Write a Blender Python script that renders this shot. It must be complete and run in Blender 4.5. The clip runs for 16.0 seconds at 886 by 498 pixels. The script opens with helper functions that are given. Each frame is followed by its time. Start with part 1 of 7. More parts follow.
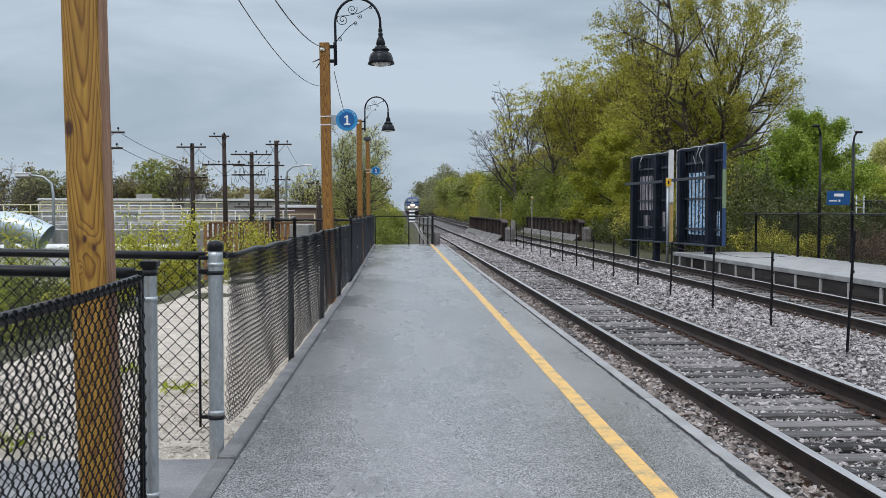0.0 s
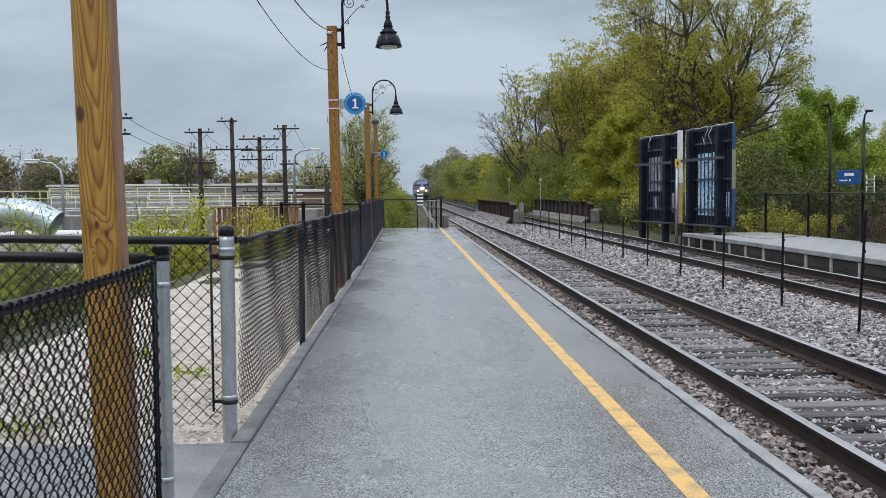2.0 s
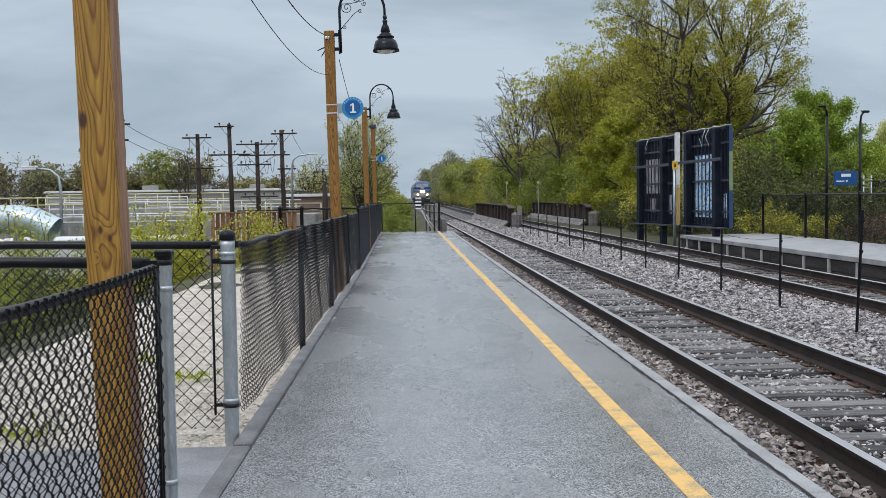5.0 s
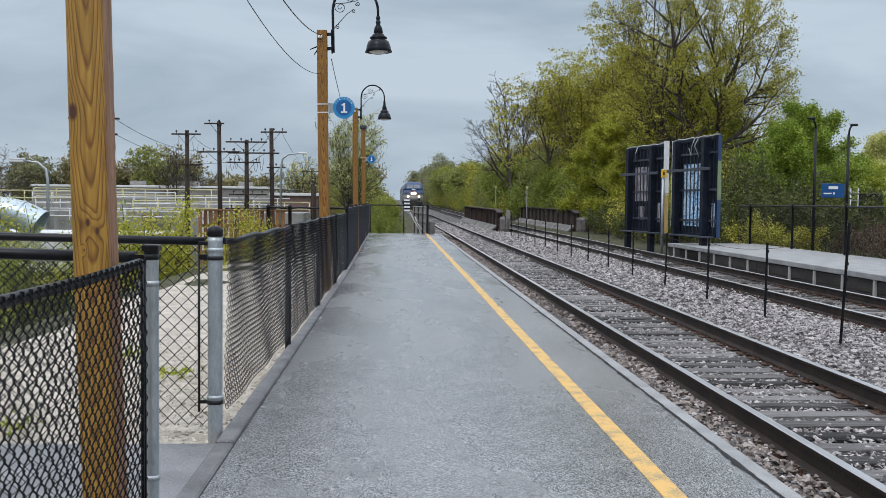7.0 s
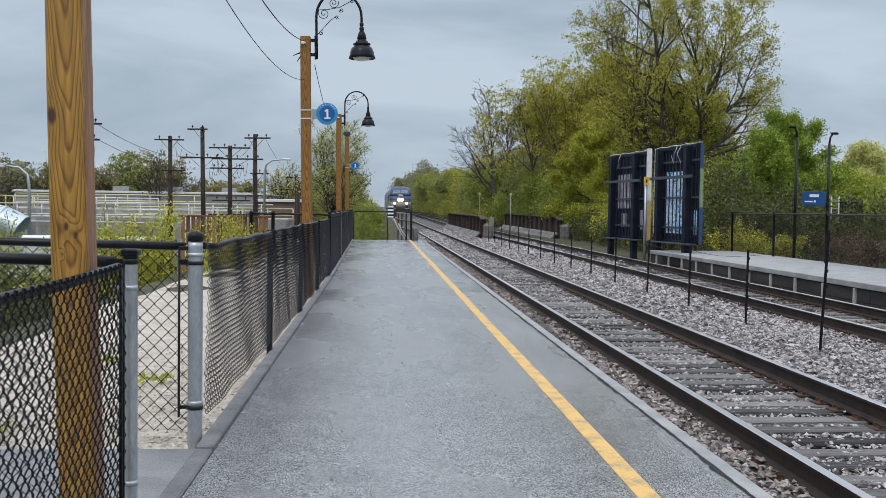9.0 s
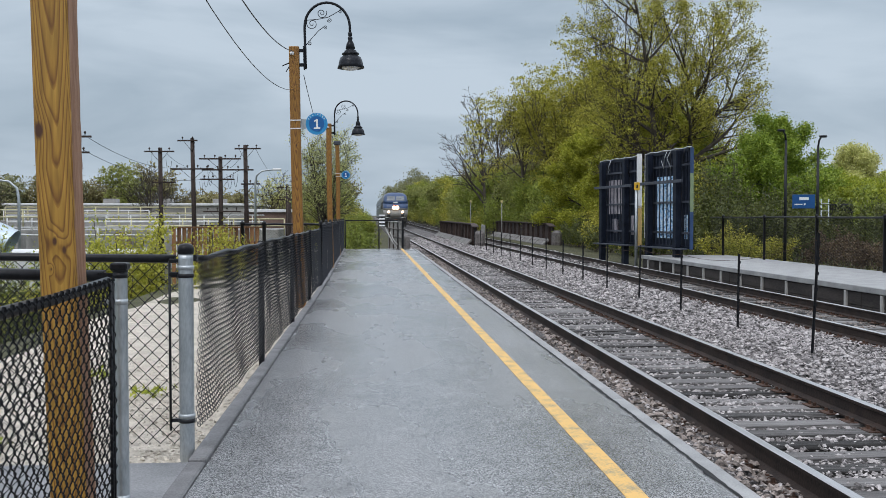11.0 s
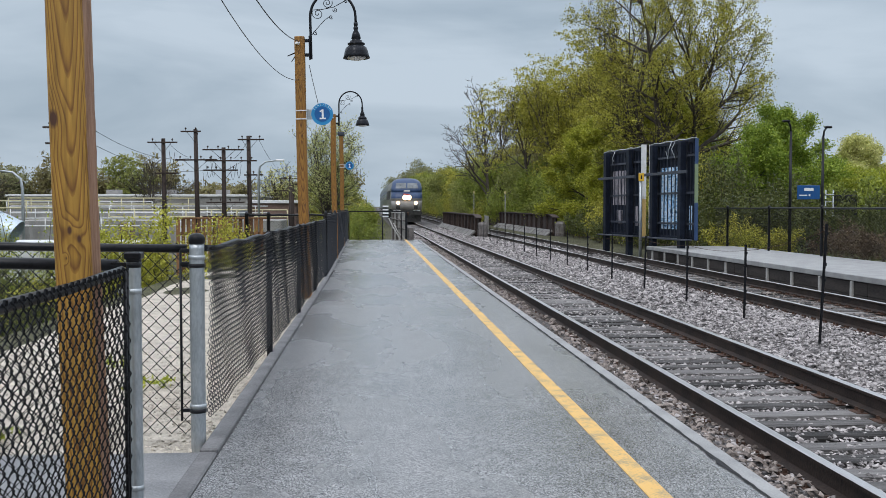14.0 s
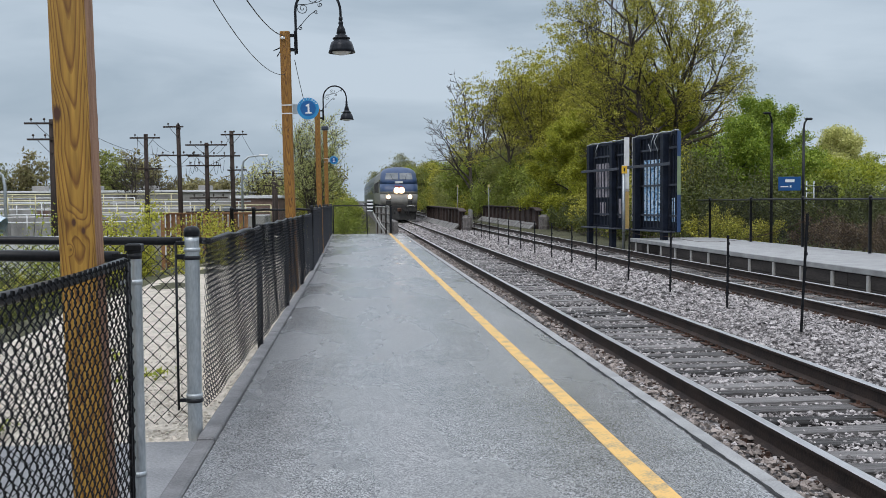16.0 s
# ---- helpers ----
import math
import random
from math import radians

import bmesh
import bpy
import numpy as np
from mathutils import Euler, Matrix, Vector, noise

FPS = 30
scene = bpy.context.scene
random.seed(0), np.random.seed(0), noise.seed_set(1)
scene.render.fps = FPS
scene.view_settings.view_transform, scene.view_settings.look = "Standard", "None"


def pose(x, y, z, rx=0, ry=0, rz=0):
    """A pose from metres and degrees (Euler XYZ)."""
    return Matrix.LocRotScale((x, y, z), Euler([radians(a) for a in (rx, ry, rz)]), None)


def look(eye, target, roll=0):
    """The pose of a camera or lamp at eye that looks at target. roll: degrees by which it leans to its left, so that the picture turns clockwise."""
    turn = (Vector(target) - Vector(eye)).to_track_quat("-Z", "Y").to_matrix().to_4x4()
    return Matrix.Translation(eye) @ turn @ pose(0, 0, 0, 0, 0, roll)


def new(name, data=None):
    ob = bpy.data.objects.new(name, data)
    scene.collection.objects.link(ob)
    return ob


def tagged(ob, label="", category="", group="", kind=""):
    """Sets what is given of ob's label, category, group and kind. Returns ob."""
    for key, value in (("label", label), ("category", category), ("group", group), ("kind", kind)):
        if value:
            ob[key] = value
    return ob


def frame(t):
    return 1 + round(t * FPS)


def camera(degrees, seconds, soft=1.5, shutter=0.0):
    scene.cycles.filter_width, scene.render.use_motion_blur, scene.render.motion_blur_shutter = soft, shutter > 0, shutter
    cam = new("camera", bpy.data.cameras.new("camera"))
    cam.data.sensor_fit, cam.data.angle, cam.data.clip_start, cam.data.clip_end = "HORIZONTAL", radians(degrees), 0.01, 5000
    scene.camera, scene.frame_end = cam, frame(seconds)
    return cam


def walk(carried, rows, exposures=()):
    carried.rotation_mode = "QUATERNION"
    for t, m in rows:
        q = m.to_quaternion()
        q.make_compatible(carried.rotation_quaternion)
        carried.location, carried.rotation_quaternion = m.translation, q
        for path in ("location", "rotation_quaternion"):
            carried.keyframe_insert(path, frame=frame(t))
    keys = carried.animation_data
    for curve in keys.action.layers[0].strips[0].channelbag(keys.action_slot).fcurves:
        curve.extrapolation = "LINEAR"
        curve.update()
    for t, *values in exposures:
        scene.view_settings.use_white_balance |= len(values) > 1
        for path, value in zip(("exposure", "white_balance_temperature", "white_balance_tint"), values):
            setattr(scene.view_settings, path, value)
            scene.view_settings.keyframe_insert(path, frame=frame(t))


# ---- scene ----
cam = camera(48.0, 16.0, soft=0.45)
PATH = [
    (0, (-0.018, -0.383, 1.457), (0.065, 1.613, 1.384), 0.1),
    (0.5, (-0.014, -0.386, 1.459), (0.071, 1.61, 1.364), -0.1),
    (1, (-0.024, -0.393, 1.457), (0.058, 1.603, 1.359), -0.4),
    (1.5, (-0.021, -0.387, 1.46), (0.052, 1.609, 1.362), -0.4),
    (2, (-0.034, -0.372, 1.456), (0.032, 1.625, 1.349), -0.4),
    (2.5, (-0.043, -0.353, 1.451), (0.025, 1.642, 1.331), -0.4),
    (3, (-0.044, -0.356, 1.453), (0.029, 1.638, 1.324), -0.6),
    (3.5, (-0.047, -0.368, 1.452), (0.025, 1.627, 1.328), -0.8),
    (4, (-0.039, -0.39, 1.452), (0.029, 1.606, 1.337), -0.9),
    (6.5, (-0.052, -0.419, 1.451), (0.035, 1.577, 1.362), -0.0),
    (7, (-0.049, -0.407, 1.445), (0.046, 1.589, 1.351), 0.6),
    (7.5, (-0.05, -0.417, 1.448), (0.052, 1.579, 1.353), 1.1),
    (8, (-0.028, -0.42, 1.443), (0.082, 1.575, 1.352), 1.4),
    (8.5, (-0.021, -0.427, 1.445), (0.098, 1.568, 1.361), 1.3),
    (9, (-0.03, -0.423, 1.439), (0.097, 1.572, 1.359), 0.8),
    (9.5, (-0.03, -0.414, 1.44), (0.103, 1.58, 1.365), 0.3),
    (10, (-0.021, -0.424, 1.446), (0.12, 1.569, 1.375), 0.2),
    (12.5, (-0.032, -0.406, 1.439), (0.101, 1.589, 1.38), -0.4),
    (13, (-0.041, -0.393, 1.435), (0.089, 1.601, 1.357), -0.5),
    (13.5, (-0.055, -0.397, 1.436), (0.077, 1.597, 1.351), -0.2),
    (14, (-0.077, -0.396, 1.437), (0.061, 1.597, 1.355), -0.0),
    (14.5, (-0.087, -0.397, 1.434), (0.058, 1.596, 1.353), -0.0),
    (15, (-0.092, -0.401, 1.434), (0.062, 1.592, 1.352), -0.2),
    (15.5, (-0.087, -0.413, 1.439), (0.077, 1.578, 1.35), -0.3),
    (15.8, (-0.089, -0.420, 1.437), (0.080, 1.571, 1.340), -0.3),
    (16, (-0.132, -0.522, 1.421), (0.039, 1.469, 1.327), -0.4),
]
walk(cam, [(t, look(eye, target, roll)) for t, eye, target, roll in PATH])

# ---- light ----
world = bpy.data.worlds.new("overcast_sky")
scene.world = world
world.use_nodes = True
wn, wl = world.node_tree.nodes, world.node_tree.links
wn.clear()
SUN_EL, SUN_ROT = radians(50), radians(200)
w_out = wn.new("ShaderNodeOutputWorld")
w_bg = wn.new("ShaderNodeBackground")
w_sky = wn.new("ShaderNodeTexSky")
w_sky.sky_type, w_sky.sun_disc = "NISHITA", False
w_sky.sun_elevation, w_sky.sun_rotation = SUN_EL, SUN_ROT
w_sky.air_density, w_sky.dust_density = 1.0, 4.0
w_tc = wn.new("ShaderNodeTexCoord")
w_map = wn.new("ShaderNodeMapping")
w_map.inputs["Scale"].default_value = (1.0, 1.0, 3.6)
w_noise = wn.new("ShaderNodeTexNoise")
w_noise.inputs["Scale"].default_value, w_noise.inputs["Detail"].default_value = 3.4, 7.0
w_noise.inputs["Roughness"].default_value = 0.5
w_noise.inputs["Distortion"].default_value = 0.35
w_ramp = wn.new("ShaderNodeValToRGB")
w_ramp.color_ramp.elements[0].position, w_ramp.color_ramp.elements[0].color = 0.36, (0.392, 0.490, 0.592, 1)
w_ramp.color_ramp.elements[1].position, w_ramp.color_ramp.elements[1].color = 0.62, (0.598, 0.700, 0.808, 1)
w_sep = wn.new("ShaderNodeSeparateXYZ")
w_up = wn.new("ShaderNodeValToRGB")          # an overcast sky is brighter and less blue overhead
w_up.color_ramp.elements[0].position, w_up.color_ramp.elements[0].color = 0.22, (0.95, 0.95, 0.95, 1)
w_up.color_ramp.elements[1].position, w_up.color_ramp.elements[1].color = 1.0, (3.3, 2.93, 2.80, 1)
w_mul = wn.new("ShaderNodeVectorMath")
w_mul.operation = "MULTIPLY"
w_dim = wn.new("ShaderNodeVectorMath")
w_dim.operation = "SCALE"
w_dim.inputs["Scale"].default_value = 0.08
w_mix = wn.new("ShaderNodeMix")
w_mix.data_type = "RGBA"
w_mix.inputs["Factor"].default_value = 0.9
wl.new(w_tc.outputs["Generated"], w_map.inputs["Vector"])
wl.new(w_map.outputs["Vector"], w_noise.inputs["Vector"])
wl.new(w_noise.outputs["Fac"], w_ramp.inputs["Fac"])
wl.new(w_tc.outputs["Generated"], w_sep.inputs["Vector"])
wl.new(w_sep.outputs["Z"], w_up.inputs["Fac"])
wl.new(w_ramp.outputs["Color"], w_mul.inputs[0])
wl.new(w_up.outputs["Color"], w_mul.inputs[1])
wl.new(w_sky.outputs["Color"], w_dim.inputs[0])
wl.new(w_dim.outputs["Vector"], w_mix.inputs["A"])
wl.new(w_mul.outputs["Vector"], w_mix.inputs["B"])
wl.new(w_mix.outputs["Result"], w_bg.inputs["Color"])
wl.new(w_bg.outputs["Background"], w_out.inputs["Surface"])
w_bg.inputs["Strength"].default_value = 1.0

sun_data = bpy.data.lights.new("sun", "SUN")
sun_data.energy, sun_data.angle, sun_data.color = 0.8, radians(25), (1.0, 0.97, 0.93)
sun_ob = new("sun", sun_data)
sun_ob.matrix_basis = look((-20, -40, 60), (0, 0, 0))
scene.view_settings.exposure = 0.0


# ---- materials ----
def nodes_of(name):
    m = bpy.data.materials.new(name)
    m.use_nodes = True
    nt = m.node_tree
    return m, nt.nodes, nt.links, nt.nodes["Principled BSDF"]


def ramp_node(nn, stops):
    r = nn.new("ShaderNodeValToRGB")
    e = r.color_ramp.elements
    while len(e) < len(stops):
        e.new(0.5)
    for el, (p, c) in zip(e, stops):
        el.position, el.color = p, (*c, 1)
    return r


def surface(name, dark, light, scale=4.0, fine=60.0, rough=0.7, metal=0.0, bump=0.2, stretch=(1, 1, 1), gloss_var=0.0, rnd="",
            low=0.35, high=0.65, bump_dist=0.01, detail=5.0):
    """Two scales of noise between two colours, fine bump, optional variation by object or island."""
    m, nn, ll, b = nodes_of(name)
    tc = nn.new("ShaderNodeTexCoord")
    mp = nn.new("ShaderNodeMapping")
    mp.inputs["Scale"].default_value = stretch
    ll.new(tc.outputs["Object"], mp.inputs["Vector"])
    n1, n2 = nn.new("ShaderNodeTexNoise"), nn.new("ShaderNodeTexNoise")
    n1.inputs["Scale"].default_value, n1.inputs["Detail"].default_value = scale, detail
    n2.inputs["Scale"].default_value, n2.inputs["Detail"].default_value = fine, 3.0
    ll.new(mp.outputs["Vector"], n1.inputs["Vector"])
    ll.new(mp.outputs["Vector"], n2.inputs["Vector"])
    add = nn.new("ShaderNodeMix")
    add.inputs["Factor"].default_value = 0.4
    ll.new(n1.outputs["Fac"], add.inputs["A"])
    ll.new(n2.outputs["Fac"], add.inputs["B"])
    src = add.outputs["Result"]
    if rnd:
        r = nn.new("ShaderNodeObjectInfo") if rnd == "object" else nn.new("ShaderNodeNewGeometry")
        out = r.outputs["Random"] if rnd == "object" else r.outputs["Random Per Island"]
        mr = nn.new("ShaderNodeMapRange")
        mr.inputs["To Min"].default_value, mr.inputs["To Max"].default_value = -0.22, 0.22
        ll.new(out, mr.inputs["Value"])
        ad = nn.new("ShaderNodeMath")
        ll.new(src, ad.inputs[0])
        ll.new(mr.outputs["Result"], ad.inputs[1])
        src = ad.outputs["Value"]
    rp = ramp_node(nn, [(low, dark), (high, light)])
    ll.new(src, rp.inputs["Fac"])
    ll.new(rp.outputs["Color"], b.inputs["Base Color"])
    b.inputs["Roughness"].default_value, b.inputs["Metallic"].default_value = rough, metal
    if gloss_var:
        g = nn.new("ShaderNodeMapRange")
        g.inputs["From Min"].default_value, g.inputs["From Max"].default_value = 0.35, 0.65
        g.inputs["To Min"].default_value, g.inputs["To Max"].default_value = rough - gloss_var, rough + gloss_var
        ll.new(n1.outputs["Fac"], g.inputs["Value"])
        ll.new(g.outputs["Result"], b.inputs["Roughness"])
    if bump:
        bp = nn.new("ShaderNodeBump")
        bp.inputs["Strength"].default_value, bp.inputs["Distance"].default_value = bump, bump_dist
        ll.new(n2.outputs["Fac"], bp.inputs["Height"])
        ll.new(bp.outputs["Normal"], b.inputs["Normal"])
    return m


def leaf_mat(name, a, b_, c):
    """Thin leaves: diffuse with some light coming through, colour varied leaf by leaf."""
    m, nn, ll, b = nodes_of(name)
    g = nn.new("ShaderNodeNewGeometry")
    rp = ramp_node(nn, [(0.0, a), (0.5, b_), (1.0, c)])
    ll.new(g.outputs["Random Per Island"], rp.inputs["Fac"])
    ll.new(rp.outputs["Color"], b.inputs["Base Color"])
    b.inputs["Roughness"].default_value = 0.6
    tr = nn.new("ShaderNodeBsdfTranslucent")
    ll.new(rp.outputs["Color"], tr.inputs["Color"])
    mx = nn.new("ShaderNodeMixShader")
    mx.inputs["Fac"].default_value = 0.33
    ll.new(b.outputs["BSDF"], mx.inputs[1])
    ll.new(tr.outputs["BSDF"], mx.inputs[2])
    ll.new(mx.outputs["Shader"], nn["Material Output"].inputs["Surface"])
    return m


def glow(name, colour, strength):
    m, nn, ll, b = nodes_of(name)
    b.inputs["Base Color"].default_value = (*colour, 1)
    b.inputs["Emission Color"].default_value = (*colour, 1)
    b.inputs["Emission Strength"].default_value = strength
    return m


def pine(name, knots, tone=(1.0, 1.0, 1.0)):
    """Treated pine: long flame grain, knots with a dark core and rings bending round them."""
    m, nn, ll, b = nodes_of(name)
    tc = nn.new("ShaderNodeTexCoord")
    # growth rings about a pith that lies behind the face and drifts along the post: arches on the flat faces
    mp = nn.new("ShaderNodeMapping")
    mp.inputs["Scale"].default_value = (6.0, 6.0, 0.7)
    ll.new(tc.outputs["Object"], mp.inputs["Vector"])
    n1 = nn.new("ShaderNodeTexNoise")
    n1.inputs["Scale"].default_value, n1.inputs["Detail"].default_value = 1.0, 2.0
    ll.new(mp.outputs["Vector"], n1.inputs["Vector"])
    wob = nn.new("ShaderNodeMath")
    wob.operation, wob.inputs[1].default_value = "MULTIPLY", 0.016
    ll.new(n1.outputs["Fac"], wob.inputs[0])
    sep = nn.new("ShaderNodeSeparateXYZ")
    ll.new(tc.outputs["Object"], sep.inputs["Vector"])
    zt_ = nn.new("ShaderNodeMath")
    zt_.operation, zt_.inputs[1].default_value, zt_.inputs[2].default_value = "MULTIPLY_ADD", 0.022, -0.17
    ll.new(sep.outputs["Z"], zt_.inputs[0])
    yy_ = nn.new("ShaderNodeMath")
    ll.new(sep.outputs["Y"], yy_.inputs[0])
    ll.new(zt_.outputs["Value"], yy_.inputs[1])
    cmb = nn.new("ShaderNodeCombineXYZ")
    ll.new(sep.outputs["X"], cmb.inputs["X"])
    ll.new(yy_.outputs["Value"], cmb.inputs["Y"])
    rad_ = nn.new("ShaderNodeVectorMath")
    rad_.operation = "LENGTH"
    ll.new(cmb.outputs["Vector"], rad_.inputs[0])
    sm = nn.new("ShaderNodeMath")
    ll.new(rad_.outputs["Value"], sm.inputs[0])
    ll.new(wob.outputs["Value"], sm.inputs[1])
    hs = nn.new("ShaderNodeMath")
    hs.operation, hs.inputs[1].default_value = "MULTIPLY", 9.0
    ll.new(sm.outputs["Value"], hs.inputs[0])
    height = hs.outputs["Value"]
    core = None
    for kx, ky, kz, rad in knots:
        sub = nn.new("ShaderNodeVectorMath")
        sub.operation = "SUBTRACT"
        sub.inputs[1].default_value = (kx, ky, kz)
        ll.new(tc.outputs["Object"], sub.inputs[0])
        sc = nn.new("ShaderNodeVectorMath")
        sc.operation = "MULTIPLY"
        sc.inputs[1].default_value = (1, 1, 0.5)
        ll.new(sub.outputs["Vector"], sc.inputs[0])
        ln = nn.new("ShaderNodeVectorMath")
        ln.operation = "LENGTH"
        ll.new(sc.outputs["Vector"], ln.inputs[0])
        mr = nn.new("ShaderNodeMapRange")
        mr.interpolation_type = "SMOOTHSTEP"
        mr.inputs["From Min"].default_value, mr.inputs["From Max"].default_value = rad * 0.5, rad * 3.2
        mr.inputs["To Min"].default_value, mr.inputs["To Max"].default_value = 0.045, 0.0
        ll.new(ln.outputs["Value"], mr.inputs["Value"])
        ad = nn.new("ShaderNodeMath")
        ll.new(height, ad.inputs[0])
        ll.new(mr.outputs["Result"], ad.inputs[1])
        height = ad.outputs["Value"]
        mc = nn.new("ShaderNodeMapRange")
        mc.inputs["From Min"].default_value, mc.inputs["From Max"].default_value = rad * 0.45, rad * 0.85
        mc.inputs["To Min"].default_value, mc.inputs["To Max"].default_value = 1.0, 0.0
        ll.new(ln.outputs["Value"], mc.inputs["Value"])
        if core is None:
            core = mc.outputs["Result"]
        else:
            mxm = nn.new("ShaderNodeMath")
            mxm.operation = "MAXIMUM"
            ll.new(core, mxm.inputs[0])
            ll.new(mc.outputs["Result"], mxm.inputs[1])
            core = mxm.outputs["Value"]
    rings = nn.new("ShaderNodeMath")
    rings.operation = "MULTIPLY"
    rings.inputs[1].default_value = 30.0
    ll.new(height, rings.inputs[0])
    fr = nn.new("ShaderNodeMath")
    fr.operation = "FRACT"
    ll.new(rings.outputs["Value"], fr.inputs[0])
    rp = ramp_node(nn, [(0.0, (0.47, 0.262, 0.045)), (0.55, (0.42, 0.220, 0.034)), (0.86, (0.20, 0.083, 0.014)), (1.0, (0.40, 0.205, 0.032))])
    ll.new(fr.outputs["Value"], rp.inputs["Fac"])
    n2 = nn.new("ShaderNodeTexNoise")
    n2.inputs["Scale"].default_value, n2.inputs["Detail"].default_value = 6.0, 4.0
    mp2 = nn.new("ShaderNodeMapping")
    mp2.inputs["Scale"].default_value = (12.0, 12.0, 0.8)
    ll.new(tc.outputs["Object"], mp2.inputs["Vector"])
    ll.new(mp2.outputs["Vector"], n2.inputs["Vector"])
    st = ramp_node(nn, [(0.3, tuple(a * b_ for a, b_ in zip(tone, (0.62, 0.60, 0.58)))), (0.7, tuple(1.1 * a for a in tone))])
    ll.new(n2.outputs["Fac"], st.inputs["Fac"])
    mu = nn.new("ShaderNodeMix")
    mu.data_type, mu.blend_type = "RGBA", "MULTIPLY"
    mu.inputs["Factor"].default_value = 1.0
    ll.new(rp.outputs["Color"], mu.inputs["A"])
    ll.new(st.outputs["Color"], mu.inputs["B"])
    last = mu.outputs["Result"]
    if core is not None:
        kn = nn.new("ShaderNodeMix")
        kn.data_type = "RGBA"
        kn.inputs["B"].default_value = (0.075, 0.028, 0.012, 1)
        ll.new(core, kn.inputs["Factor"])
        ll.new(last, kn.inputs["A"])
        last = kn.outputs["Result"]
    ll.new(last, b.inputs["Base Color"])
    b.inputs["Roughness"].default_value = 0.55
    bp = nn.new("ShaderNodeBump")
    bp.inputs["Strength"].default_value, bp.inputs["Distance"].default_value = 0.25, 0.004
    ll.new(fr.outputs["Value"], bp.inputs["Height"])
    ll.new(bp.outputs["Normal"], b.inputs["Normal"])
    return m


M = {}
# bed darker than its loose stones: shade of the gaps put into its colour
M["ballast"] = surface("ballast", (0.026, 0.0235, 0.0235), (0.23, 0.213, 0.209), 5, 30, 0.9, bump=1.0, bump_dist=0.05)
M["stone"] = surface("stone", (0.055, 0.049, 0.048), (0.62, 0.575, 0.565), 6, 60, 0.85, bump=0.4, rnd="island", low=0.25, high=0.75)
M["stone_brown"] = surface("stone_brown", (0.045, 0.034, 0.028), (0.42, 0.36, 0.325), 6, 60, 0.85, bump=0.4, rnd="island", low=0.25, high=0.75)
M["tie"] = surface("tie", (0.018, 0.016, 0.015), (0.25, 0.238, 0.232), 1.6, 9, 0.8, bump=1.0, stretch=(0.7, 16, 8), rnd="object", low=0.3, high=0.72, bump_dist=0.012)
M["gravel_stone"] = surface("gravel_stone", (0.22, 0.195, 0.155), (0.80, 0.73, 0.63), 8, 60, 0.85, bump=0.3, rnd="island", low=0.2, high=0.75)
M["rail"] = surface("rail", (0.011, 0.007, 0.006), (0.050, 0.031, 0.023), 3, 50, 0.75, 0.2, bump=0.3)
M["rail_head"] = surface("rail_head", (0.45, 0.44, 0.43), (0.68, 0.67, 0.67), 2, 40, 0.36, 0.85, bump=0.05, stretch=(20, 0.5, 1))
M["rust"] = surface("rust", (0.03, 0.016, 0.010), (0.11, 0.055, 0.035), 8, 60, 0.85, bump=0.4)
M["concrete"] = surface("concrete", (0.22, 0.22, 0.22), (0.40, 0.40, 0.395), 3, 90, 0.7, bump=0.3, gloss_var=0.1)
M["apron"] = surface("apron", (0.13, 0.13, 0.135), (0.31, 0.31, 0.315), 3, 90, 0.5, bump=0.3, gloss_var=0.12)
M["kerb"] = surface("kerb", (0.10, 0.098, 0.10), (0.225, 0.22, 0.222), 4, 80, 0.6, bump=0.3)
M["soil"] = surface("soil", (0.035, 0.036, 0.016), (0.105, 0.10, 0.046), 1.2, 22, 0.95, bump=0.8, bump_dist=0.05)
M["gravel"] = surface("gravel", (0.36, 0.318, 0.255), (0.79, 0.715, 0.615), 7.0, 55, 0.9, bump=1.0, bump_dist=0.03, low=0.32, high=0.68)
M["galv"] = surface("galvanised_steel", (0.33, 0.36, 0.38), (0.55, 0.58, 0.60), 14, 90, 0.42, 0.75, bump=0.08, stretch=(1, 1, 0.3))
M["black_steel"] = surface("black_steel", (0.006, 0.006, 0.008), (0.018, 0.019, 0.022), 8, 60, 0.34, 0.0, bump=0.08)
# black vinyl tinted blue-grey: sky gloss on the wires put into the colour
M["grey_vinyl"] = surface("sky_lit_vinyl", (0.008, 0.010, 0.013), (0.022, 0.026, 0.036), 30, 200, 0.3, bump=0.05)
M["black_vinyl"] = surface("black_vinyl", (0.004, 0.004, 0.005), (0.011, 0.012, 0.014), 30, 200, 0.4, bump=0.05)
M["lamp_black"] = surface("lamp_black", (0.012, 0.013, 0.016), (0.03, 0.033, 0.04), 6, 60, 0.25, 0.3, bump=0.05)
M["lamp_glass"] = surface("lamp_glass", (0.55, 0.56, 0.55), (0.75, 0.76, 0.76), 6, 60, 0.2)
M["white_metal"] = surface("white_metal", (0.62, 0.63, 0.63), (0.8, 0.8, 0.8), 5, 60, 0.5, bump=0.05)
M["sign_blue"] = surface("sign_blue", (0.004, 0.065, 0.22), (0.008, 0.085, 0.27), 5, 60, 0.35, bump=0)
M["sign_mid"] = surface("sign_mid", (0.006, 0.095, 0.30), (0.010, 0.12, 0.36), 5, 60, 0.35, bump=0)
M["sign_ring"] = surface("sign_ring", (0.02, 0.24, 0.52), (0.03, 0.28, 0.58), 5, 60, 0.35, bump=0)
M["sign_white"] = surface("sign_white", (0.78, 0.79, 0.8), (0.86, 0.86, 0.86), 5, 60, 0.4, bump=0)
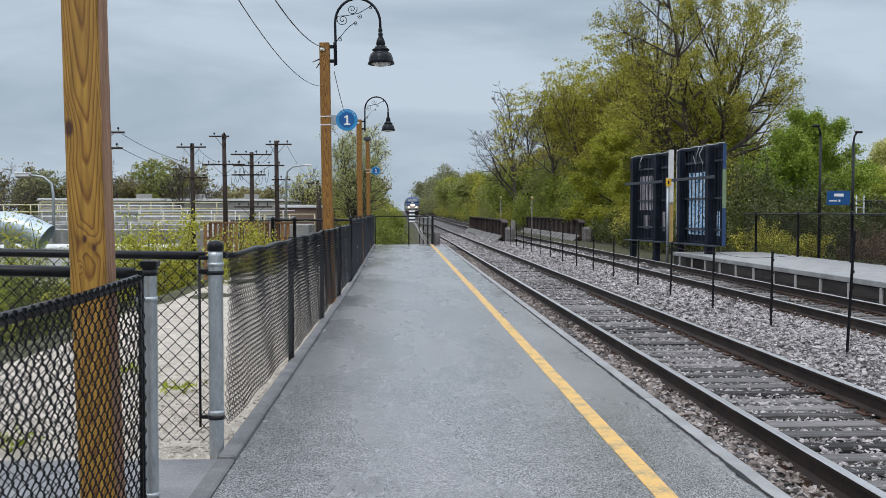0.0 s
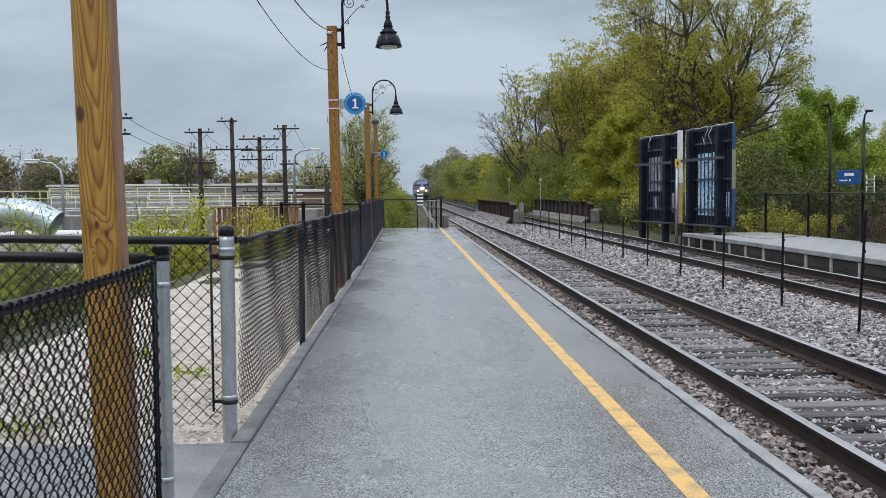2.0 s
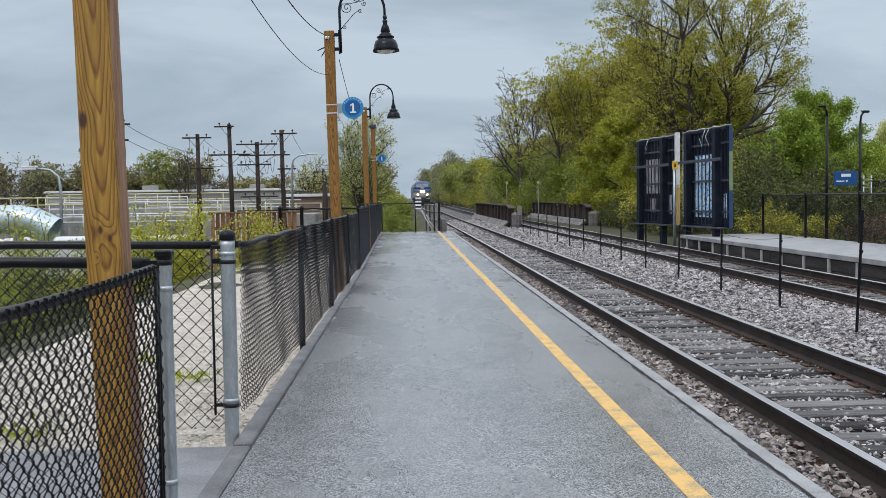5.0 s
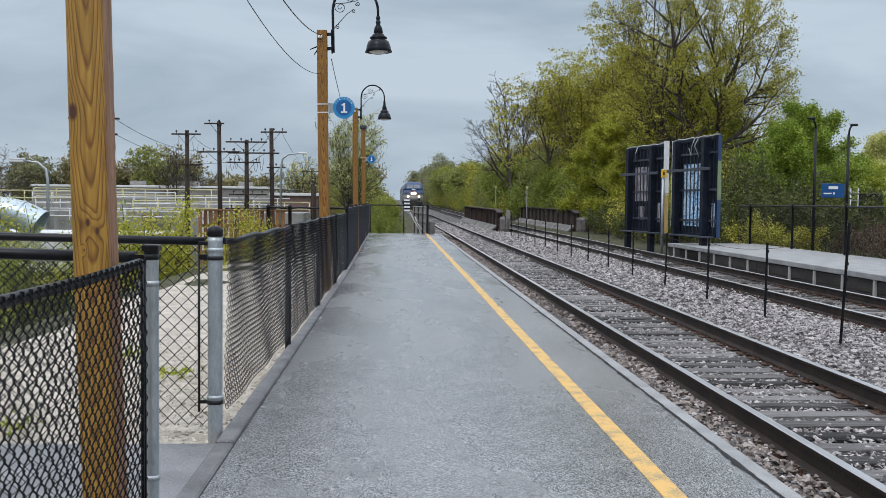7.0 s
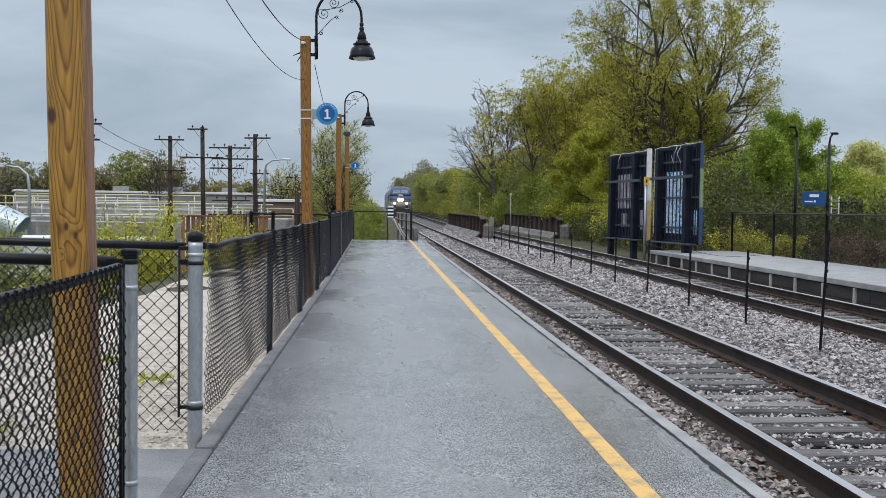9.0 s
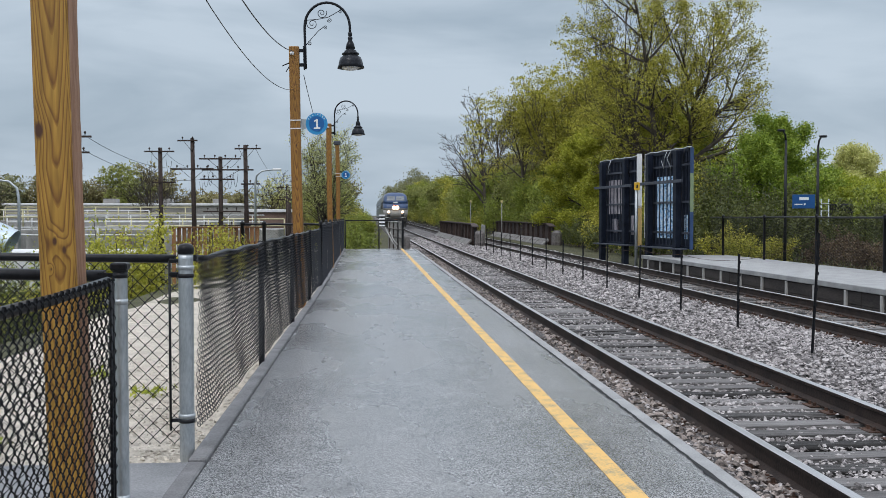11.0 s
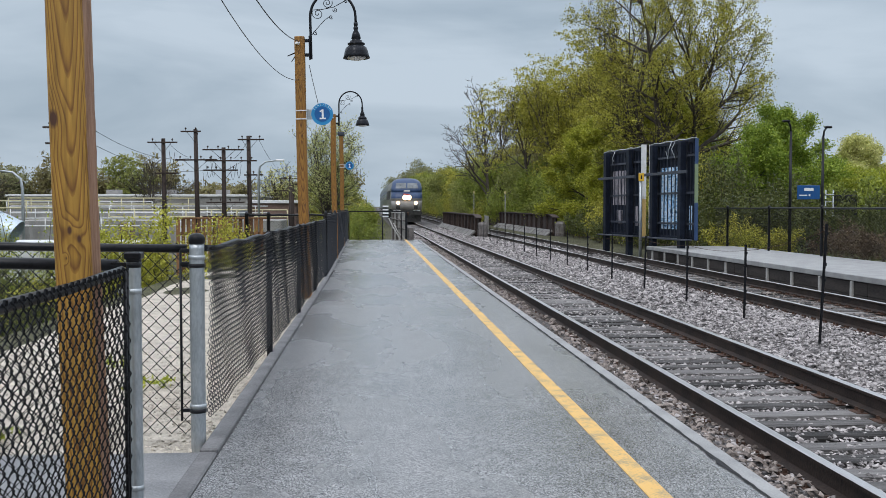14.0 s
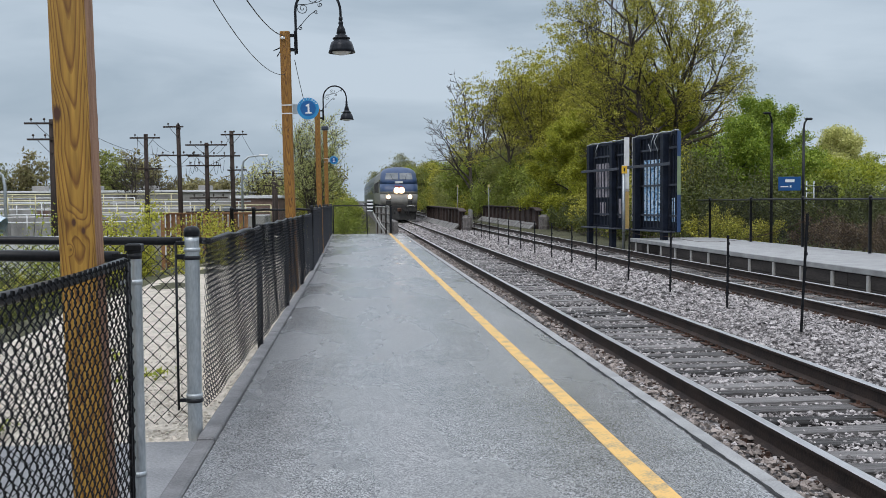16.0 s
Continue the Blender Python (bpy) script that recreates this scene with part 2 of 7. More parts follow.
M["bark"] = surface("bark", (0.032, 0.026, 0.021), (0.105, 0.087, 0.072), 5, 30, 0.95, bump=0.8, stretch=(1, 1, 0.3), bump_dist=0.03)
M["pole_wood"] = surface("pole_wood", (0.02, 0.014, 0.012), (0.065, 0.045, 0.037), 2, 20, 0.9, bump=0.5, stretch=(6, 6, 0.4))
M["fence_wood"] = surface("fence_wood", (0.10, 0.045, 0.02), (0.29, 0.14, 0.06), 3, 25, 0.8, bump=0.4, stretch=(6, 6, 0.5), rnd="object")
M["girder_block"] = surface("girder_block", (0.05, 0.042, 0.04), (0.26, 0.24, 0.23), 1.5, 12, 0.9, bump=0.4)
M["girder"] = surface("girder", (0.018, 0.012, 0.011), (0.085, 0.058, 0.05), 1.2, 12, 0.85, bump=0.4, stretch=(1, 1, 0.35))
M["old_concrete"] = surface("old_concrete", (0.20, 0.195, 0.185), (0.46, 0.45, 0.43), 1.2, 20, 0.9, bump=0.4, stretch=(1, 1, 0.4))
M["slab"] = surface("slab", (0.10, 0.095, 0.09), (0.30, 0.29, 0.275), 1.5, 14, 0.9, bump=0.4)
M["plank_dark"] = surface("plank_dark", (0.014, 0.011, 0.010), (0.055, 0.045, 0.04), 1.5, 16, 0.85, bump=0.5, stretch=(1, 0.5, 3))
M["navy_steel"] = surface("navy_steel", (0.005, 0.007, 0.013), (0.016, 0.022, 0.038), 4, 40, 0.5, bump=0.1)
M["loco_blue"] = surface("loco_blue", (0.022, 0.05, 0.125), (0.04, 0.08, 0.18), 2, 40, 0.35, bump=0.03)
M["loco_silver"] = surface("loco_silver", (0.22, 0.212, 0.20), (0.33, 0.315, 0.295), 2, 40, 0.5, 0.2, bump=0.05)
M["loco_side"] = surface("loco_side", (0.17, 0.17, 0.16), (0.30, 0.295, 0.275), 2, 40, 0.5, 0.2, bump=0.05, stretch=(1, 0.4, 3))
M["loco_dark"] = surface("loco_dark", (0.012, 0.012, 0.013), (0.05, 0.047, 0.045), 3, 30, 0.7, bump=0.2)
M["coach_steel"] = surface("coach_steel", (0.06, 0.075, 0.07), (0.13, 0.15, 0.145), 1.5, 40, 0.4, 0.6, bump=0.05, stretch=(1, 0.3, 6))
# opaque grey pane, the sky's reflection painted in as base colour
M["win_glass"] = surface("win_glass", (0.14, 0.16, 0.175), (0.27, 0.29, 0.31), 2, 20, 0.08, bump=0)
M["red"] = surface("red_paint", (0.35, 0.02, 0.02), (0.45, 0.03, 0.03), 5, 40, 0.5)
M["yellow"] = surface("yellow_paint", (0.72, 0.43, 0.03), (0.85, 0.52, 0.05), 5, 50, 0.5)
M["wall_pale"] = surface("wall_pale", (0.20, 0.19, 0.18), (0.36, 0.35, 0.33), 0.3, 6, 0.9, bump=0.1)
M["wall_brown"] = surface("wall_brown", (0.13, 0.085, 0.07), (0.25, 0.17, 0.14), 0.3, 6, 0.9, bump=0.1)
M["headlight"] = glow("headlight", (1.0, 0.90, 0.74), 20.0)
# warm halo round the train's lamps, made as an added glowing disc
M["reflector"] = glow("lamp_halo", (1.0, 0.66, 0.38), 2.2)
M["side_glass"] = surface("side_glass", (0.012, 0.016, 0.016), (0.035, 0.042, 0.042), 2, 20, 0.25, bump=0)
M["rail_steel"] = surface("frame_steel", (0.03, 0.036, 0.05), (0.07, 0.08, 0.105), 4, 40, 0.55, bump=0.1)
M["ditch_light"] = glow("ditch_light", (1.0, 0.80, 0.55), 8.0)
M["dark"] = surface("dark_void", (0.006, 0.006, 0.007), (0.015, 0.015, 0.016), 4, 40, 0.8)
M["silver_skin"] = surface("silver_skin", (0.44, 0.52, 0.57), (0.66, 0.74, 0.78), 1.0, 12, 0.28, 0.6, bump=0.05)
M["leaf_olive"] = leaf_mat("leaf_olive", (0.18, 0.172, 0.024), (0.40, 0.38, 0.048), (0.64, 0.60, 0.10))
M["leaf_green"] = leaf_mat("leaf_green", (0.122, 0.163, 0.023), (0.24, 0.29, 0.042), (0.40, 0.44, 0.078))
M["leaf_bright"] = leaf_mat("leaf_bright", (0.20, 0.25, 0.022), (0.335, 0.38, 0.034), (0.50, 0.52, 0.065))
M["leaf_brown"] = leaf_mat("leaf_brown", (0.15, 0.125, 0.06), (0.26, 0.225, 0.10), (0.38, 0.35, 0.15))
M["leaf_rust"] = leaf_mat("leaf_rust", (0.07, 0.045, 0.03), (0.135, 0.09, 0.055), (0.22, 0.16, 0.08))
# paler, greyer green for trackside growth: haze put into the leaf colour
M["leaf_hazed_green"] = leaf_mat("leaf_hazed_green", (0.155, 0.178, 0.045), (0.275, 0.295, 0.075), (0.42, 0.43, 0.12))
M["leaf_pale"] = leaf_mat("leaf_pale", (0.37, 0.385, 0.11), (0.58, 0.58, 0.20), (0.80, 0.77, 0.36))
M["leaf_dark"] = leaf_mat("leaf_dark", (0.055, 0.069, 0.018), (0.098, 0.114, 0.028), (0.16, 0.172, 0.045))
M["leaf_drape"] = leaf_mat("leaf_drape", (0.17, 0.19, 0.018), (0.37, 0.385, 0.036), (0.58, 0.58, 0.07))
M["leaf_fresh"] = leaf_mat("leaf_fresh", (0.11, 0.17, 0.018), (0.23, 0.33, 0.032), (0.42, 0.50, 0.07))
M["leaf_sage"] = leaf_mat("leaf_sage", (0.26, 0.28, 0.10), (0.46, 0.48, 0.18), (0.66, 0.66, 0.30))
# grey-olive for far trees, with the haze of distance in the leaf colour itself
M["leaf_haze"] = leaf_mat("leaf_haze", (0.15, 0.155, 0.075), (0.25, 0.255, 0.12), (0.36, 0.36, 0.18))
M["leaf_yellow"] = leaf_mat("leaf_yellow", (0.22, 0.23, 0.03), (0.42, 0.42, 0.05), (0.62, 0.58, 0.09))
M["grass"] = leaf_mat("grass_blade", (0.06, 0.10, 0.015), (0.12, 0.18, 0.025), (0.22, 0.26, 0.05))


M["grey_vinyl"].node_tree.nodes["Principled BSDF"].inputs["Specular IOR Level"].default_value = 0.34
for key, level in (("black_steel", 0.24), ("lamp_black", 0.16), ("navy_steel", 0.16), ("black_vinyl", 0.15)):
    M[key].node_tree.nodes["Principled BSDF"].inputs["Specular IOR Level"].default_value = level


def asphalt():
    """Damp asphalt: pale aggregate, broad drying patches that change the gloss."""
    m, nn, ll, b = nodes_of("asphalt")
    tc = nn.new("ShaderNodeTexCoord")
    n1, n2, n3 = (nn.new("ShaderNodeTexNoise") for _ in range(3))
    mp = nn.new("ShaderNodeMapping")
    mp.inputs["Scale"].default_value = (0.9, 0.28, 1)
    ll.new(tc.outputs["Object"], mp.inputs["Vector"])
    n1.inputs["Scale"].default_value, n1.inputs["Detail"].default_value = 1.0, 5.0
    ll.new(mp.outputs["Vector"], n1.inputs["Vector"])
    n2.inputs["Scale"].default_value, n2.inputs["Detail"].default_value = 140.0, 4.0
    n2.inputs["Roughness"].default_value = 0.6
    ll.new(tc.outputs["Object"], n2.inputs["Vector"])
    n3.inputs["Scale"].default_value, n3.inputs["Detail"].default_value = 4.0, 6.0
    vor = nn.new("ShaderNodeTexVoronoi")
    vor.inputs["Scale"].default_value = 175.0
    ll.new(tc.outputs["Object"], vor.inputs["Vector"])
    grit = nn.new("ShaderNodeSeparateColor")
    ll.new(vor.outputs["Color"], grit.inputs["Color"])
    agg = nn.new("ShaderNodeMix")
    agg.inputs["Factor"].default_value = 0.42
    ll.new(n2.outputs["Fac"], agg.inputs["A"])
    ll.new(grit.outputs["Red"], agg.inputs["B"])
    ll.new(tc.outputs["Object"], n3.inputs["Vector"])
    base = ramp_node(nn, [(0.32, (0.014, 0.014, 0.016)), (0.5, (0.172, 0.169, 0.171)), (0.68, (0.46, 0.46, 0.455))])
    ll.new(agg.outputs["Result"], base.inputs["Fac"])
    tone = ramp_node(nn, [(0.32, (0.72, 0.72, 0.72)), (0.68, (1.32, 1.315, 1.31))])
    mixn = nn.new("ShaderNodeMix")
    mixn.inputs["Factor"].default_value = 0.4
    ll.new(n1.outputs["Fac"], mixn.inputs["A"])
    ll.new(n3.outputs["Fac"], mixn.inputs["B"])
    ll.new(mixn.outputs["Result"], tone.inputs["Fac"])
    mu = nn.new("ShaderNodeMix")
    mu.data_type, mu.blend_type = "RGBA", "MULTIPLY"
    mu.inputs["Factor"].default_value = 1.0
    ll.new(base.outputs["Color"], mu.inputs["A"])
    ll.new(tone.outputs["Color"], mu.inputs["B"])
    ll.new(mu.outputs["Result"], b.inputs["Base Color"])
    g = nn.new("ShaderNodeMapRange")
    g.inputs["From Min"].default_value, g.inputs["From Max"].default_value = 0.35, 0.65
    g.inputs["To Min"].default_value, g.inputs["To Max"].default_value = 0.17, 0.38
    ll.new(n1.outputs["Fac"], g.inputs["Value"])
    ll.new(g.outputs["Result"], b.inputs["Roughness"])
    b.inputs["Coat Weight"].default_value, b.inputs["Coat Roughness"].default_value = 0.28, 0.3   # a film of damp
    bp = nn.new("ShaderNodeBump")
    bp.inputs["Strength"].default_value, bp.inputs["Distance"].default_value = 0.25, 0.004
    ll.new(agg.outputs["Result"], bp.inputs["Height"])
    ll.new(bp.outputs["Normal"], b.inputs["Normal"])
    return m


M["asphalt"] = asphalt()
M["stripe"] = surface("stripe", (0.32, 0.26, 0.16), (0.75, 0.465, 0.145), 6, 75, 0.6, bump=0.3, low=0.36, high=0.53)
M["wane"] = surface("wane", (0.17, 0.075, 0.035), (0.42, 0.24, 0.15), 3, 22, 0.75, bump=0.5, stretch=(3, 8, 0.5))
M["post_near"] = pine("post_near", [(-0.014, -0.075, 1.35, 0.014), (0.022, -0.075, 1.315, 0.012), (-0.060, -0.075, 1.79, 0.026), (-0.03, -0.075, 1.24, 0.006), (0.075, 0.02, 1.05, 0.014), (-0.03, -0.075, 0.72, 0.013)])
M["post_far"] = pine("post_far", [(0.01, -0.075, 2.3, 0.014), (0.02, -0.075, 1.3, 0.016), (-0.02, -0.075, 3.1, 0.012), (0.03, -0.075, 0.8, 0.012)], (0.72, 0.64, 0.62))


# ---- mesh helpers ----
def mesh_of(name, bm, mats, smooth=False):
    me = bpy.data.meshes.new(name)
    bm.to_mesh(me)
    bm.free()
    for m in (mats if isinstance(mats, (list, tuple)) else [mats]):
        me.materials.append(m)
    if smooth:
        me.polygons.foreach_set("use_smooth", [True] * len(me.polygons))
    return me


def part(name, bm, material, parent=None, label="", smooth=False):
    ob = new(name, mesh_of(name, bm, material, smooth))
    ob.parent = parent
    if label:
        tagged(ob, label)
    return ob


def thing(name, m, label, category, group="", kind=""):
    ob = new(name)
    ob.matrix_basis = m
    return tagged(ob, label, category, group, kind)


def structure(name, bm, material, label="", smooth=False):
    return tagged(part(name, bm, material, None, "", smooth), label or name.replace("_", " "), kind="structure")


def box(bm, x0, x1, y0, y1, z0, z1, bevel=0.0, mat=0, m=None):
    r = bmesh.ops.create_cube(bm, size=1.0)
    vs = r["verts"]
    for v in vs:
        v.co = Vector((x0 + (v.co.x + 0.5) * (x1 - x0), y0 + (v.co.y + 0.5) * (y1 - y0), z0 + (v.co.z + 0.5) * (z1 - z0)))
    if m is not None:
        for v in vs:
            v.co = m @ v.co
    fs = {f for v in vs for f in v.link_faces}
    for f in fs:
        f.material_index = mat
    if bevel:
        es = {e for v in vs for e in v.link_edges}
        bmesh.ops.bevel(bm, geom=list(es), offset=bevel, segments=1, affect="EDGES")
    return bm


def rod(bm, a, b, r0, r1=None, sides=8, mat=0, caps=True):
    """A tapered round bar from a to b."""
    a, b = Vector(a), Vector(b)
    r1 = r0 if r1 is None else r1
    w = (b - a).normalized()
    u = w.orthogonal().normalized()
    v = w.cross(u)
    ra, rb = [], []
    for i in range(sides):
        an = 2 * math.pi * i / sides
        d = u * math.cos(an) + v * math.sin(an)
        ra.append(bm.verts.new(a + d * r0))
        rb.append(bm.verts.new(b + d * r1))
    for i in range(sides):
        j = (i + 1) % sides
        f = bm.faces.new((ra[i], ra[j], rb[j], rb[i]))
        f.material_index = mat
        f.smooth = True
    if caps:
        bm.faces.new(ra[::-1]).material_index = mat
        bm.faces.new(rb).material_index = mat
    return bm


def pipe(bm, pts, r, sides=6, mat=0):
    """A round pipe along a line of points."""
    pts = [Vector(p) for p in pts]
    rings = []
    up = None
    for i, p in enumerate(pts):
        w = (pts[min(i + 1, len(pts) - 1)] - pts[max(i - 1, 0)]).normalized()
        if up is None:
            up = w.orthogonal().normalized()
        up = (up - w * up.dot(w)).normalized()
        v = w.cross(up)
        rr = r[i] if isinstance(r, (list, tuple)) else r
        rings.append([bm.verts.new(p + (up * math.cos(2 * math.pi * k / sides) + v * math.sin(2 * math.pi * k / sides)) * rr) for k in range(sides)])
    for q, s in zip(rings, rings[1:]):
        for k in range(sides):
            f = bm.faces.new((q[k], q[(k + 1) % sides], s[(k + 1) % sides], s[k]))
            f.material_index, f.smooth = mat, True
    bm.faces.new(rings[0][::-1]).material_index = mat
    bm.faces.new(rings[-1]).material_index = mat
    return bm


def lathe(bm, prof, centre=(0, 0, 0), sides=20, mat=0):
    """Turns a profile of (radius, height) about a vertical axis."""
    c = Vector(centre)
    rings = [[bm.verts.new(c + Vector((r * math.cos(2 * math.pi * k / sides), r * math.sin(2 * math.pi * k / sides), z))) for k in range(sides)] for r, z in prof]
    for q, s in zip(rings, rings[1:]):
        for k in range(sides):
            f = bm.faces.new((q[k], q[(k + 1) % sides], s[(k + 1) % sides], s[k]))
            f.material_index, f.smooth = mat, True
    return bm


def raw_mesh(name, verts, faces, mats, index=None):
    me = bpy.data.meshes.new(name)
    me.from_pydata([tuple(v) for v in verts] if not isinstance(verts, np.ndarray) else verts.tolist(), [], faces if isinstance(faces, list) else faces.tolist())
    for m in (mats if isinstance(mats, (list, tuple)) else [mats]):
        me.materials.append(m)
    if index is not None:
        me.polygons.foreach_set("material_index", index)
    return me


def words(text, size, depth, material, parent, m, name="lettering", bold=0.0):
    """Letters in the built-in font as a mesh part, centred."""
    cu = bpy.data.curves.new(name, "FONT")
    cu.body, cu.size, cu.extrude, cu.offset = text, size, depth, size * bold
    cu.align_x, cu.align_y = "CENTER", "CENTER"
    tmp = new("tmp_text", cu)
    bpy.context.view_layer.update()
    me = bpy.data.meshes.new_from_object(tmp.evaluated_get(bpy.context.evaluated_depsgraph_get()))
    bpy.data.objects.remove(tmp)
    bpy.data.curves.remove(cu)
    me.materials.clear()
    me.materials.append(material)
    ob = new(name, me)
    ob.parent, ob.matrix_basis = parent, m
    return ob


# ---- the lie of the land ----
def soft(v, w):
    return w * math.log1p(math.exp(min(v / w, 40)))


def drift(y):
    """How far the line bears to the west beyond the bridge."""
    return -1.35 * (1 - math.exp(-soft(y - 45, 12) / 120)) if y > 0 else 0.0


def rise(y):
    """The gentle climb of the line beyond the bridge."""
    return 0.0055 * soft(y - 60, 20) if y > -50 else 0.0


def ground_z(x, y):
    g = -0.62 + rise(y) if y < 600 else -0.62 + rise(600)
    if x < -4.4:
        k = min(1.0, (-4.4 - x) / 9.0)
        g -= 0.5 + 1.9 * k * k * (3 - 2 * k)
    elif x < -1.1:
        g += 0.55 if 4 < y < 44 else 0.3
    if x > 9.5:
        g += 0.25
    return g


def build_ground():
    xs = sorted({round(v, 3) for v in [*np.linspace(-30, 40, 71), *(-30 - np.geomspace(3, 2200, 16)), *(40 + np.geomspace(3, 2200, 16)), -4.4, -4.41, -1.1, -1.11, 9.5, 9.51]})
    ys = sorted({round(v, 3) for v in [*np.linspace(-30, 120, 76), *(-30 - np.geomspace(3, 2200, 14)), *(120 + np.geomspace(5, 3000, 30))]})
    verts, faces = [], []
    for y in ys:
        for x in xs:
            n = 0.10 * noise.noise(Vector((x * 0.3, y * 0.3, 0))) if abs(x) < 200 and abs(y) < 300 and x > 13 else 0
            verts.append((x, y, ground_z(x, y) + n))
    w = len(xs)
    for j in range(len(ys) - 1):
        for i in range(w - 1):
            faces.append((j * w + i, j * w + i + 1, (j + 1) * w + i + 1, (j + 1) * w + i))
    ob = new("ground", raw_mesh("ground", verts, faces, M["soil"]))
    tagged(ob, "rough grassy ground beside the railway line", kind="structure")


build_ground()

TRACK1, TRACK2, GAUGE = 3.573, 7.90, 1.507
END_Y = 45.1


def build_platforms():
    # near platform
    bm = bmesh.new()
    plan = [(-0.99, -14), (1.87, -14), (1.87, END_Y), (-1.21, END_Y), (-0.99, 20.2)]
    lo, hi = ([bm.verts.new((x, y, z)) for x, y in plan] for z in (-0.6, 0.0))
    bm.faces.new(hi)
    bm.faces.new(lo[::-1])
    for k in range(5):
        bm.faces.new((lo[k], lo[(k + 1) % 5], hi[(k + 1) % 5], hi[k]))
    p = structure("platform_near", bm, M["asphalt"], "damp grey asphalt station platform with a yellow edge line")
    bm = bmesh.new()
    y = -14.0
    while y < END_Y - 0.1:
        y2 = min(END_Y, y + 3.05)
        box(bm, 1.876, 1.99, y + 0.004, y2 - 0.004, -0.6, 0.002, 0.012)
        y = y2
    part("edge_coping", bm, M["concrete"], p, "pale concrete platform edging")
    bm = bmesh.new()
    box(bm, 1.282, 1.398, -14, END_Y, 0.0, 0.004)
    for v in bm.verts:
        v.co.x += 0.006 * math.sin(v.co.y * 0.9)
    part("yellow_line", bm, M["stripe"], p, "worn yellow painted safety line")
    # tarry joint between asphalt and edging, ragged
    rj = random.Random(21)
    left, right = [], []
    bm = bmesh.new()
    y = 2.0
    while y < END_Y:
        left.append(bm.verts.new((1.869 - rj.uniform(0.0, 0.012) - max(0.0, 0.030 * noise.noise(Vector((3, y * 5.5, 0)))) - max(0.0, 0.02 * noise.noise(Vector((7, y * 1.1, 0)))), y, 0.005)))
        right.append(bm.verts.new((1.880 + rj.uniform(-0.004, 0.006), y, 0.005)))
        y += 0.07 if y < 15 else 0.3
    for a, b, c, d in zip(left, left[1:], right[1:], right):
        bm.faces.new((a, d, c, b))
    part("tar_joint", bm, M["dark"], p, "ragged dark tar joint along the edging")
    # timber kerb along the fence
    bm = bmesh.new()
    y = 5.45
    while y < END_Y - 0.1:
        y2 = min(END_Y, y + 4.9)
        box(bm, -1.10 - (0.0088 * (y - 18) if y > 20 else 0), -0.994 - (0.0088 * (y - 18) if y > 20 else 0), y + 0.003, y2 - 0.003, -0.4, 0.024 + 0.008 * random.random(), 0.01)
        y = y2
    box(bm, -1.10, -0.994, -14, 3.4, -0.4, 0.045, 0.012)
    box(bm, -1.10, -0.994, 3.41, 5.446, -0.4, 0.016, 0.01)
    structure("kerb", bm, M["kerb"], "grey weathered kerb along the platform fence")
    # concrete apron of the side path
    bm = bmesh.new()
    box(bm, -9.0, -0.996, 3.3, 5.52, -0.5, -0.004, 0.01)
    structure("side_path", bm, M["apron"], "pale concrete side path through the fence")
    # gravel strip
    verts, faces = [], []
    for j in range(60):
        for i in range(9):
            yy = 5.53 + j * 0.68
            edge = -4.35 + 0.5 * noise.noise(Vector((0, yy * 0.25, 3)))
            xx = -1.102 + (edge + 1.102) * i / 8
            verts.append((xx, yy, -0.02 - (0.03 if i < 8 else 0.35) + 0.02 * noise.noise(Vector((xx, yy, 0)))))
    for j in range(59):
        for i in range(8):
            faces.append((j * 9 + i + 1, j * 9 + i, (j + 1) * 9 + i, (j + 1) * 9 + i + 1))
    tagged(new("gravel_strip", raw_mesh("gravel_strip", verts, faces, M["gravel"])), "pale crushed limestone gravel beside the platform", kind="structure")
    # far platform
    bm = bmesh.new()
    box(bm, 9.62, 12.6, -14, 34.2, -0.6, 0.095)
    p = structure("platform_far", bm, M["concrete"], "pale concrete platform across the tracks")
    bm = bmesh.new()
    box(bm, 9.5, 9.615, -14, 34.2, -0.02, 0.10, 0.01)
    part("edge_coping", bm, M["concrete"], p)
    shared = None
    y = -14.0
    while y < 34.0:
        for k in range(2):
            if shared is None:
                bm = bmesh.new()
                box(bm, 0.0, 0.07, 0.004, 3.596, 0.0, 0.27, 0.012)
                shared = mesh_of("board", bm, M["plank_dark"])
            o = new("board", shared)
            o.parent, o.location = p, (9.545, min(y, 34.2 - 3.6), -0.30 - 0.275 * k)
        y += 3.6
    shared = None
    for k in range(33):
        yy = 33.4 - 1.44 * k
        if shared is None:
            bm = bmesh.new()
            box(bm, -0.03, 0.03, -0.045, 0.045, -0.5, -0.03, 0.01)
            shared = mesh_of("strap", bm, M["old_concrete"])
        o = new("strap", shared)
        o.parent, o.location = p, (9.53, yy, 0)
    tagged(p.children[-1], "pale steel strap on the platform face")


build_platforms()


# ---- railway ----
def track_path(cx, ys):
    return [Vector((cx + drift(y), y, rise(y) - 0.2)) for y in ys]


RAIL_YS = [*np.arange(-14, 40, 6.0), *np.arange(40, 140, 5.0), *np.arange(140, 420, 14.0)]
RAIL_PROFILE = [(-0.07, -0.172), (0.07, -0.172), (0.07, -0.158), (0.012, -0.135), (0.009, -0.045), (0.036, -0.03), (0.036, -0.006), (0.028, 0.0), (-0.028, 0.0), (-0.036, -0.006), (-0.036, -0.03), (-0.009, -0.045), (-0.012, -0.135), (-0.07, -0.158)]


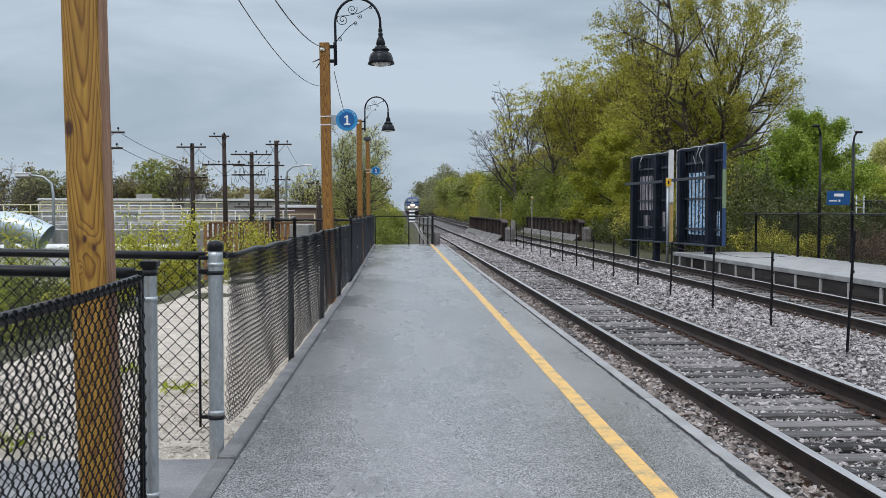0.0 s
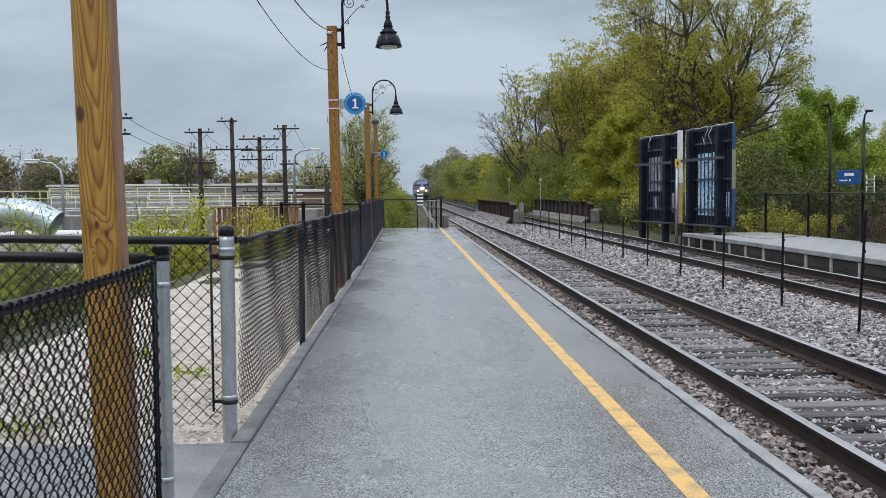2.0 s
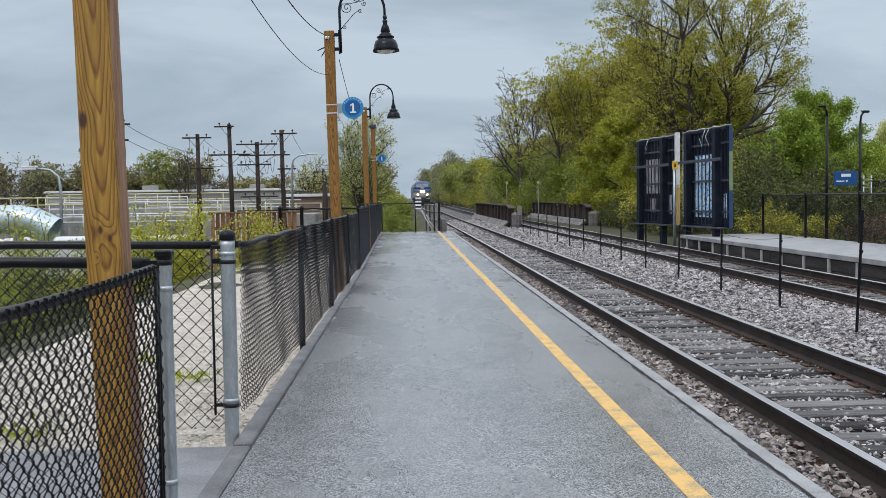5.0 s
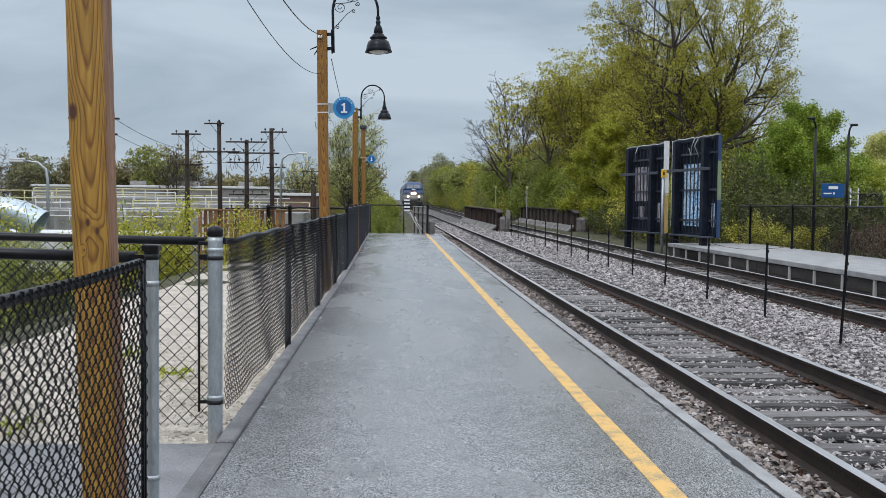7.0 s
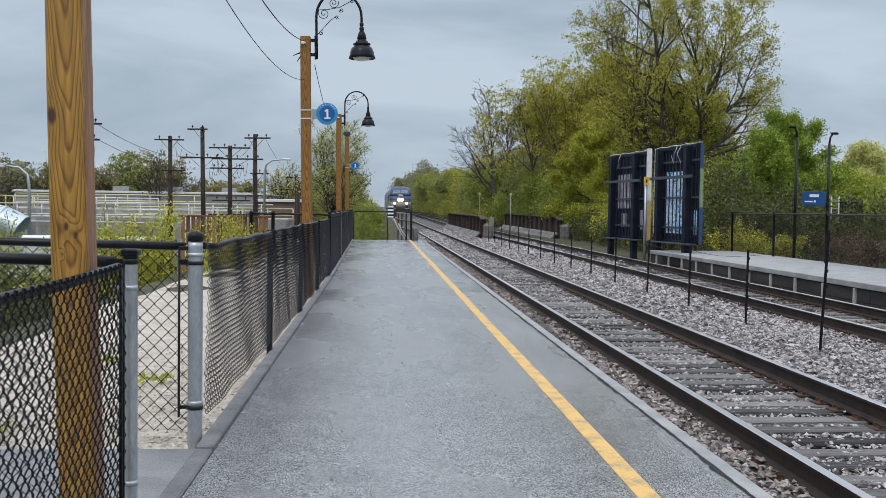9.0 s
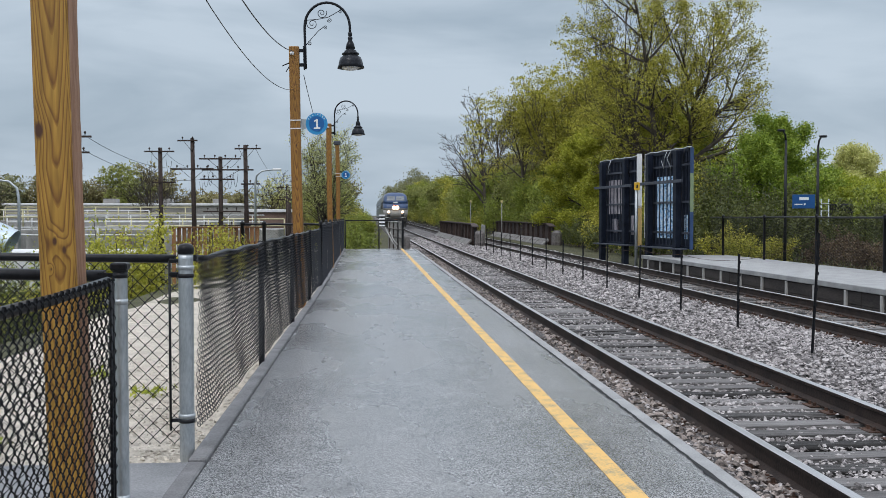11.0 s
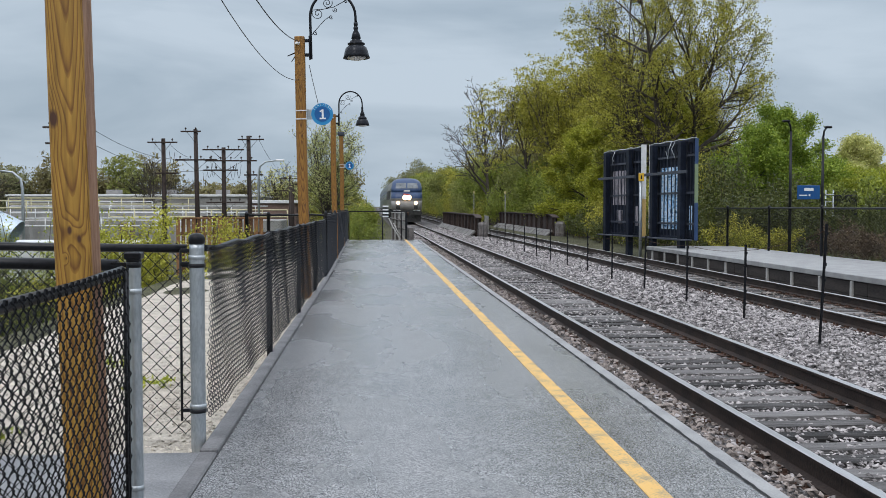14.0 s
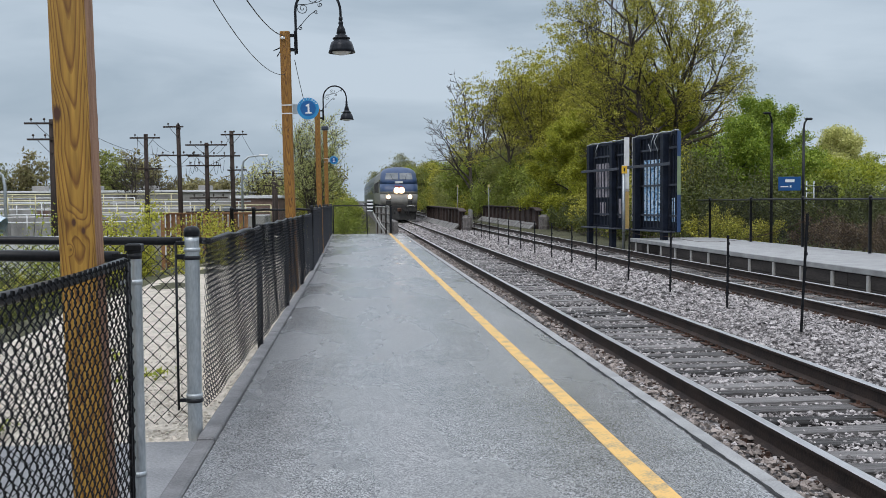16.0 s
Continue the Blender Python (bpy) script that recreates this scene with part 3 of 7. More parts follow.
def build_rail(parent, cx, side):
    pts = track_path(cx, RAIL_YS)
    verts, faces, idx = [], [], []
    n = len(RAIL_PROFILE)
    for p in pts:
        for a, b in RAIL_PROFILE:
            verts.append((p.x + side * GAUGE / 2 + a, p.y, p.z + b))
    for j in range(len(pts) - 1):
        for k in range(n):
            k2 = (k + 1) % n
            faces.append((j * n + k, j * n + k2, (j + 1) * n + k2, (j + 1) * n + k))
            idx.append(1 if k in (6, 7, 8) else 0)
    ob = new("rail", raw_mesh("rail", verts, faces, [M["rail"], M["rail_head"]], idx))
    ob.parent = parent


TIE_STEP = 0.38


def build_track(cx, label, first, count):
    t = thing("railway_track", pose(0, 0, 0), label, "railway track", "railway tracks", "structure")
    build_rail(t, cx, -1)
    build_rail(t, cx, 1)
    rng = random.Random(int(cx * 10))
    shared = []
    for k in range(6):
        bm = bmesh.new()
        box(bm, -1.3, 1.3, -0.10, 0.10, -0.17, 0.0, 0.012)
        bmesh.ops.subdivide_edges(bm, edges=[e for e in bm.edges if abs(e.verts[0].co.x - e.verts[1].co.x) > 1.5], cuts=3)
        for v in bm.verts:
            v.co.z += rng.uniform(-0.009, 0.009)
            v.co.y += rng.uniform(-0.01, 0.01)
        shared.append(mesh_of("tie", bm, M["tie"]))
    bmp = bmesh.new()
    box(bmp, -0.17, 0.17, -0.09, 0.09, 0.0, 0.014, 0.004)
    for sx in (-0.11, 0.11):
        for sy in (-0.05, 0.05):
            box(bmp, sx - 0.012, sx + 0.012, sy - 0.012, sy + 0.012, 0.012, 0.045)
    plate = mesh_of("tie_plate", bmp, M["rust"])
    for k in range(count):
        y = first + TIE_STEP * k + rng.uniform(-0.02, 0.02)
        z = rise(y) - 0.2 - 0.186
        o = new("tie", shared[rng.randrange(6)])
        o.parent = t
        o.matrix_basis = pose(cx + drift(y) + rng.uniform(-0.03, 0.03), y, z + rng.uniform(-0.012, 0.004), 0, 0, rng.uniform(-0.8, 0.8))
        if y < 22:
            for s in (-1, 1):
                q = new("tie_plate", plate)
                q.parent, q.location = t, (cx + drift(y) + s * GAUGE / 2, y, z + 0.001)
    verts, faces = [], []
    y = first + TIE_STEP * count
    while y < 400:
        c, z, b = cx + drift(y), rise(y) - 0.386, len(verts)
        for dz in (-0.1, 0.0):
            verts += [(c - 1.3, y - 0.11, z + dz), (c + 1.3, y - 0.11, z + dz), (c + 1.3, y + 0.11, z + dz), (c - 1.3, y + 0.11, z + dz)]
        faces += [(b + 4, b + 5, b + 6, b + 7), (b, b + 1, b + 5, b + 4)]
        y += TIE_STEP
    o = new("far_ties", raw_mesh("far_ties", verts, faces, M["tie"]))
    o.parent = t
    tagged(o, kind="stuff")


build_track(TRACK1, "railway track with weathered grey timber ties beside the platform", 2.4 - 42 * TIE_STEP, 300)
build_track(TRACK2, "second railway track beyond the fenced ballast strip", 8.0 - 56 * TIE_STEP, 300)


def bed_z(x, y):
    """The top of the ballast across both tracks."""
    d = min(abs(x - TRACK1 - drift(y)), abs(x - TRACK2 - drift(y)))
    z = -0.395 + rise(y)
    if d < 0.68:
        z -= 0.03
    if TRACK1 + 1.3 < x - drift(y) < TRACK2 - 1.3:
        k = 1 - abs(x - drift(y) - 5.74) / 0.9
        z += 0.05 * max(0, k)
    if x < 2.75:
        z += 0.03
    return z


def build_ballast():
    xs = np.linspace(1.95, 9.6, 40)
    ys = [*np.arange(-14, 40, 0.5), *np.arange(40, 100, 2.0), *np.geomspace(100, 420, 30)]
    verts, faces = [], []
    for y in ys:
        for i, x in enumerate(xs):
            xx = x + drift(y) * (1 if y > 45 else 0)
            n = 0.02 * noise.noise(Vector((x * 6, y * 6, 1))) if y < 40 else 0
            verts.append((xx, y, bed_z(xx, y) + n - 0.012 - (0.5 if i == len(xs) - 1 and y > 34 or i == 0 and y > END_Y else 0)))
    w = len(xs)
    for j in range(len(ys) - 1):
        for i in range(w - 1):
            faces.append((j * w + i, j * w + i + 1, (j + 1) * w + i + 1, (j + 1) * w + i))
    tagged(new("ballast_bed", raw_mesh("ballast_bed", verts, faces, M["ballast"])), "grey crushed stone ballast bed", kind="structure")
    # loose stones, thinning with distance
    rng = np.random.default_rng(7)
    bm = bmesh.new()
    ring = [bm.verts.new((0.72 * math.cos(2 * math.pi * i / 5), 0.72 * math.sin(2 * math.pi * i / 5), 0.1 * (-1) ** i)) for i in range(5)]
    hi = [bm.verts.new((0.34 * math.cos(2 * math.pi * i / 3 + 0.3), 0.34 * math.sin(2 * math.pi * i / 3 + 0.3), 0.62)) for i in range(3)]
    for f in ((0, 1, 5), (1, 6, 5), (1, 2, 6), (2, 3, 6), (3, 7, 6), (3, 4, 7), (4, 0, 7), (0, 5, 7), (5, 6, 7)):
        bm.faces.new([(ring + hi)[i] for i in f])
    bm.verts.index_update()
    base = np.array([v.co[:] for v in bm.verts])
    tris = np.array([[v.index for v in f.verts] for f in bm.faces])
    bm.free()
    groups = {"stone": [], "stone_brown": [], "gravel_stone": []}
    strips = [(2.0, 2.74, 3.2, 12, 420, 0.034, "stone_brown"), (2.0, 2.74, 3.2, 12, 180, 0.028, "stone"), (2.0, 2.74, 12, 30, 170, 0.038, "stone_brown"),
              (2.9, 4.25, 4.6, 14, 620, 0.026, "stone"), (2.9, 4.25, 14, 30, 260, 0.034, "stone"),
              (4.42, 7.1, 7.0, 17, 480, 0.032, "stone"), (4.42, 7.1, 17, 36, 170, 0.043, "stone"), (4.42, 7.1, 36, 59, 75, 0.06, "stone"), (2.9, 4.25, 30, 48, 150, 0.042, "stone"), (2.1, 4.9, 48, 80, 45, 0.07, "stone"), (4.9, 6.0, 59, 84, 40, 0.075, "stone"), (6.9, 9.4, 30, 60, 32, 0.065, "stone"), (2.0, 2.74, 30, 45, 110, 0.05, "stone_brown"),
              (2.0, 2.74, -6, 3.2, 120, 0.036, "stone_brown"), (2.9, 4.25, -6, 4.6, 140, 0.032, "stone"), (4.42, 7.1, -6, 7.0, 100, 0.042, "stone"),
              (7.2, 9.5, 12, 30, 130, 0.040, "stone_brown")]
    for x0, x1, y0, y1, dens, size, key in strips:
        for _ in range(int((x1 - x0) * (y1 - y0) * dens)):
            x, y = rng.uniform(x0, x1), rng.uniform(y0, y1)
            s = size * rng.uniform(0.55, 1.35)
            # between ties the stones lie low, so that tie tops stay clear
            groups[key].append((x, y, bed_z(x, y) + s * rng.uniform(-0.1, 0.6) + (0.008 if 2.9 <= x <= 4.25 else 0.0), s))
    for x0, x1, y0, y1, count in ((-1.9, -1.11, 5.56, 13, 2400), (-4.0, -1.9, 5.56, 10, 1600)):
        for _ in range(count):
            x, y, s = rng.uniform(x0, x1), rng.uniform(y0, y1), 0.014 * rng.uniform(0.5, 1.7)
            groups["gravel_stone"].append((x, y, -0.045 + s * 0.2, s))
    for key, items in groups.items():
        n = len(items)
        a = np.array(items)
        v = base[None] * (1 + rng.uniform(-0.42, 0.35, (n, 8, 1))) + rng.uniform(-0.24, 0.24, (n, 8, 3))
        v *= a[:, None, 3:4] * np.stack([rng.uniform(0.8, 1.4, n), rng.uniform(0.7, 1.2, n), rng.uniform(0.5, 0.9, n)], 1)[:, None]
        an, tl = rng.uniform(0, 2 * np.pi, n), rng.uniform(-0.6, 0.6, n)
        c, s = np.cos(tl)[:, None], np.sin(tl)[:, None]
        y_, z_ = v[..., 1] * c - v[..., 2] * s, v[..., 1] * s + v[..., 2] * c
        c, s = np.cos(an)[:, None], np.sin(an)[:, None]
        x_, y_ = v[..., 0] * c - y_ * s, v[..., 0] * s + y_ * c
        verts = (np.stack([x_, y_, z_], -1) + a[:, None, :3]).reshape(-1, 3)
        faces = (tris[None] + (np.arange(n) * 8)[:, None, None]).reshape(-1, 3)
        o = new("ballast_stones", raw_mesh("ballast_stones", verts, faces, M[key]))
        tagged(o, "loose pale limestone chips on the gravel strip" if key == "gravel_stone" else "loose angular grey and tan ballast stones", "gravel" if key == "gravel_stone" else "ballast", kind="stuff")


build_ballast()

# ---- fences ----
def wire_mesh(length, height, z0, pitch=0.072, r=0.0022, sides=4, sag=0.0, wave=0.0, seed=1, knuckle=False, weave=0.0):
    """Chain-link fabric along x: each wire zigzags upward and hooks into its neighbours."""
    rng = random.Random(seed)
    n_w, n_s = int(2 * length / pitch), max(2, int(round(height / (pitch / 2))))
    step = 3 if weave else 1          # a woven wire is a flat spiral: it swings to the front one way and to the back the other
    verts, faces = [], []
    ring = [(math.cos(2 * math.pi * k / sides) * r, math.sin(2 * math.pi * k / sides) * r) for k in range(sides)]
    for i in range(n_w + 1):
        x0 = i * pitch / 2
        off = len(verts)
        for kk in range(n_s * step + 1):
            f = kk / (n_s * step)
            ph = math.pi * (kk / step + i)
            c = math.cos(ph)
            x = x0 + math.copysign(abs(c) ** 0.85, c) * pitch * 0.27
            t = x / length
            z = z0 + f * height - sag * 4 * t * (1 - t) * f
            y = (-math.sin(ph) * weave if weave else 0.003 * c) + wave * math.sin(x * 2.1 + 1.7 * f + seed) * math.sin(math.pi * f) + wave * 0.6 * math.sin(x * 5.3 + 4 * f + seed)
            for a, b in ring:
                verts.append((x + a, y + b, z))
        for k in range(n_s * step):
            for q in range(sides):
                q2 = (q + 1) % sides
                faces.append((off + k * sides + q, off + k * sides + q2, off + (k + 1) * sides + q2, off + (k + 1) * sides + q))
        if knuckle:
            k = n_s + i
            x, z = x0 + (1 if k % 2 else -1) * pitch * 0.26, z0 + height - sag * 4 * (x0 / length) * (1 - x0 / length)
            o2 = len(verts)
            for px, pz in ((x - 0.012, z - 0.012), (x, z + 0.008), (x + 0.013, z + 0.006), (x + 0.016, z - 0.010)):
                for a, b in ring:
                    verts.append((px + a * 1.3, b * 1.3 + 0.004, pz))
            for k in range(3):
                for q in range(sides):
                    q2 = (q + 1) % sides
                    faces.append((o2 + k * sides + q, o2 + k * sides + q2, o2 + (k + 1) * sides + q2, o2 + (k + 1) * sides + q))
    return verts, faces


def fence_post(parent, x, y, z, h, r, material, cap=True, label=""):
    bm = bmesh.new()
    prof = [(r, 0.0), (r, h - 0.03)]
    if cap:
        prof += [(r * 1.18, h - 0.03), (r * 1.18, h + 0.005), (r * 0.95, h + 0.03), (r * 0.5, h + 0.048), (0.001, h + 0.053)]
    else:
        prof += [(r, h), (0.001, h)]
    lathe(bm, prof, (0, 0, 0), 14)
    o = part("post", bm, material, parent, label)
    o.location = (x, y, z)
    return o


def post_band(parent, x, y, z, r, material, to=None):
    bm = bmesh.new()
    lathe(bm, [(r * 1.02, -0.012), (r * 1.14, -0.012), (r * 1.14, 0.012), (r * 1.02, 0.012)], (0, 0, 0), 14)
    if to:
        box(bm, min(0, to), max(0, to), -0.006, 0.006, -0.011, 0.011)
    o = part("band", bm, material, parent)
    o.location = (x, y, z)


def chain_fence(m, length, height, posts, label, z0=0.05, rail=0.021, group="platform fences", wave=0.0, r=0.0022, sides=4, post_r=0.03, pitch=0.072,
                cap=True, knuckle=False, seed=1, post_h=None, weave=0.0, wire="black_vinyl"):
    """A fence along its own x axis: round posts, a top rail, hooked wire fabric."""
    f = thing("chain_link_fence", m, label, "fence", group)
    for px in posts:
        fence_post(f, px, 0, -0.3, (post_h or height) + 0.3, post_r, M["black_steel"], cap)
    bm = bmesh.new()
    pipe(bm, [(length * k / 8, 0.0, height - 0.035 + 0.012 * math.sin(k * 2.2 + seed)) for k in range(9)], rail, 8)
    part("top_rail", bm, M["black_steel"], f)
    v, fa = wire_mesh(length, height - z0 - 0.01, z0, pitch, r, sides, 0.02 if wave else 0.0, wave, seed, knuckle, weave)
    o = new("wire_fabric", raw_mesh("wire_fabric", v, fa, M[wire]))
    o.parent, o.location = f, (0, -rail - 0.008, 0)
    tagged(o, kind="stuff")
    return f


FX = -1.165
ALONG = 90   # turns a fence's x axis along the platform

# the run beside the platform beyond the side path
def fence_between(a, b, height, posts, label, z0, **more):
    """A fence panel between two points of the plan."""
    a, b = Vector(a), Vector(b)
    d = b - a
    return chain_fence(pose(a.x, a.y, 0, 0, 0, math.degrees(math.atan2(d.y, d.x))), d.length, height, [d.length * q for q in posts], label, z0, **more)


run = [(-1.125, 5.85), (-1.10, 9.4), (-1.092, 13.1), (-1.09, 16.8), (-1.09, 20.2)]
for k, (a, b) in enumerate(zip(run, run[1:])):
    fence_between(a, b, 1.225 if k else 1.215, [1.0], "black vinyl-coated chain-link fence along the platform, fabric bulging",
                  0.10 if k else 0.13, wave=0.014, seed=k + 2, r=(0.0033, 0.0031, 0.0027, 0.0025)[k], weave=0.013 if k < 3 else 0.0, sides=3, cap=False, wire="grey_vinyl")
far = [(-1.075 - 0.0088 * (y - 20.3), y) for y in (20.3, 23.4, 26.5, 29.6, 32.7, 35.8, 38.9, 42.0, 45.0)]
for k, (a, b) in enumerate(zip(far, far[1:])):
    fence_between(a, b, 1.33, [0.02, 0.98], "taller black chain-link fence at the platform's far part", 0.06, wave=0.005, seed=k + 9, r=0.0019, sides=3, wire="grey_vinyl")

# the large galvanised post at the side path
gate = thing("fence_post", pose(-1.150, 5.72, 0), "stout galvanised steel fence post with a dark domed cap", "fence post")
fence_post(gate, 0, 0, -0.05, 1.27, 0.045, M["galv"], False, "galvanised steel pipe")
bm = bmesh.new()
lathe(bm, [(0.046, 1.222), (0.050, 1.224), (0.050, 1.258), (0.043, 1.274), (0.026, 1.284), (0.001, 1.287)], (0, 0, 0), 16)
part("cap", bm, M["black_steel"], gate, "dark domed cap")
post_band(gate, 0, 0, 0.205, 0.045, M["black_steel"], -0.09)
post_band(gate, 0, 0, 1.09, 0.045, M["black_steel"], -0.09)
post_band(gate, 0, 0, 1.14, 0.045, M["galv"])
post_band(gate, 0, 0, 0.235, 0.045, M["galv"])
for zz in (1.18, 1.10):
    bm = bmesh.new()
    box(bm, -0.10, -0.04, -0.012, 0.012, zz - 0.012, zz + 0.012, 0.004)
    part("rail_end", bm, M["black_steel"], gate)

# fence running away from the platform on the far side of the side path
f = chain_fence(pose(-1.22, 5.76, 0, 0, 0, 180), 5.0, 1.235, [2.45, 4.9], "black chain-link fence along the far side of the side path", 0.045, seed=4, r=0.0037, pitch=0.086, group="side path fences", rail=0.026)
bm = bmesh.new()
rod(bm, (0.03, 0.03, 0.14), (0.03, 0.03, 1.18), 0.008)
part("tension_bar", bm, M["black_steel"], f)
# fence on the near side of the side path
f = chain_fence(pose(-1.24, 4.22, 0, 0, 0, 180), 5.0, 1.215, [2.5, 4.9], "black chain-link fence along the near side of the side path", 0.05, seed=6, r=0.0028, group="side path fences", rail=0.027)
# its corner post, galvanised
corner = thing("fence_post", pose(-1.165, 4.20, 0), "galvanised steel corner post with a black collar and tie bands", "fence post")
fence_post(corner, 0, 0, -0.05, 1.285, 0.032, M["galv"], False)
post_band(corner, 0, 0, 1.18, 0.03, M["black_steel"], -0.1)
post_band(corner, 0, 0, 1.205, 0.03, M["black_steel"])
post_band(corner, 0, 0, 1.06, 0.03, M["galv"], -0.07)
post_band(corner, 0, 0, 0.16, 0.03, M["galv"], -0.07)
post_band(corner, 0, 0, 0.02, 0.03, M["black_steel"])
bm = bmesh.new()
box(bm, -0.038, 0.038, -0.038, 0.038, 1.205, 1.238, 0.006)
part("cap", bm, M["black_steel"], corner)
# fence beside the platform, nearest
f = chain_fence(pose(FX + 0.005, -2.0, 0, 0, 0, ALONG), 5.96, 1.19, [0.4, 3.0], "black chain-link fence with a hooked top edge beside the platform", 0.04, r=0.0031, sides=4, rail=0.022,
                pitch=0.071, knuckle=True, seed=3, wave=0.004, weave=0.006)
bm = bmesh.new()
for dy in (0.0, 0.035):
    rod(bm, (5.89 + dy, -0.03, 0.05), (5.89 + dy, -0.03, 1.17), 0.008)
part("tension_bar", bm, M["black_steel"], f)


# ---- timber lamp posts ----
def timber_post(x, y, h, lean, material, lamp=False, sign=False, label="", sz=2.79, size=1.0):
    p = thing("lamp_post" if lamp else "timber_post", pose(x, y, 0, 0, lean, 0) @ Matrix.Scale(size, 4), label, "lamp post" if lamp else "timber post", "timber posts along the platform")
    bm = bmesh.new()
    box(bm, -0.072, 0.072, -0.072, 0.072, -0.6, h, 0.008)
    bmesh.ops.subdivide_edges(bm, edges=[e for e in bm.edges if abs(e.verts[0].co.z - e.verts[1].co.z) > 1], cuts=10)
    for v in bm.verts:
        v.co.x += 0.008 * math.sin(v.co.z * 1.3 + x + y)
    part("shaft", bm, material, p)
    if not lamp and not sign:
        rw = random.Random(8)
        bm = bmesh.new()
        rows = [[bm.verts.new((0.0755 + 0.008 * math.sin(z * 1.3 + x + y) + rw.uniform(0, 0.004), yy, z)) for yy in (-0.066 + rw.uniform(-0.006, 0.004), -0.02, 0.03, 0.068)] for z in np.arange(-0.2, h - 0.02, 0.06)]
        for a, b in zip(rows, rows[1:]):
            for i in range(3):
                bm.faces.new((a[i], a[i + 1], b[i + 1], b[i]))
        back = [v for row in rows for v in (row[0], row[-1])]
        for v in back:
            v.co.x -= 0.006
        part("waney_face", bm, M["wane"], p, "rough pinkish-brown waney face of the post")
    if lamp:
        bm = bmesh.new()
        for zz in (h - 0.055, h - 0.26):
            box(bm, 0.072, 0.135, -0.025, 0.025, zz - 0.022, zz + 0.022, 0.004)
        box(bm, 0.135, 0.155, -0.03, 0.03, h - 0.33, h + 0.01, 0.004)
        part("wall_bracket", bm, M["lamp_black"], p)
        x0, rad, zc = 0.165, 0.325, h + 0.28
        bm = bmesh.new()
        pts = [(x0, 0, h - 0.32), (x0, 0, h)] + [(x0 + rad - rad * math.cos(math.pi * k / 16), 0, zc + rad * 1.08 * math.sin(math.pi * k / 16)) for k in range(17)] + [(x0 + 2 * rad, 0, zc - 0.08)]
        pipe(bm, pts, 0.019, 10)
        part("gooseneck_arm", bm, M["lamp_black"], p)
        bm = bmesh.new()
        for cx, cz, r0, turns, st, sg in ((x0 + 0.11, zc + 0.05, 0.085, 1.6, 2.6, 1), (x0 + 0.25, zc + 0.20, 0.075, 1.7, 0.4, -1), (x0 + 0.36, zc + 0.10, 0.035, 1.4, 3.0, 1),
                                          (x0 + 0.30, zc - 0.0, 0.03, 1.3, 5.5, -1), (x0 + 0.07, zc - 0.23, 0.035, 1.4, 1.0, 1), (x0 + 0.52, zc + 0.22, 0.03, 1.3, 0.5, 1)):
            pipe(bm, [(cx + r0 * (1 - k / 30) * math.cos(st + sg * turns * 2 * math.pi * k / 26), 0, cz + r0 * (1 - k / 30) * math.sin(st + sg * turns * 2 * math.pi * k / 26)) for k in range(27)], 0.0055, 5)
        pipe(bm, [(x0 + 0.01, 0, zc - 0.26), (x0 + 0.09, 0, zc - 0.17), (x0 + 0.2, 0, zc - 0.05), (x0 + 0.3, 0, zc + 0.02)], 0.0055, 5)
        pipe(bm, [(x0 + 0.02, 0, zc + 0.1), (x0 + 0.18, 0, zc + 0.11), (x0 + 0.34, 0, zc + 0.14), (x0 + 0.54, 0, zc + 0.25)], 0.0055, 5)
        part("scrollwork", bm, M["lamp_black"], p)
        lx = x0 + 2 * rad
        bm = bmesh.new()
        zt = zc - 0.075
        lathe(bm, [(0.016, 0.0), (0.03, -0.01), (0.03, -0.05), (0.018, -0.06), (0.034, -0.075), (0.036, -0.10), (0.028, -0.12), (0.055, -0.17), (0.07, -0.24), (0.055, -0.255), (0.088, -0.27), (0.088, -0.29),
                   (0.125, -0.305), (0.125, -0.325), (0.10, -0.335), (0.150, -0.37), (0.172, -0.43), (0.178, -0.47), (0.196, -0.52), (0.19, -0.522), (0.165, -0.47), (0.10, -0.37), (0.001, -0.35)], (lx, 0, zt), 24)
        part("shade", bm, M["lamp_black"], p, "black bell-shaped steel shade")
        bm = bmesh.new()
        lathe(bm, [(0.14, -0.50), (0.125, -0.525), (0.09, -0.542), (0.045, -0.552), (0.001, -0.555)], (lx, 0, zt), 20)
        part("lens", bm, M["lamp_glass"], p, "white frosted lamp lens")
        bm = bmesh.new()
        lathe(bm, [(0.001, 0.02), (0.03, 0.015), (0.035, 0.0), (0.03, -0.02), (0.001, -0.024)], (-0.02, -0.085, h - 0.1), 10)
        part("insulator", bm, M["sign_white"], p, "white cable insulator")
    if sign and not lamp:
        bm = bmesh.new()
        box(bm, -0.13, 0.13, -0.12, 0.08, h + 0.01, h + 0.16, 0.03)
        part("floodlight", bm, M["rail_steel"], p, "dark grey floodlight on the post top")
    if sign:
        for zz in (sz - 0.07, sz + 0.05):
            bm = bmesh.new()
            box(bm, -0.078, 0.078, -0.078, 0.078, zz - 0.008, zz + 0.008)
            part("strap", bm, M["white_metal"], p, "white steel strap")
        bm = bmesh.new()
        box(bm, 0.078, 0.15, -0.0025, 0.0025, sz - 0.075, sz + 0.07)
        part("sign_bracket", bm, M["galv"], p)
        cx, cz, rr = 0.30, sz, 0.158
        for nm, r_, d, mt in (("sign_disc", rr, 0.0, "sign_ring"), ("sign_centre", rr * 0.70, -0.006, "sign_mid")):
            bm = bmesh.new()
            rod(bm, (0, 0.004, 0), (0, -0.004, 0), r_, r_, 40)
            o = part(nm, bm, M[mt], p, "round blue platform sign" if nm == "sign_disc" else "")
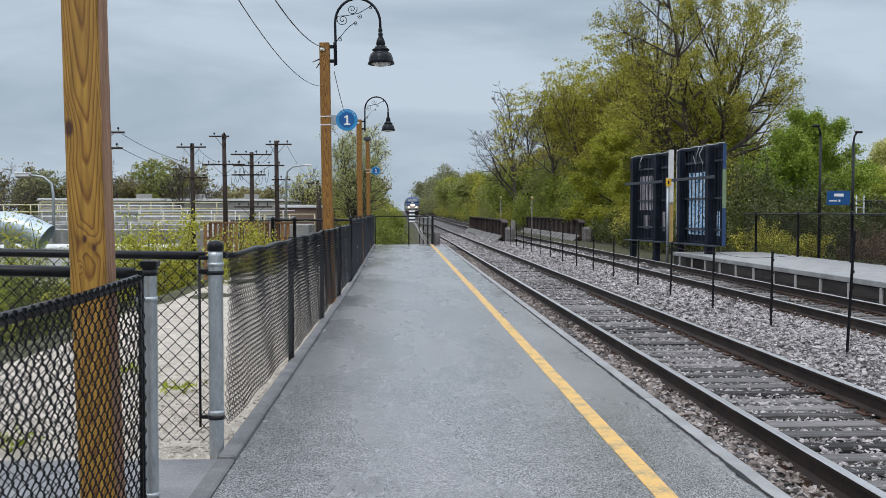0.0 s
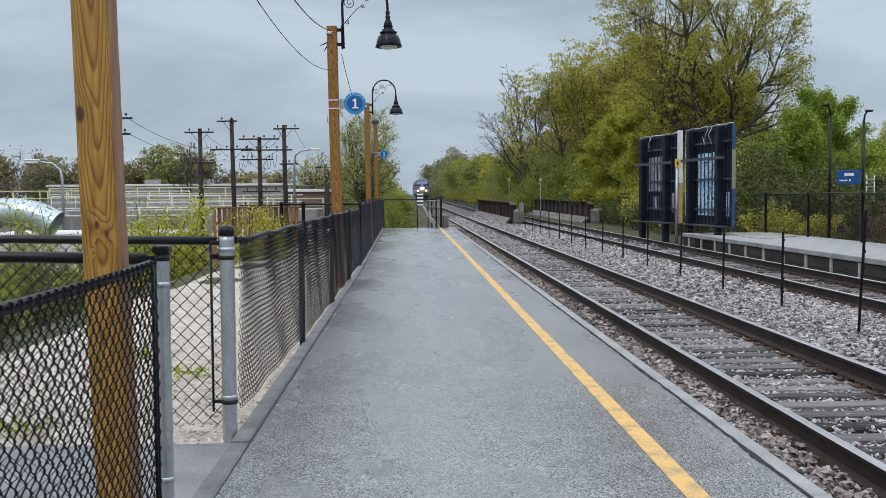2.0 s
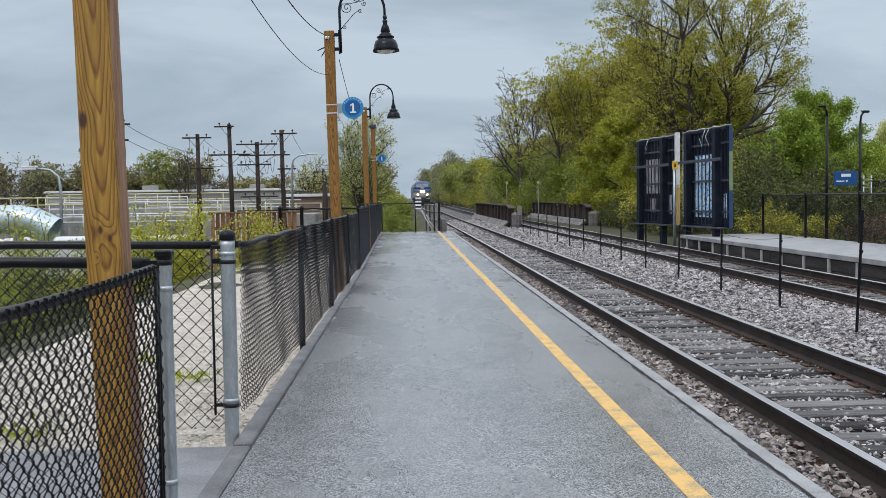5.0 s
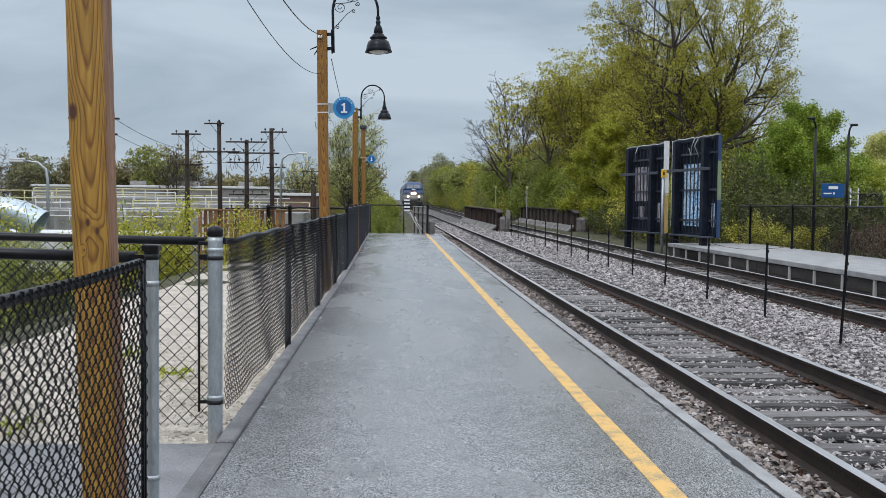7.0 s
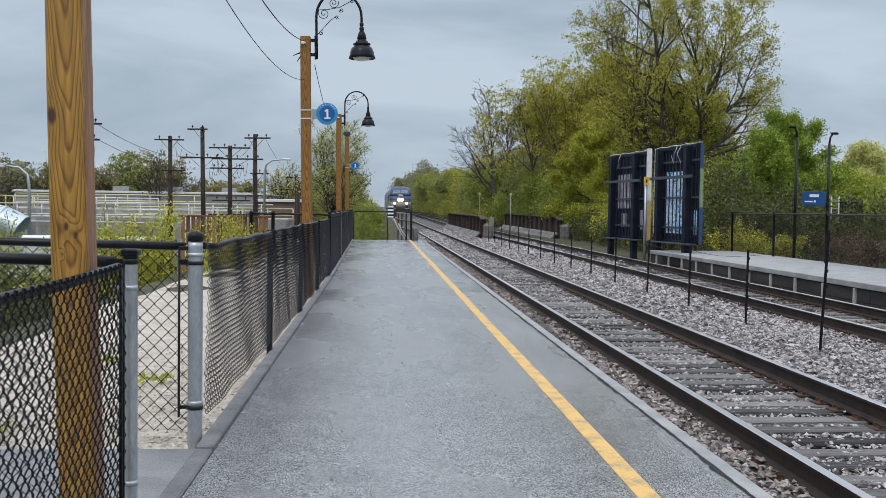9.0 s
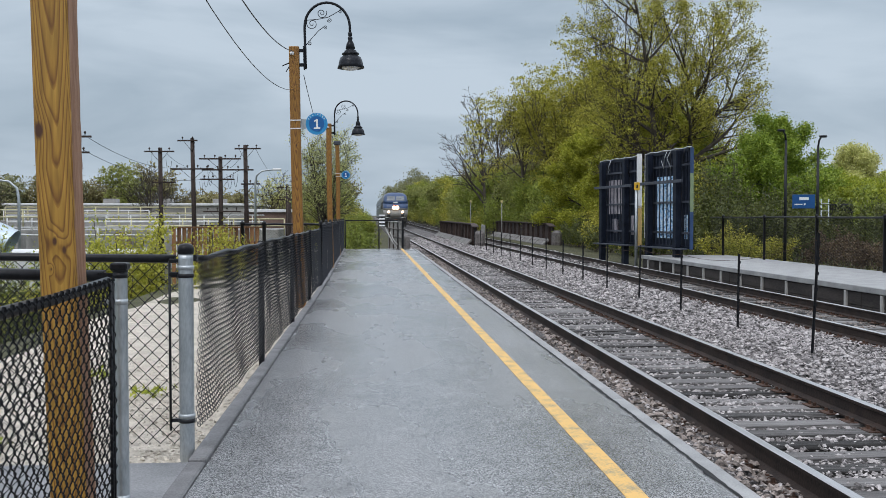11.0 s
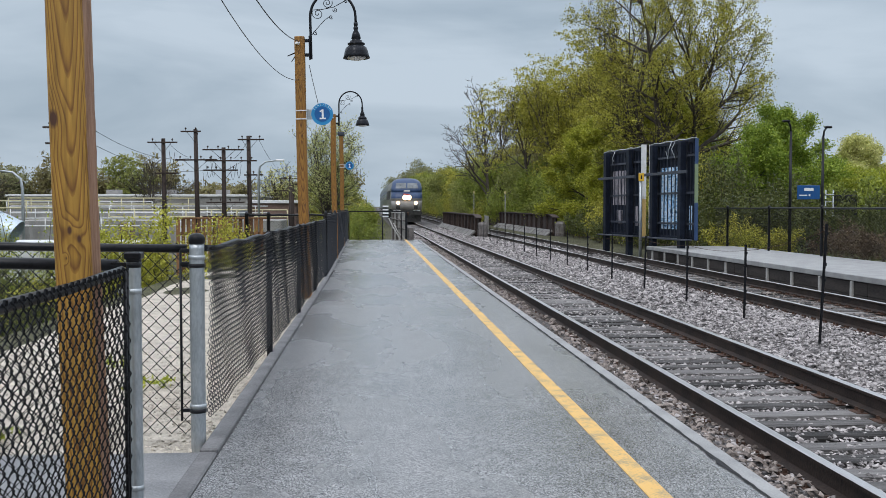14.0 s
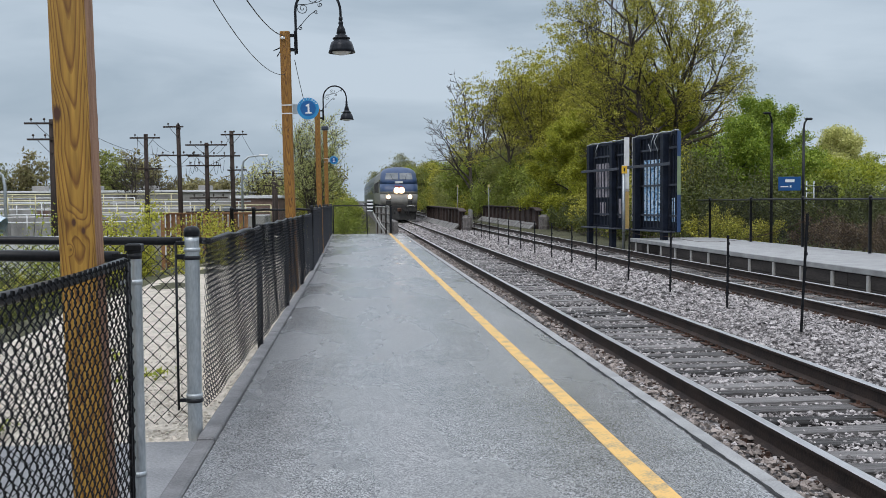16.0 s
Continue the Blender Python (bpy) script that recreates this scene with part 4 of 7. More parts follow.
            o.location = (cx, d, cz)
        bm = bmesh.new()
        out = [(-0.045, -0.07), (0.045, -0.07), (0.045, -0.05), (0.015, -0.05), (0.015, 0.07), (-0.008, 0.07), (-0.042, 0.045), (-0.034, 0.028), (-0.012, 0.042), (-0.012, -0.05), (-0.045, -0.05)]
        front, back = ([bm.verts.new((u, d, v)) for u, v in out] for d in (0.0, 0.003))
        bm.faces.new(front)
        for q in range(len(out)):
            bm.faces.new((front[q], back[q], back[(q + 1) % len(out)], front[(q + 1) % len(out)]))
        o = part("numeral", bm, M["sign_white"], p, "white numeral one")
        o.location = (cx + 0.005, -0.014, cz - 0.003)
        for k, ch in enumerate("PLATFORM"):
            an = radians(148 - k * 16.6)
            words(ch, 0.034, 0.001, M["sign_white"], p, pose(cx, -0.007, cz, 90, 0, 0) @ pose(rr * 0.85 * math.cos(an), rr * 0.85 * math.sin(an), 0, 0, 0, math.degrees(an) - 90), "letter")
    return p


timber_post(-1.233, 3.70, 4.0, -1.3, M["post_near"], label="orange-brown treated pine post with dark knots behind the fence")
timber_post(-1.20, 16.2, 3.72, -1.3, M["post_far"], True, True, "pine post with a black gooseneck lamp and round blue sign", 2.61, 1.142)
timber_post(-1.17, 27.7, 4.06, -0.6, M["post_far"], True, False, "treated pine post with a black gooseneck lamp")
timber_post(-1.25, 37.0, 4.12, -0.6, M["post_far"], False, True, "slim treated pine post with a round blue platform sign", 3.02)


# ---- cables ----
def cable(a, b, sag, r=0.006, label="thin black overhead cable along the posts"):
    bm = bmesh.new()
    a, b = Vector(a), Vector(b)
    pipe(bm, [a.lerp(b, k / 20) - Vector((0, 0, sag * 4 * (k / 20) * (1 - k / 20))) for k in range(21)], r, 5)
    tagged(part("cable", bm, M["black_vinyl"]), label, "cable", "overhead cables")


cable((-1.30, 16.1, 4.16), (-1.38, 3.7, 4.02), 0.42, 0.007)
cable((-1.30, 16.1, 3.53), (-1.38, 3.7, 3.62), 0.44, 0.0045)
cable((-1.14, 16.3, 3.8), (-1.25, 27.6, 3.3), 0.2, 0.006)
bm = bmesh.new()
for a, b in (((0.0, 0, 0.0), (-0.17, -0.03, -0.08)), ((0.0, 0, 0.0), (-0.11, 0.0, -0.17)), ((0, 0, 0), (-0.13, 0.02, -0.05))):
    rod(bm, a, b, 0.014, 0.007, 5)
o = tagged(part("cable_tails", bm, M["black_vinyl"]), "cut black cable tails hanging on the post", "cable")
o.location = (-1.31, 16.15, 4.0)


# ---- end of the platform ----
def end_railing():
    r = thing("end_railing", pose(0, END_Y - 0.08, 0), "black steel railing across the platform's end", "railing")
    for x in (-1.22, 0.31, 1.18):
        bm = bmesh.new()
        rod(bm, (x, 0, -0.05), (x, 0, 1.30), 0.028)
        part("post", bm, M["black_steel"], r)
    bm = bmesh.new()
    rod(bm, (-1.22, 0, 1.29), (1.18, 0, 1.29), 0.026)
    part("top_rail", bm, M["black_steel"], r)
    v, fa = wire_mesh(1.52, 1.2, 0.06, 0.072, 0.0022, 3)
    o = new("wire_fabric", raw_mesh("wire_fabric", v, fa, M["black_vinyl"]))
    o.parent, o.location = r, (-1.22, 0.03, 0)
    tagged(o, kind="stuff")
    bm = bmesh.new()
    for z, mt in ((1.52, 0), (1.44, 1), (1.37, 0), (1.29, 1), (1.21, 0), (1.13, 1), (1.07, 0)):
        box(bm, 0.31, 0.58, -0.05, -0.035, z - 0.037, z + 0.037, 0, mt)
    part("striped_marker", bm, [M["sign_white"], M["black_steel"]], r, "black and white striped end marker")
    # the walkway's railing beyond
    s = thing("walkway_railing", pose(0, END_Y + 0.3, 0), "weathered pale railing along the walkway beyond the platform's end", "railing")
    for k in range(11):
        px, py = 1.40 - 0.045 * k, 1.05 * k
        bm = bmesh.new()
        box(bm, px - 0.05, px + 0.05, py - 0.05, py + 0.05, -0.6, 1.2 if k else 1.32, 0.008)
        part("upright", bm, M["black_steel"] if k == 0 else M["old_concrete"] if k % 3 else M["girder"], s)
    for z in (0.45, 0.85, 1.2):
        bm = bmesh.new()
        rod(bm, (1.36, 0.05, z), (0.91, 10.6, z), 0.035, sides=6)
        part("rail", bm, M["girder_block"] if z < 1 else M["old_concrete"], s)
    for dx in (0.0, 0.22):
        bm = bmesh.new()
        pipe(bm, [(0.62 + dx, 1.2, 0.95 - dx), (0.80 + dx, 0.7, 0.55 - dx), (1.12 + dx, 0.2, 0.02), (1.0 + dx, 0.2, -0.2)], 0.028, 8)
        part("handrail", bm, M["old_concrete"], s)


end_railing()
bm = bmesh.new()
box(bm, 1.5, 1.75, END_Y + 0.4, END_Y + 12, -0.6, 0.55, 0.03)
tagged(part("retaining_wall", bm, M["girder_block"]), "dark stained low abutment wall at the platform's end", "wall", kind="structure")


# ---- fence between the tracks ----
mid = thing("wire_fence", pose(0, 0, 0), "thin dark steel posts with a single wire between the tracks", "fence")
MID = [(5.69, 12.1, 1.6, 2.6), (5.75, 14.9, 1.22, 0.6), (5.73, 17.75, 1.2, 0.6), (5.77, 20.8, 1.2, 1.4), (5.78, 23.8, 1.15, 0.4)] + [(5.8, 26.7 + 2.9 * k, 1.12, 0.5 * math.sin(k * 2.3)) for k in range(11)]
for x, y, h, lean in MID:
    bm = bmesh.new()
    for sx, sy in ((0.018, 0.004), (0.004, 0.018)):
        box(bm, -sx, sx, -sy, sy, -0.15, h)
    for k in range(5):
        box(bm, 0.018, 0.03, -0.008, 0.008, h - 0.15 - 0.2 * k, h - 0.11 - 0.2 * k)
    o = part("post", bm, M["black_steel"], mid)
    o.matrix_basis = pose(x, y, -0.36, 0, lean, 0)
for (x, y, h, lean), (x2, y2, h2, lean2) in zip(MID, MID[1:]):
    bm = bmesh.new()
    pipe(bm, [Vector((x + h * 0.9 * math.sin(radians(lean)), y, h - 0.45)).lerp(Vector((x2 + h2 * 0.9 * math.sin(radians(lean2)), y2, h2 - 0.45)), k / 6) - Vector((0, 0, 0.05 * 4 * (k / 6) * (1 - k / 6))) for k in range(7)], 0.004, 4)
    part("wire", bm, M["rust"], mid)


# ---- bridge girders ----
def girder(x, y0, y1, label):
    g = thing("bridge_girder", pose(x, y0, 0), label, "girder", "bridge girders")
    ln = y1 - y0
    n = 24
    bm = bmesh.new()
    prof = []
    for k in range(n + 1):
        t = ln * k / n
        z = 0.92 - max(0, 1 - t / 1.6) ** 2 * 0.18 - max(0, 1 - (ln - t) / 1.6) ** 2 * 0.18
        prof.append((t, z + rise(y0 + t), drift(y0 + t) - drift(y0)))
    for (t, z, d), (t2, z2, d2) in zip(prof, prof[1:]):
        for dx in (-0.02, 0.02):
            a = [bm.verts.new(c) for c in ((d + dx, t, -0.35), (d2 + dx, t2, -0.35), (d2 + dx, t2, z2), (d + dx, t, z))]
            bm.faces.new(a)
    part("web", bm, M["girder"], g)
    bm = bmesh.new()
    for (t, z, d), (t2, z2, d2) in zip(prof, prof[1:]):
        a = [(d - 0.2, t, z), (d + 0.2, t, z), (d2 + 0.2, t2, z2), (d2 - 0.2, t2, z2)]
        lo = [bm.verts.new(c) for c in a]
        hi = [bm.verts.new((c[0], c[1], c[2] + 0.05)) for c in a]
        bm.faces.new(hi)
        bm.faces.new(lo[::-1])
        for q in range(4):
            bm.faces.new((lo[q], lo[(q + 1) % 4], hi[(q + 1) % 4], hi[q]))
    part("top_flange", bm, M["girder"], g)
    for k in range(13):
        t = 0.6 + (ln - 1.2) * k / 12
        d = drift(y0 + t) - drift(y0)
        bm = bmesh.new()
        box(bm, d - 0.18, d + 0.18, t - 0.03, t + 0.03, -0.35, 0.86 + rise(y0 + t), 0.008)
        part("stiffener", bm, M["girder"], g)
    for k in range(9):
        bm = bmesh.new()
        t0, t1 = ln * k / 9, ln * (k + 1) / 9 - 0.06
        d = drift(y0 + t0) - drift(y0)
        a = [(d - 0.62, t0, -0.42), (d - 0.2, t0, -0.06), (d - 0.2, t1, -0.06), (d - 0.62, t1, -0.42)]
        lo = [bm.verts.new((c[0], c[1], c[2] + rise(y0 + t0))) for c in a]
        hi = [bm.verts.new((c[0] - 0.05, c[1], c[2] + 0.08 + rise(y0 + t0))) for c in a]
        bm.faces.new(hi)
        for q in range(4):
            bm.faces.new((lo[q], lo[(q + 1) % 4], hi[(q + 1) % 4], hi[q]))
        part("sloped_slab", bm, M["slab"], g, "pale sloped concrete slab along the girder")
    bm = bmesh.new()
    box(bm, -0.10, 0.5, -0.7, 0.0, -0.6, 0.62, 0.16)
    part("end_block", bm, M["girder_block"], g, "rounded stained concrete end block")


girder(6.25, 59.5, 86.0, "rusty dark steel plate girder between the tracks on the bridge")
girder(11.15, 60.5, 86.0, "rusty dark steel plate girder at the bridge's outer side")
for x, y, h in ((6.6, 59.0, 1.0), (7.0, 61.5, 0.95)):
    bm = bmesh.new()
    box(bm, x - 0.07, x + 0.07, y - 0.05, y + 0.05, -0.6, h, 0.02)
    tagged(part("marker_post", bm, M["old_concrete"]), "pale short marker post by the bridge", "post", "marker posts")
M["cream_plate"] = surface("cream_plate", (0.45, 0.36, 0.14), (0.6, 0.5, 0.22), 3, 30, 0.6)
for x, y, h in ((7.8, 78.0, 3.2), (8.7, 66.0, 3.0)):
    p = thing("signal_post", pose(x, y, -0.5), "thin pale yellow trackside post", "post", "trackside posts")
    bm = bmesh.new()
    rod(bm, (0, 0, 0), (0, 0, h), 0.03, 0.025, 6)
    part("shaft", bm, M["old_concrete"], p)
    bm = bmesh.new()
    box(bm, -0.08, 0.08, -0.03, 0.03, h - 0.1, h + 0.08, 0.01)
    part("plate", bm, M["cream_plate"], p)


# ---- billboard backs at the far platform's end ----
def ad_material():
    m, nn, ll, b = nodes_of("poster_back")
    tc = nn.new("ShaderNodeTexCoord")
    mp = nn.new("ShaderNodeMapping")
    mp.inputs["Scale"].default_value = (1.2, 1.0, 2.4)
    n = nn.new("ShaderNodeTexNoise")
    n.inputs["Scale"].default_value, n.inputs["Detail"].default_value, n.inputs["Distortion"].default_value = 2.2, 3.0, 1.6
    ll.new(tc.outputs["Object"], mp.inputs["Vector"])
    ll.new(mp.outputs["Vector"], n.inputs["Vector"])
    r = ramp_node(nn, [(0.36, (0.04, 0.10, 0.20)), (0.43, (0.22, 0.45, 0.72)), (0.52, (0.75, 0.85, 0.92)), (0.62, (0.25, 0.48, 0.75))])
    ll.new(n.outputs["Fac"], r.inputs["Fac"])
    ll.new(r.outputs["Color"], b.inputs["Base Color"])
    b.inputs["Roughness"].default_value = 0.45
    return m


M["poster"] = ad_material()
M["poster_grey"] = surface("poster_grey", (0.06, 0.06, 0.08), (0.55, 0.50, 0.53), 2.5, 9, 0.6, bump=0, stretch=(3, 1, 0.7))
M["stud_steel"] = surface("stud_steel", (0.012, 0.016, 0.026), (0.04, 0.05, 0.075), 4, 40, 0.5, bump=0.1)


def billboard(a, b, z0, z1, posters, legs, label, right_edge=False, white_edge=False):
    """A board seen from behind: edge frame, studs, cross rails, legs and a poster sheet that shows between the studs."""
    a, b = Vector((*a, 0)), Vector((*b, 0))
    ln = (b - a).length
    bb = thing("billboard", pose(a.x, a.y, 0, 0, 0, math.degrees(math.atan2(b.y - a.y, b.x - a.x))), label, "billboard", "billboards")
    for nm, x0, x1, za, zb in (("top_beam", 0, ln, z1 - 0.12, z1), ("bottom_beam", 0, ln, z0, z0 + 0.10), ("side_beam", 0, 0.12, z0, z1), ("side_beam", ln - 0.12, ln, z0, z1)):
        bm = bmesh.new()
        box(bm, x0, x1, -0.06, 0.07, za, zb, 0.012)
        part(nm, bm, M["navy_steel"], bb)
    n = max(3, int(ln / 0.31))
    for k in range(1, n):
        bm = bmesh.new()
        box(bm, ln * k / n - 0.018, ln * k / n + 0.018, 0.022, 0.05, z0 + 0.05, z1 - 0.05)
        part("stud", bm, M["stud_steel"], bb)
    for f in (0.16, 0.47, 0.84):
        bm = bmesh.new()
        box(bm, 0.0, ln, 0.05, 0.085, z0 + f * (z1 - z0) - 0.035, z0 + f * (z1 - z0) + 0.035)
        part("cross_rail", bm, M["rail_steel"], bb)
    for x in legs:
        bm = bmesh.new()
        box(bm, x - 0.13, x + 0.13, 0.10, 0.30, -0.5, z1 - 0.05, 0.015)
        part("leg", bm, M["navy_steel"], bb)
    bm = bmesh.new()
    box(bm, 0.05, ln - 0.05, -0.02, 0.0, z0 + 0.05, z1 - 0.05)
    part("sheet", bm, M["navy_steel"], bb)
    for x0, x1, f0, f1 in posters:      # paper scraps and posters that show between the studs
        bm = bmesh.new()
        box(bm, x0, x1, 0.004, 0.02, z0 + f0 * (z1 - z0), z0 + f1 * (z1 - z0))
        part("poster", bm, M["poster_grey" if white_edge else "poster"], bb, "faded grey poster showing between the studs" if white_edge else "blue and white poster showing between the studs")
    bm = bmesh.new()
    box(bm, 0.1, ln - 0.1, 0.07, 0.42, z0 - 0.02, z0 + 0.03, 0.008)
    part("catwalk", bm, M["rail_steel"], bb)
    bm = bmesh.new()
    box(bm, 0.0, ln, 0.30, 0.36, z0 + 0.66 * (z1 - z0), z0 + 0.69 * (z1 - z0), 0.006)
    part("stringer", bm, M["rail_steel"], bb)
    rb_ = random.Random(int(ln * 100))
    for k in range(5):
        xa, za = rb_.uniform(0.1, ln * 0.95), z1 - 0.02
        bm = bmesh.new()
        pipe(bm, [(xa, 0.12, za), (xa + rb_.uniform(-0.2, 0.2), 0.2, za - 0.25), (xa + rb_.uniform(-0.35, 0.35), 0.16, za - rb_.uniform(0.4, 0.8)), (xa + rb_.uniform(-0.5, 0.5), 0.14, za - rb_.uniform(0.2, 0.5))], 0.014, 5)
        part("loose_cable", bm, M["galv"] if k % 2 else M["black_vinyl"], bb)
    bm = bmesh.new()
    box(bm, ln + 0.002, ln + 0.03, -0.05, 0.08, z0 + 0.3, z1 + 0.02)
    part("end_trim", bm, M["white_metal"], bb, "pale trim down the far edge")
    bm = bmesh.new()
    pipe(bm, [(ln * k / 12, 0.0, z1 + 0.03 + 0.02 * math.sin(k * 1.9)) for k in range(13)], 0.016, 5)
    part("edge_trim", bm, M["white_metal"], bb, "pale torn trim along the top")
    if right_edge:
        for nm, za, zb, mt in (("edge_panel", 0.0, 0.37, "loco_blue"), ("edge_panel", 0.37, 0.75, "leaf_edge"), ("edge_panel", 0.75, 1.0, "loco_blue")):
            bm = bmesh.new()
            box(bm, -0.05, -0.005, -0.06, 0.05, z0 + za * (z1 - z0), z0 + zb * (z1 - z0))
            part(nm, bm, M[mt], bb)
    if white_edge:
        for za, zb, mt in ((0.0, 0.42, "tan_panel"), (0.42, 1.0, "white_metal")):
            bm = bmesh.new()
            box(bm, -0.10, -0.005, -0.07, 0.10, z0 + za * (z1 - z0), z0 + zb * (z1 - z0) + 0.1)
            part("edge_panel", bm, M[mt], bb)
    return bb


M["leaf_edge"] = surface("green_panel", (0.16, 0.22, 0.12), (0.24, 0.30, 0.18), 3, 30, 0.5)
M["tan_panel"] = surface("tan_panel", (0.42, 0.28, 0.10), (0.55, 0.38, 0.15), 3, 30, 0.5)
billboard((10.44, 31.6), (10.0, 35.3), 0.38, 3.72, [(1.0, 2.75, 0.10, 0.74), (0.15, 0.45, 0.10, 0.34)], (0.66, 3.05), "dark blue steel billboard frame seen from behind, posters between its studs", right_edge=True)
billboard((9.87, 35.9), (9.3, 39.4), 0.38, 3.68, [(0.35, 0.7, 0.12, 0.34), (1.2, 2.8, 0.36, 0.76), (1.9, 2.4, 0.14, 0.3)], (0.78, 3.0), "second dark blue billboard frame with a white and tan edge", white_edge=True)
p = thing("sign_post", pose(9.42, 34.6, 0), "grey steel post with a small yellow warning sign", "sign post")
bm = bmesh.new()
rod(bm, (0, 0, -0.4), (0, 0, 2.7), 0.055)
part("shaft", bm, M["galv"], p)
bm = bmesh.new()
box(bm, -0.10, 0.10, -0.08, -0.06, 2.40, 2.68, 0.004)
part("plate", bm, M["yellow"], p, "yellow warning plate")
bm = bmesh.new()
box(bm, -0.025, 0.025, -0.086, -0.082, 2.48, 2.60)
part("mark", bm, M["dark"], p)

# ---- fence, lights and sign behind the far platform ----
f = chain_fence(pose(12.35, 8.0, 0.1, 0, 0, ALONG), 27.2, 1.37, [3.7 * k for k in range(8)], "dark green-black chain-link fence behind the far platform", 0.03, group="far platform fence",
                post_r=0.04, r=0.0034, sides=3, pitch=0.08, rail=0.024)


def platform_light(x, y, h, turn):
    p = thing("platform_light", pose(x, y, -0.4, 0, 0, turn), "tall dark steel platform light with a small head", "lamp post", "platform lights")
    bm = bmesh.new()
    rod(bm, (0, 0, 0), (0, 0, h), 0.06, 0.045)
    pipe(bm, [(0, 0, h - 0.02), (0.03, 0, h + 0.2), (0.12, 0, h + 0.34)], 0.035, 8)
    part("shaft", bm, M["black_steel"], p)
    bm = bmesh.new()
    box(bm, 0.05, 0.30, -0.08, 0.08, h + 0.3, h + 0.38, 0.03)
    part("lamp_head", bm, M["black_steel"], p)


platform_light(14.3, 33.2, 4.5, 180)
platform_light(15.45, 33.2, 4.3, 0)
s = thing("station_sign", pose(14.86, 33.0, 1.98), "blue station name board with white lettering hung between two light posts", "sign")
bm = bmesh.new()
box(bm, -0.40, 0.40, -0.02, 0.02, -0.24, 0.24, 0.006)
part("board", bm, M["sign_blue"], s)
bm = bmesh.new()
for x0, x1, z0, z1 in ((-0.16, 0.17, 0.05, 0.15), (-0.33, -0.05, -0.12, -0.08), (0.0, 0.06, -0.13, -0.06)):
    box(bm, x0, x1, -0.026, -0.022, z0, z1)
part("lettering", bm, M["sign_white"], s)


# ---- street lamps and utility poles in the distance ----
def ladder_frame():
    f = thing("access_ladder", pose(18.9, 40.0, -0.4), "pale steel ladder frame beside a dark signal cabinet", "ladder")
    for x in (-0.16, 0.16):
        bm = bmesh.new()
        rod(bm, (x, 0, 0), (x, 0, 2.6), 0.025, sides=6)
        part("rail", bm, M["galv"], f)
    for k in range(8):
        bm = bmesh.new()
        rod(bm, (-0.16, 0, 0.3 + 0.3 * k), (0.16, 0, 0.3 + 0.3 * k), 0.015, sides=6)
        part("rung", bm, M["galv"], f)
    c = thing("signal_cabinet", pose(19.7, 40.2, -0.4), "dark steel signal cabinet on a post", "cabinet")
    bm = bmesh.new()
    rod(bm, (0, 0, 0), (0, 0, 1.6), 0.06)
    part("post", bm, M["black_steel"], c)
    bm = bmesh.new()
    box(bm, -0.4, 0.4, -0.25, 0.25, 1.5, 2.4, 0.03)
    part("body", bm, M["black_steel"], c)


ladder_frame()


def street_lamp(x, y, h, arm, z0):
    p = thing("street_lamp", pose(x, y, z0), "pale grey steel street lamp with a curved arm", "street lamp", "street lamps")
    bm = bmesh.new()
    sg = 1 if arm > 0 else -1
    pipe(bm, [(0, 0, 0), (0, 0, h - 0.8), (0.08 * sg, 0, h - 0.35), (0.4 * sg, 0, h - 0.08), (abs(arm) * 0.7 * sg, 0, h)], [0.08, 0.065, 0.055, 0.05, 0.04], 8)
    part("shaft", bm, M["galv"], p)
    bm = bmesh.new()
    box(bm, arm * 0.66, arm, -0.12, 0.12, h - 0.05, h + 0.07, 0.03)
    part("lamp_head", bm, M["white_metal"], p)


street_lamp(-6.75, 58.0, 6.8, 1.5, -2.6)
street_lamp(-14.6, 42.0, 5.8, -1.5, -2.8)
street_lamp(27.2, 70.0, 3.1, 1.5, -0.4)


def utility_pole(x, y, top, arms, lean=0.5, label="dark weathered timber utility pole with crossarms"):
    z0 = -2.9
    p = thing("utility_pole", pose(x, y, z0, 0, -lean, 0), label, "utility pole", "utility poles")
    h = top - z0
    bm = bmesh.new()
    rod(bm, (0, 0, 0), (0, 0, h), 0.17, 0.125, 10)
    part("shaft", bm, M["pole_wood"], p)
    for dz, x0, x1, ins in arms:
        z = h - dz
        bm = bmesh.new()
        box(bm, x0, x1, -0.2, -0.11, z - 0.045, z + 0.045)
        rod(bm, (0, -0.14, z - 0.7), (x0 * 0.6, -0.14, z), 0.015, sides=5)
        rod(bm, (0, -0.14, z - 0.7), (x1 * 0.6, -0.14, z), 0.015, sides=5)
        arm = part("crossarm", bm, M["pole_wood"], p)
        for k in range(ins):
            xx = x0 + (x1 - x0) * (k + 0.5) / ins
            bm = bmesh.new()
            lathe(bm, [(0.02, 0.06), (0.02, 0.14), (0.06, 0.16), (0.06, 0.2), (0.03, 0.25), (0.001, 0.26)], (xx, -0.14, z), 6)
            part("insulator", bm, M["pole_wood"], arm)
    return p


UY = 64.0
utility_pole(-13.35, UY, 5.85, [(0.25, -0.95, 0.9, 3), (2.2, -0.5, 1.0, 3)], 0.3)
utility_pole(-11.25, UY, 6.45, [(0.15, -0.9, 0.35, 2), (1.95, -1.3, 1.3, 4)], 0.8)
utility_pole(-9.6, UY, 5.3, [(0.15, -1.3, 1.3, 4), (0.85, -1.15, 2.1, 5), (1.45, -1.25, 0.9, 4), (3.5, -1.1, 1.3, 4), (4.4, -1.35, 1.9, 4)], 0.2)
utility_pole(-7.95, UY, 6.05, [(0.25, -0.65, 1.0, 3), (2.5, -0.3, 0.9, 3)], 0.7)
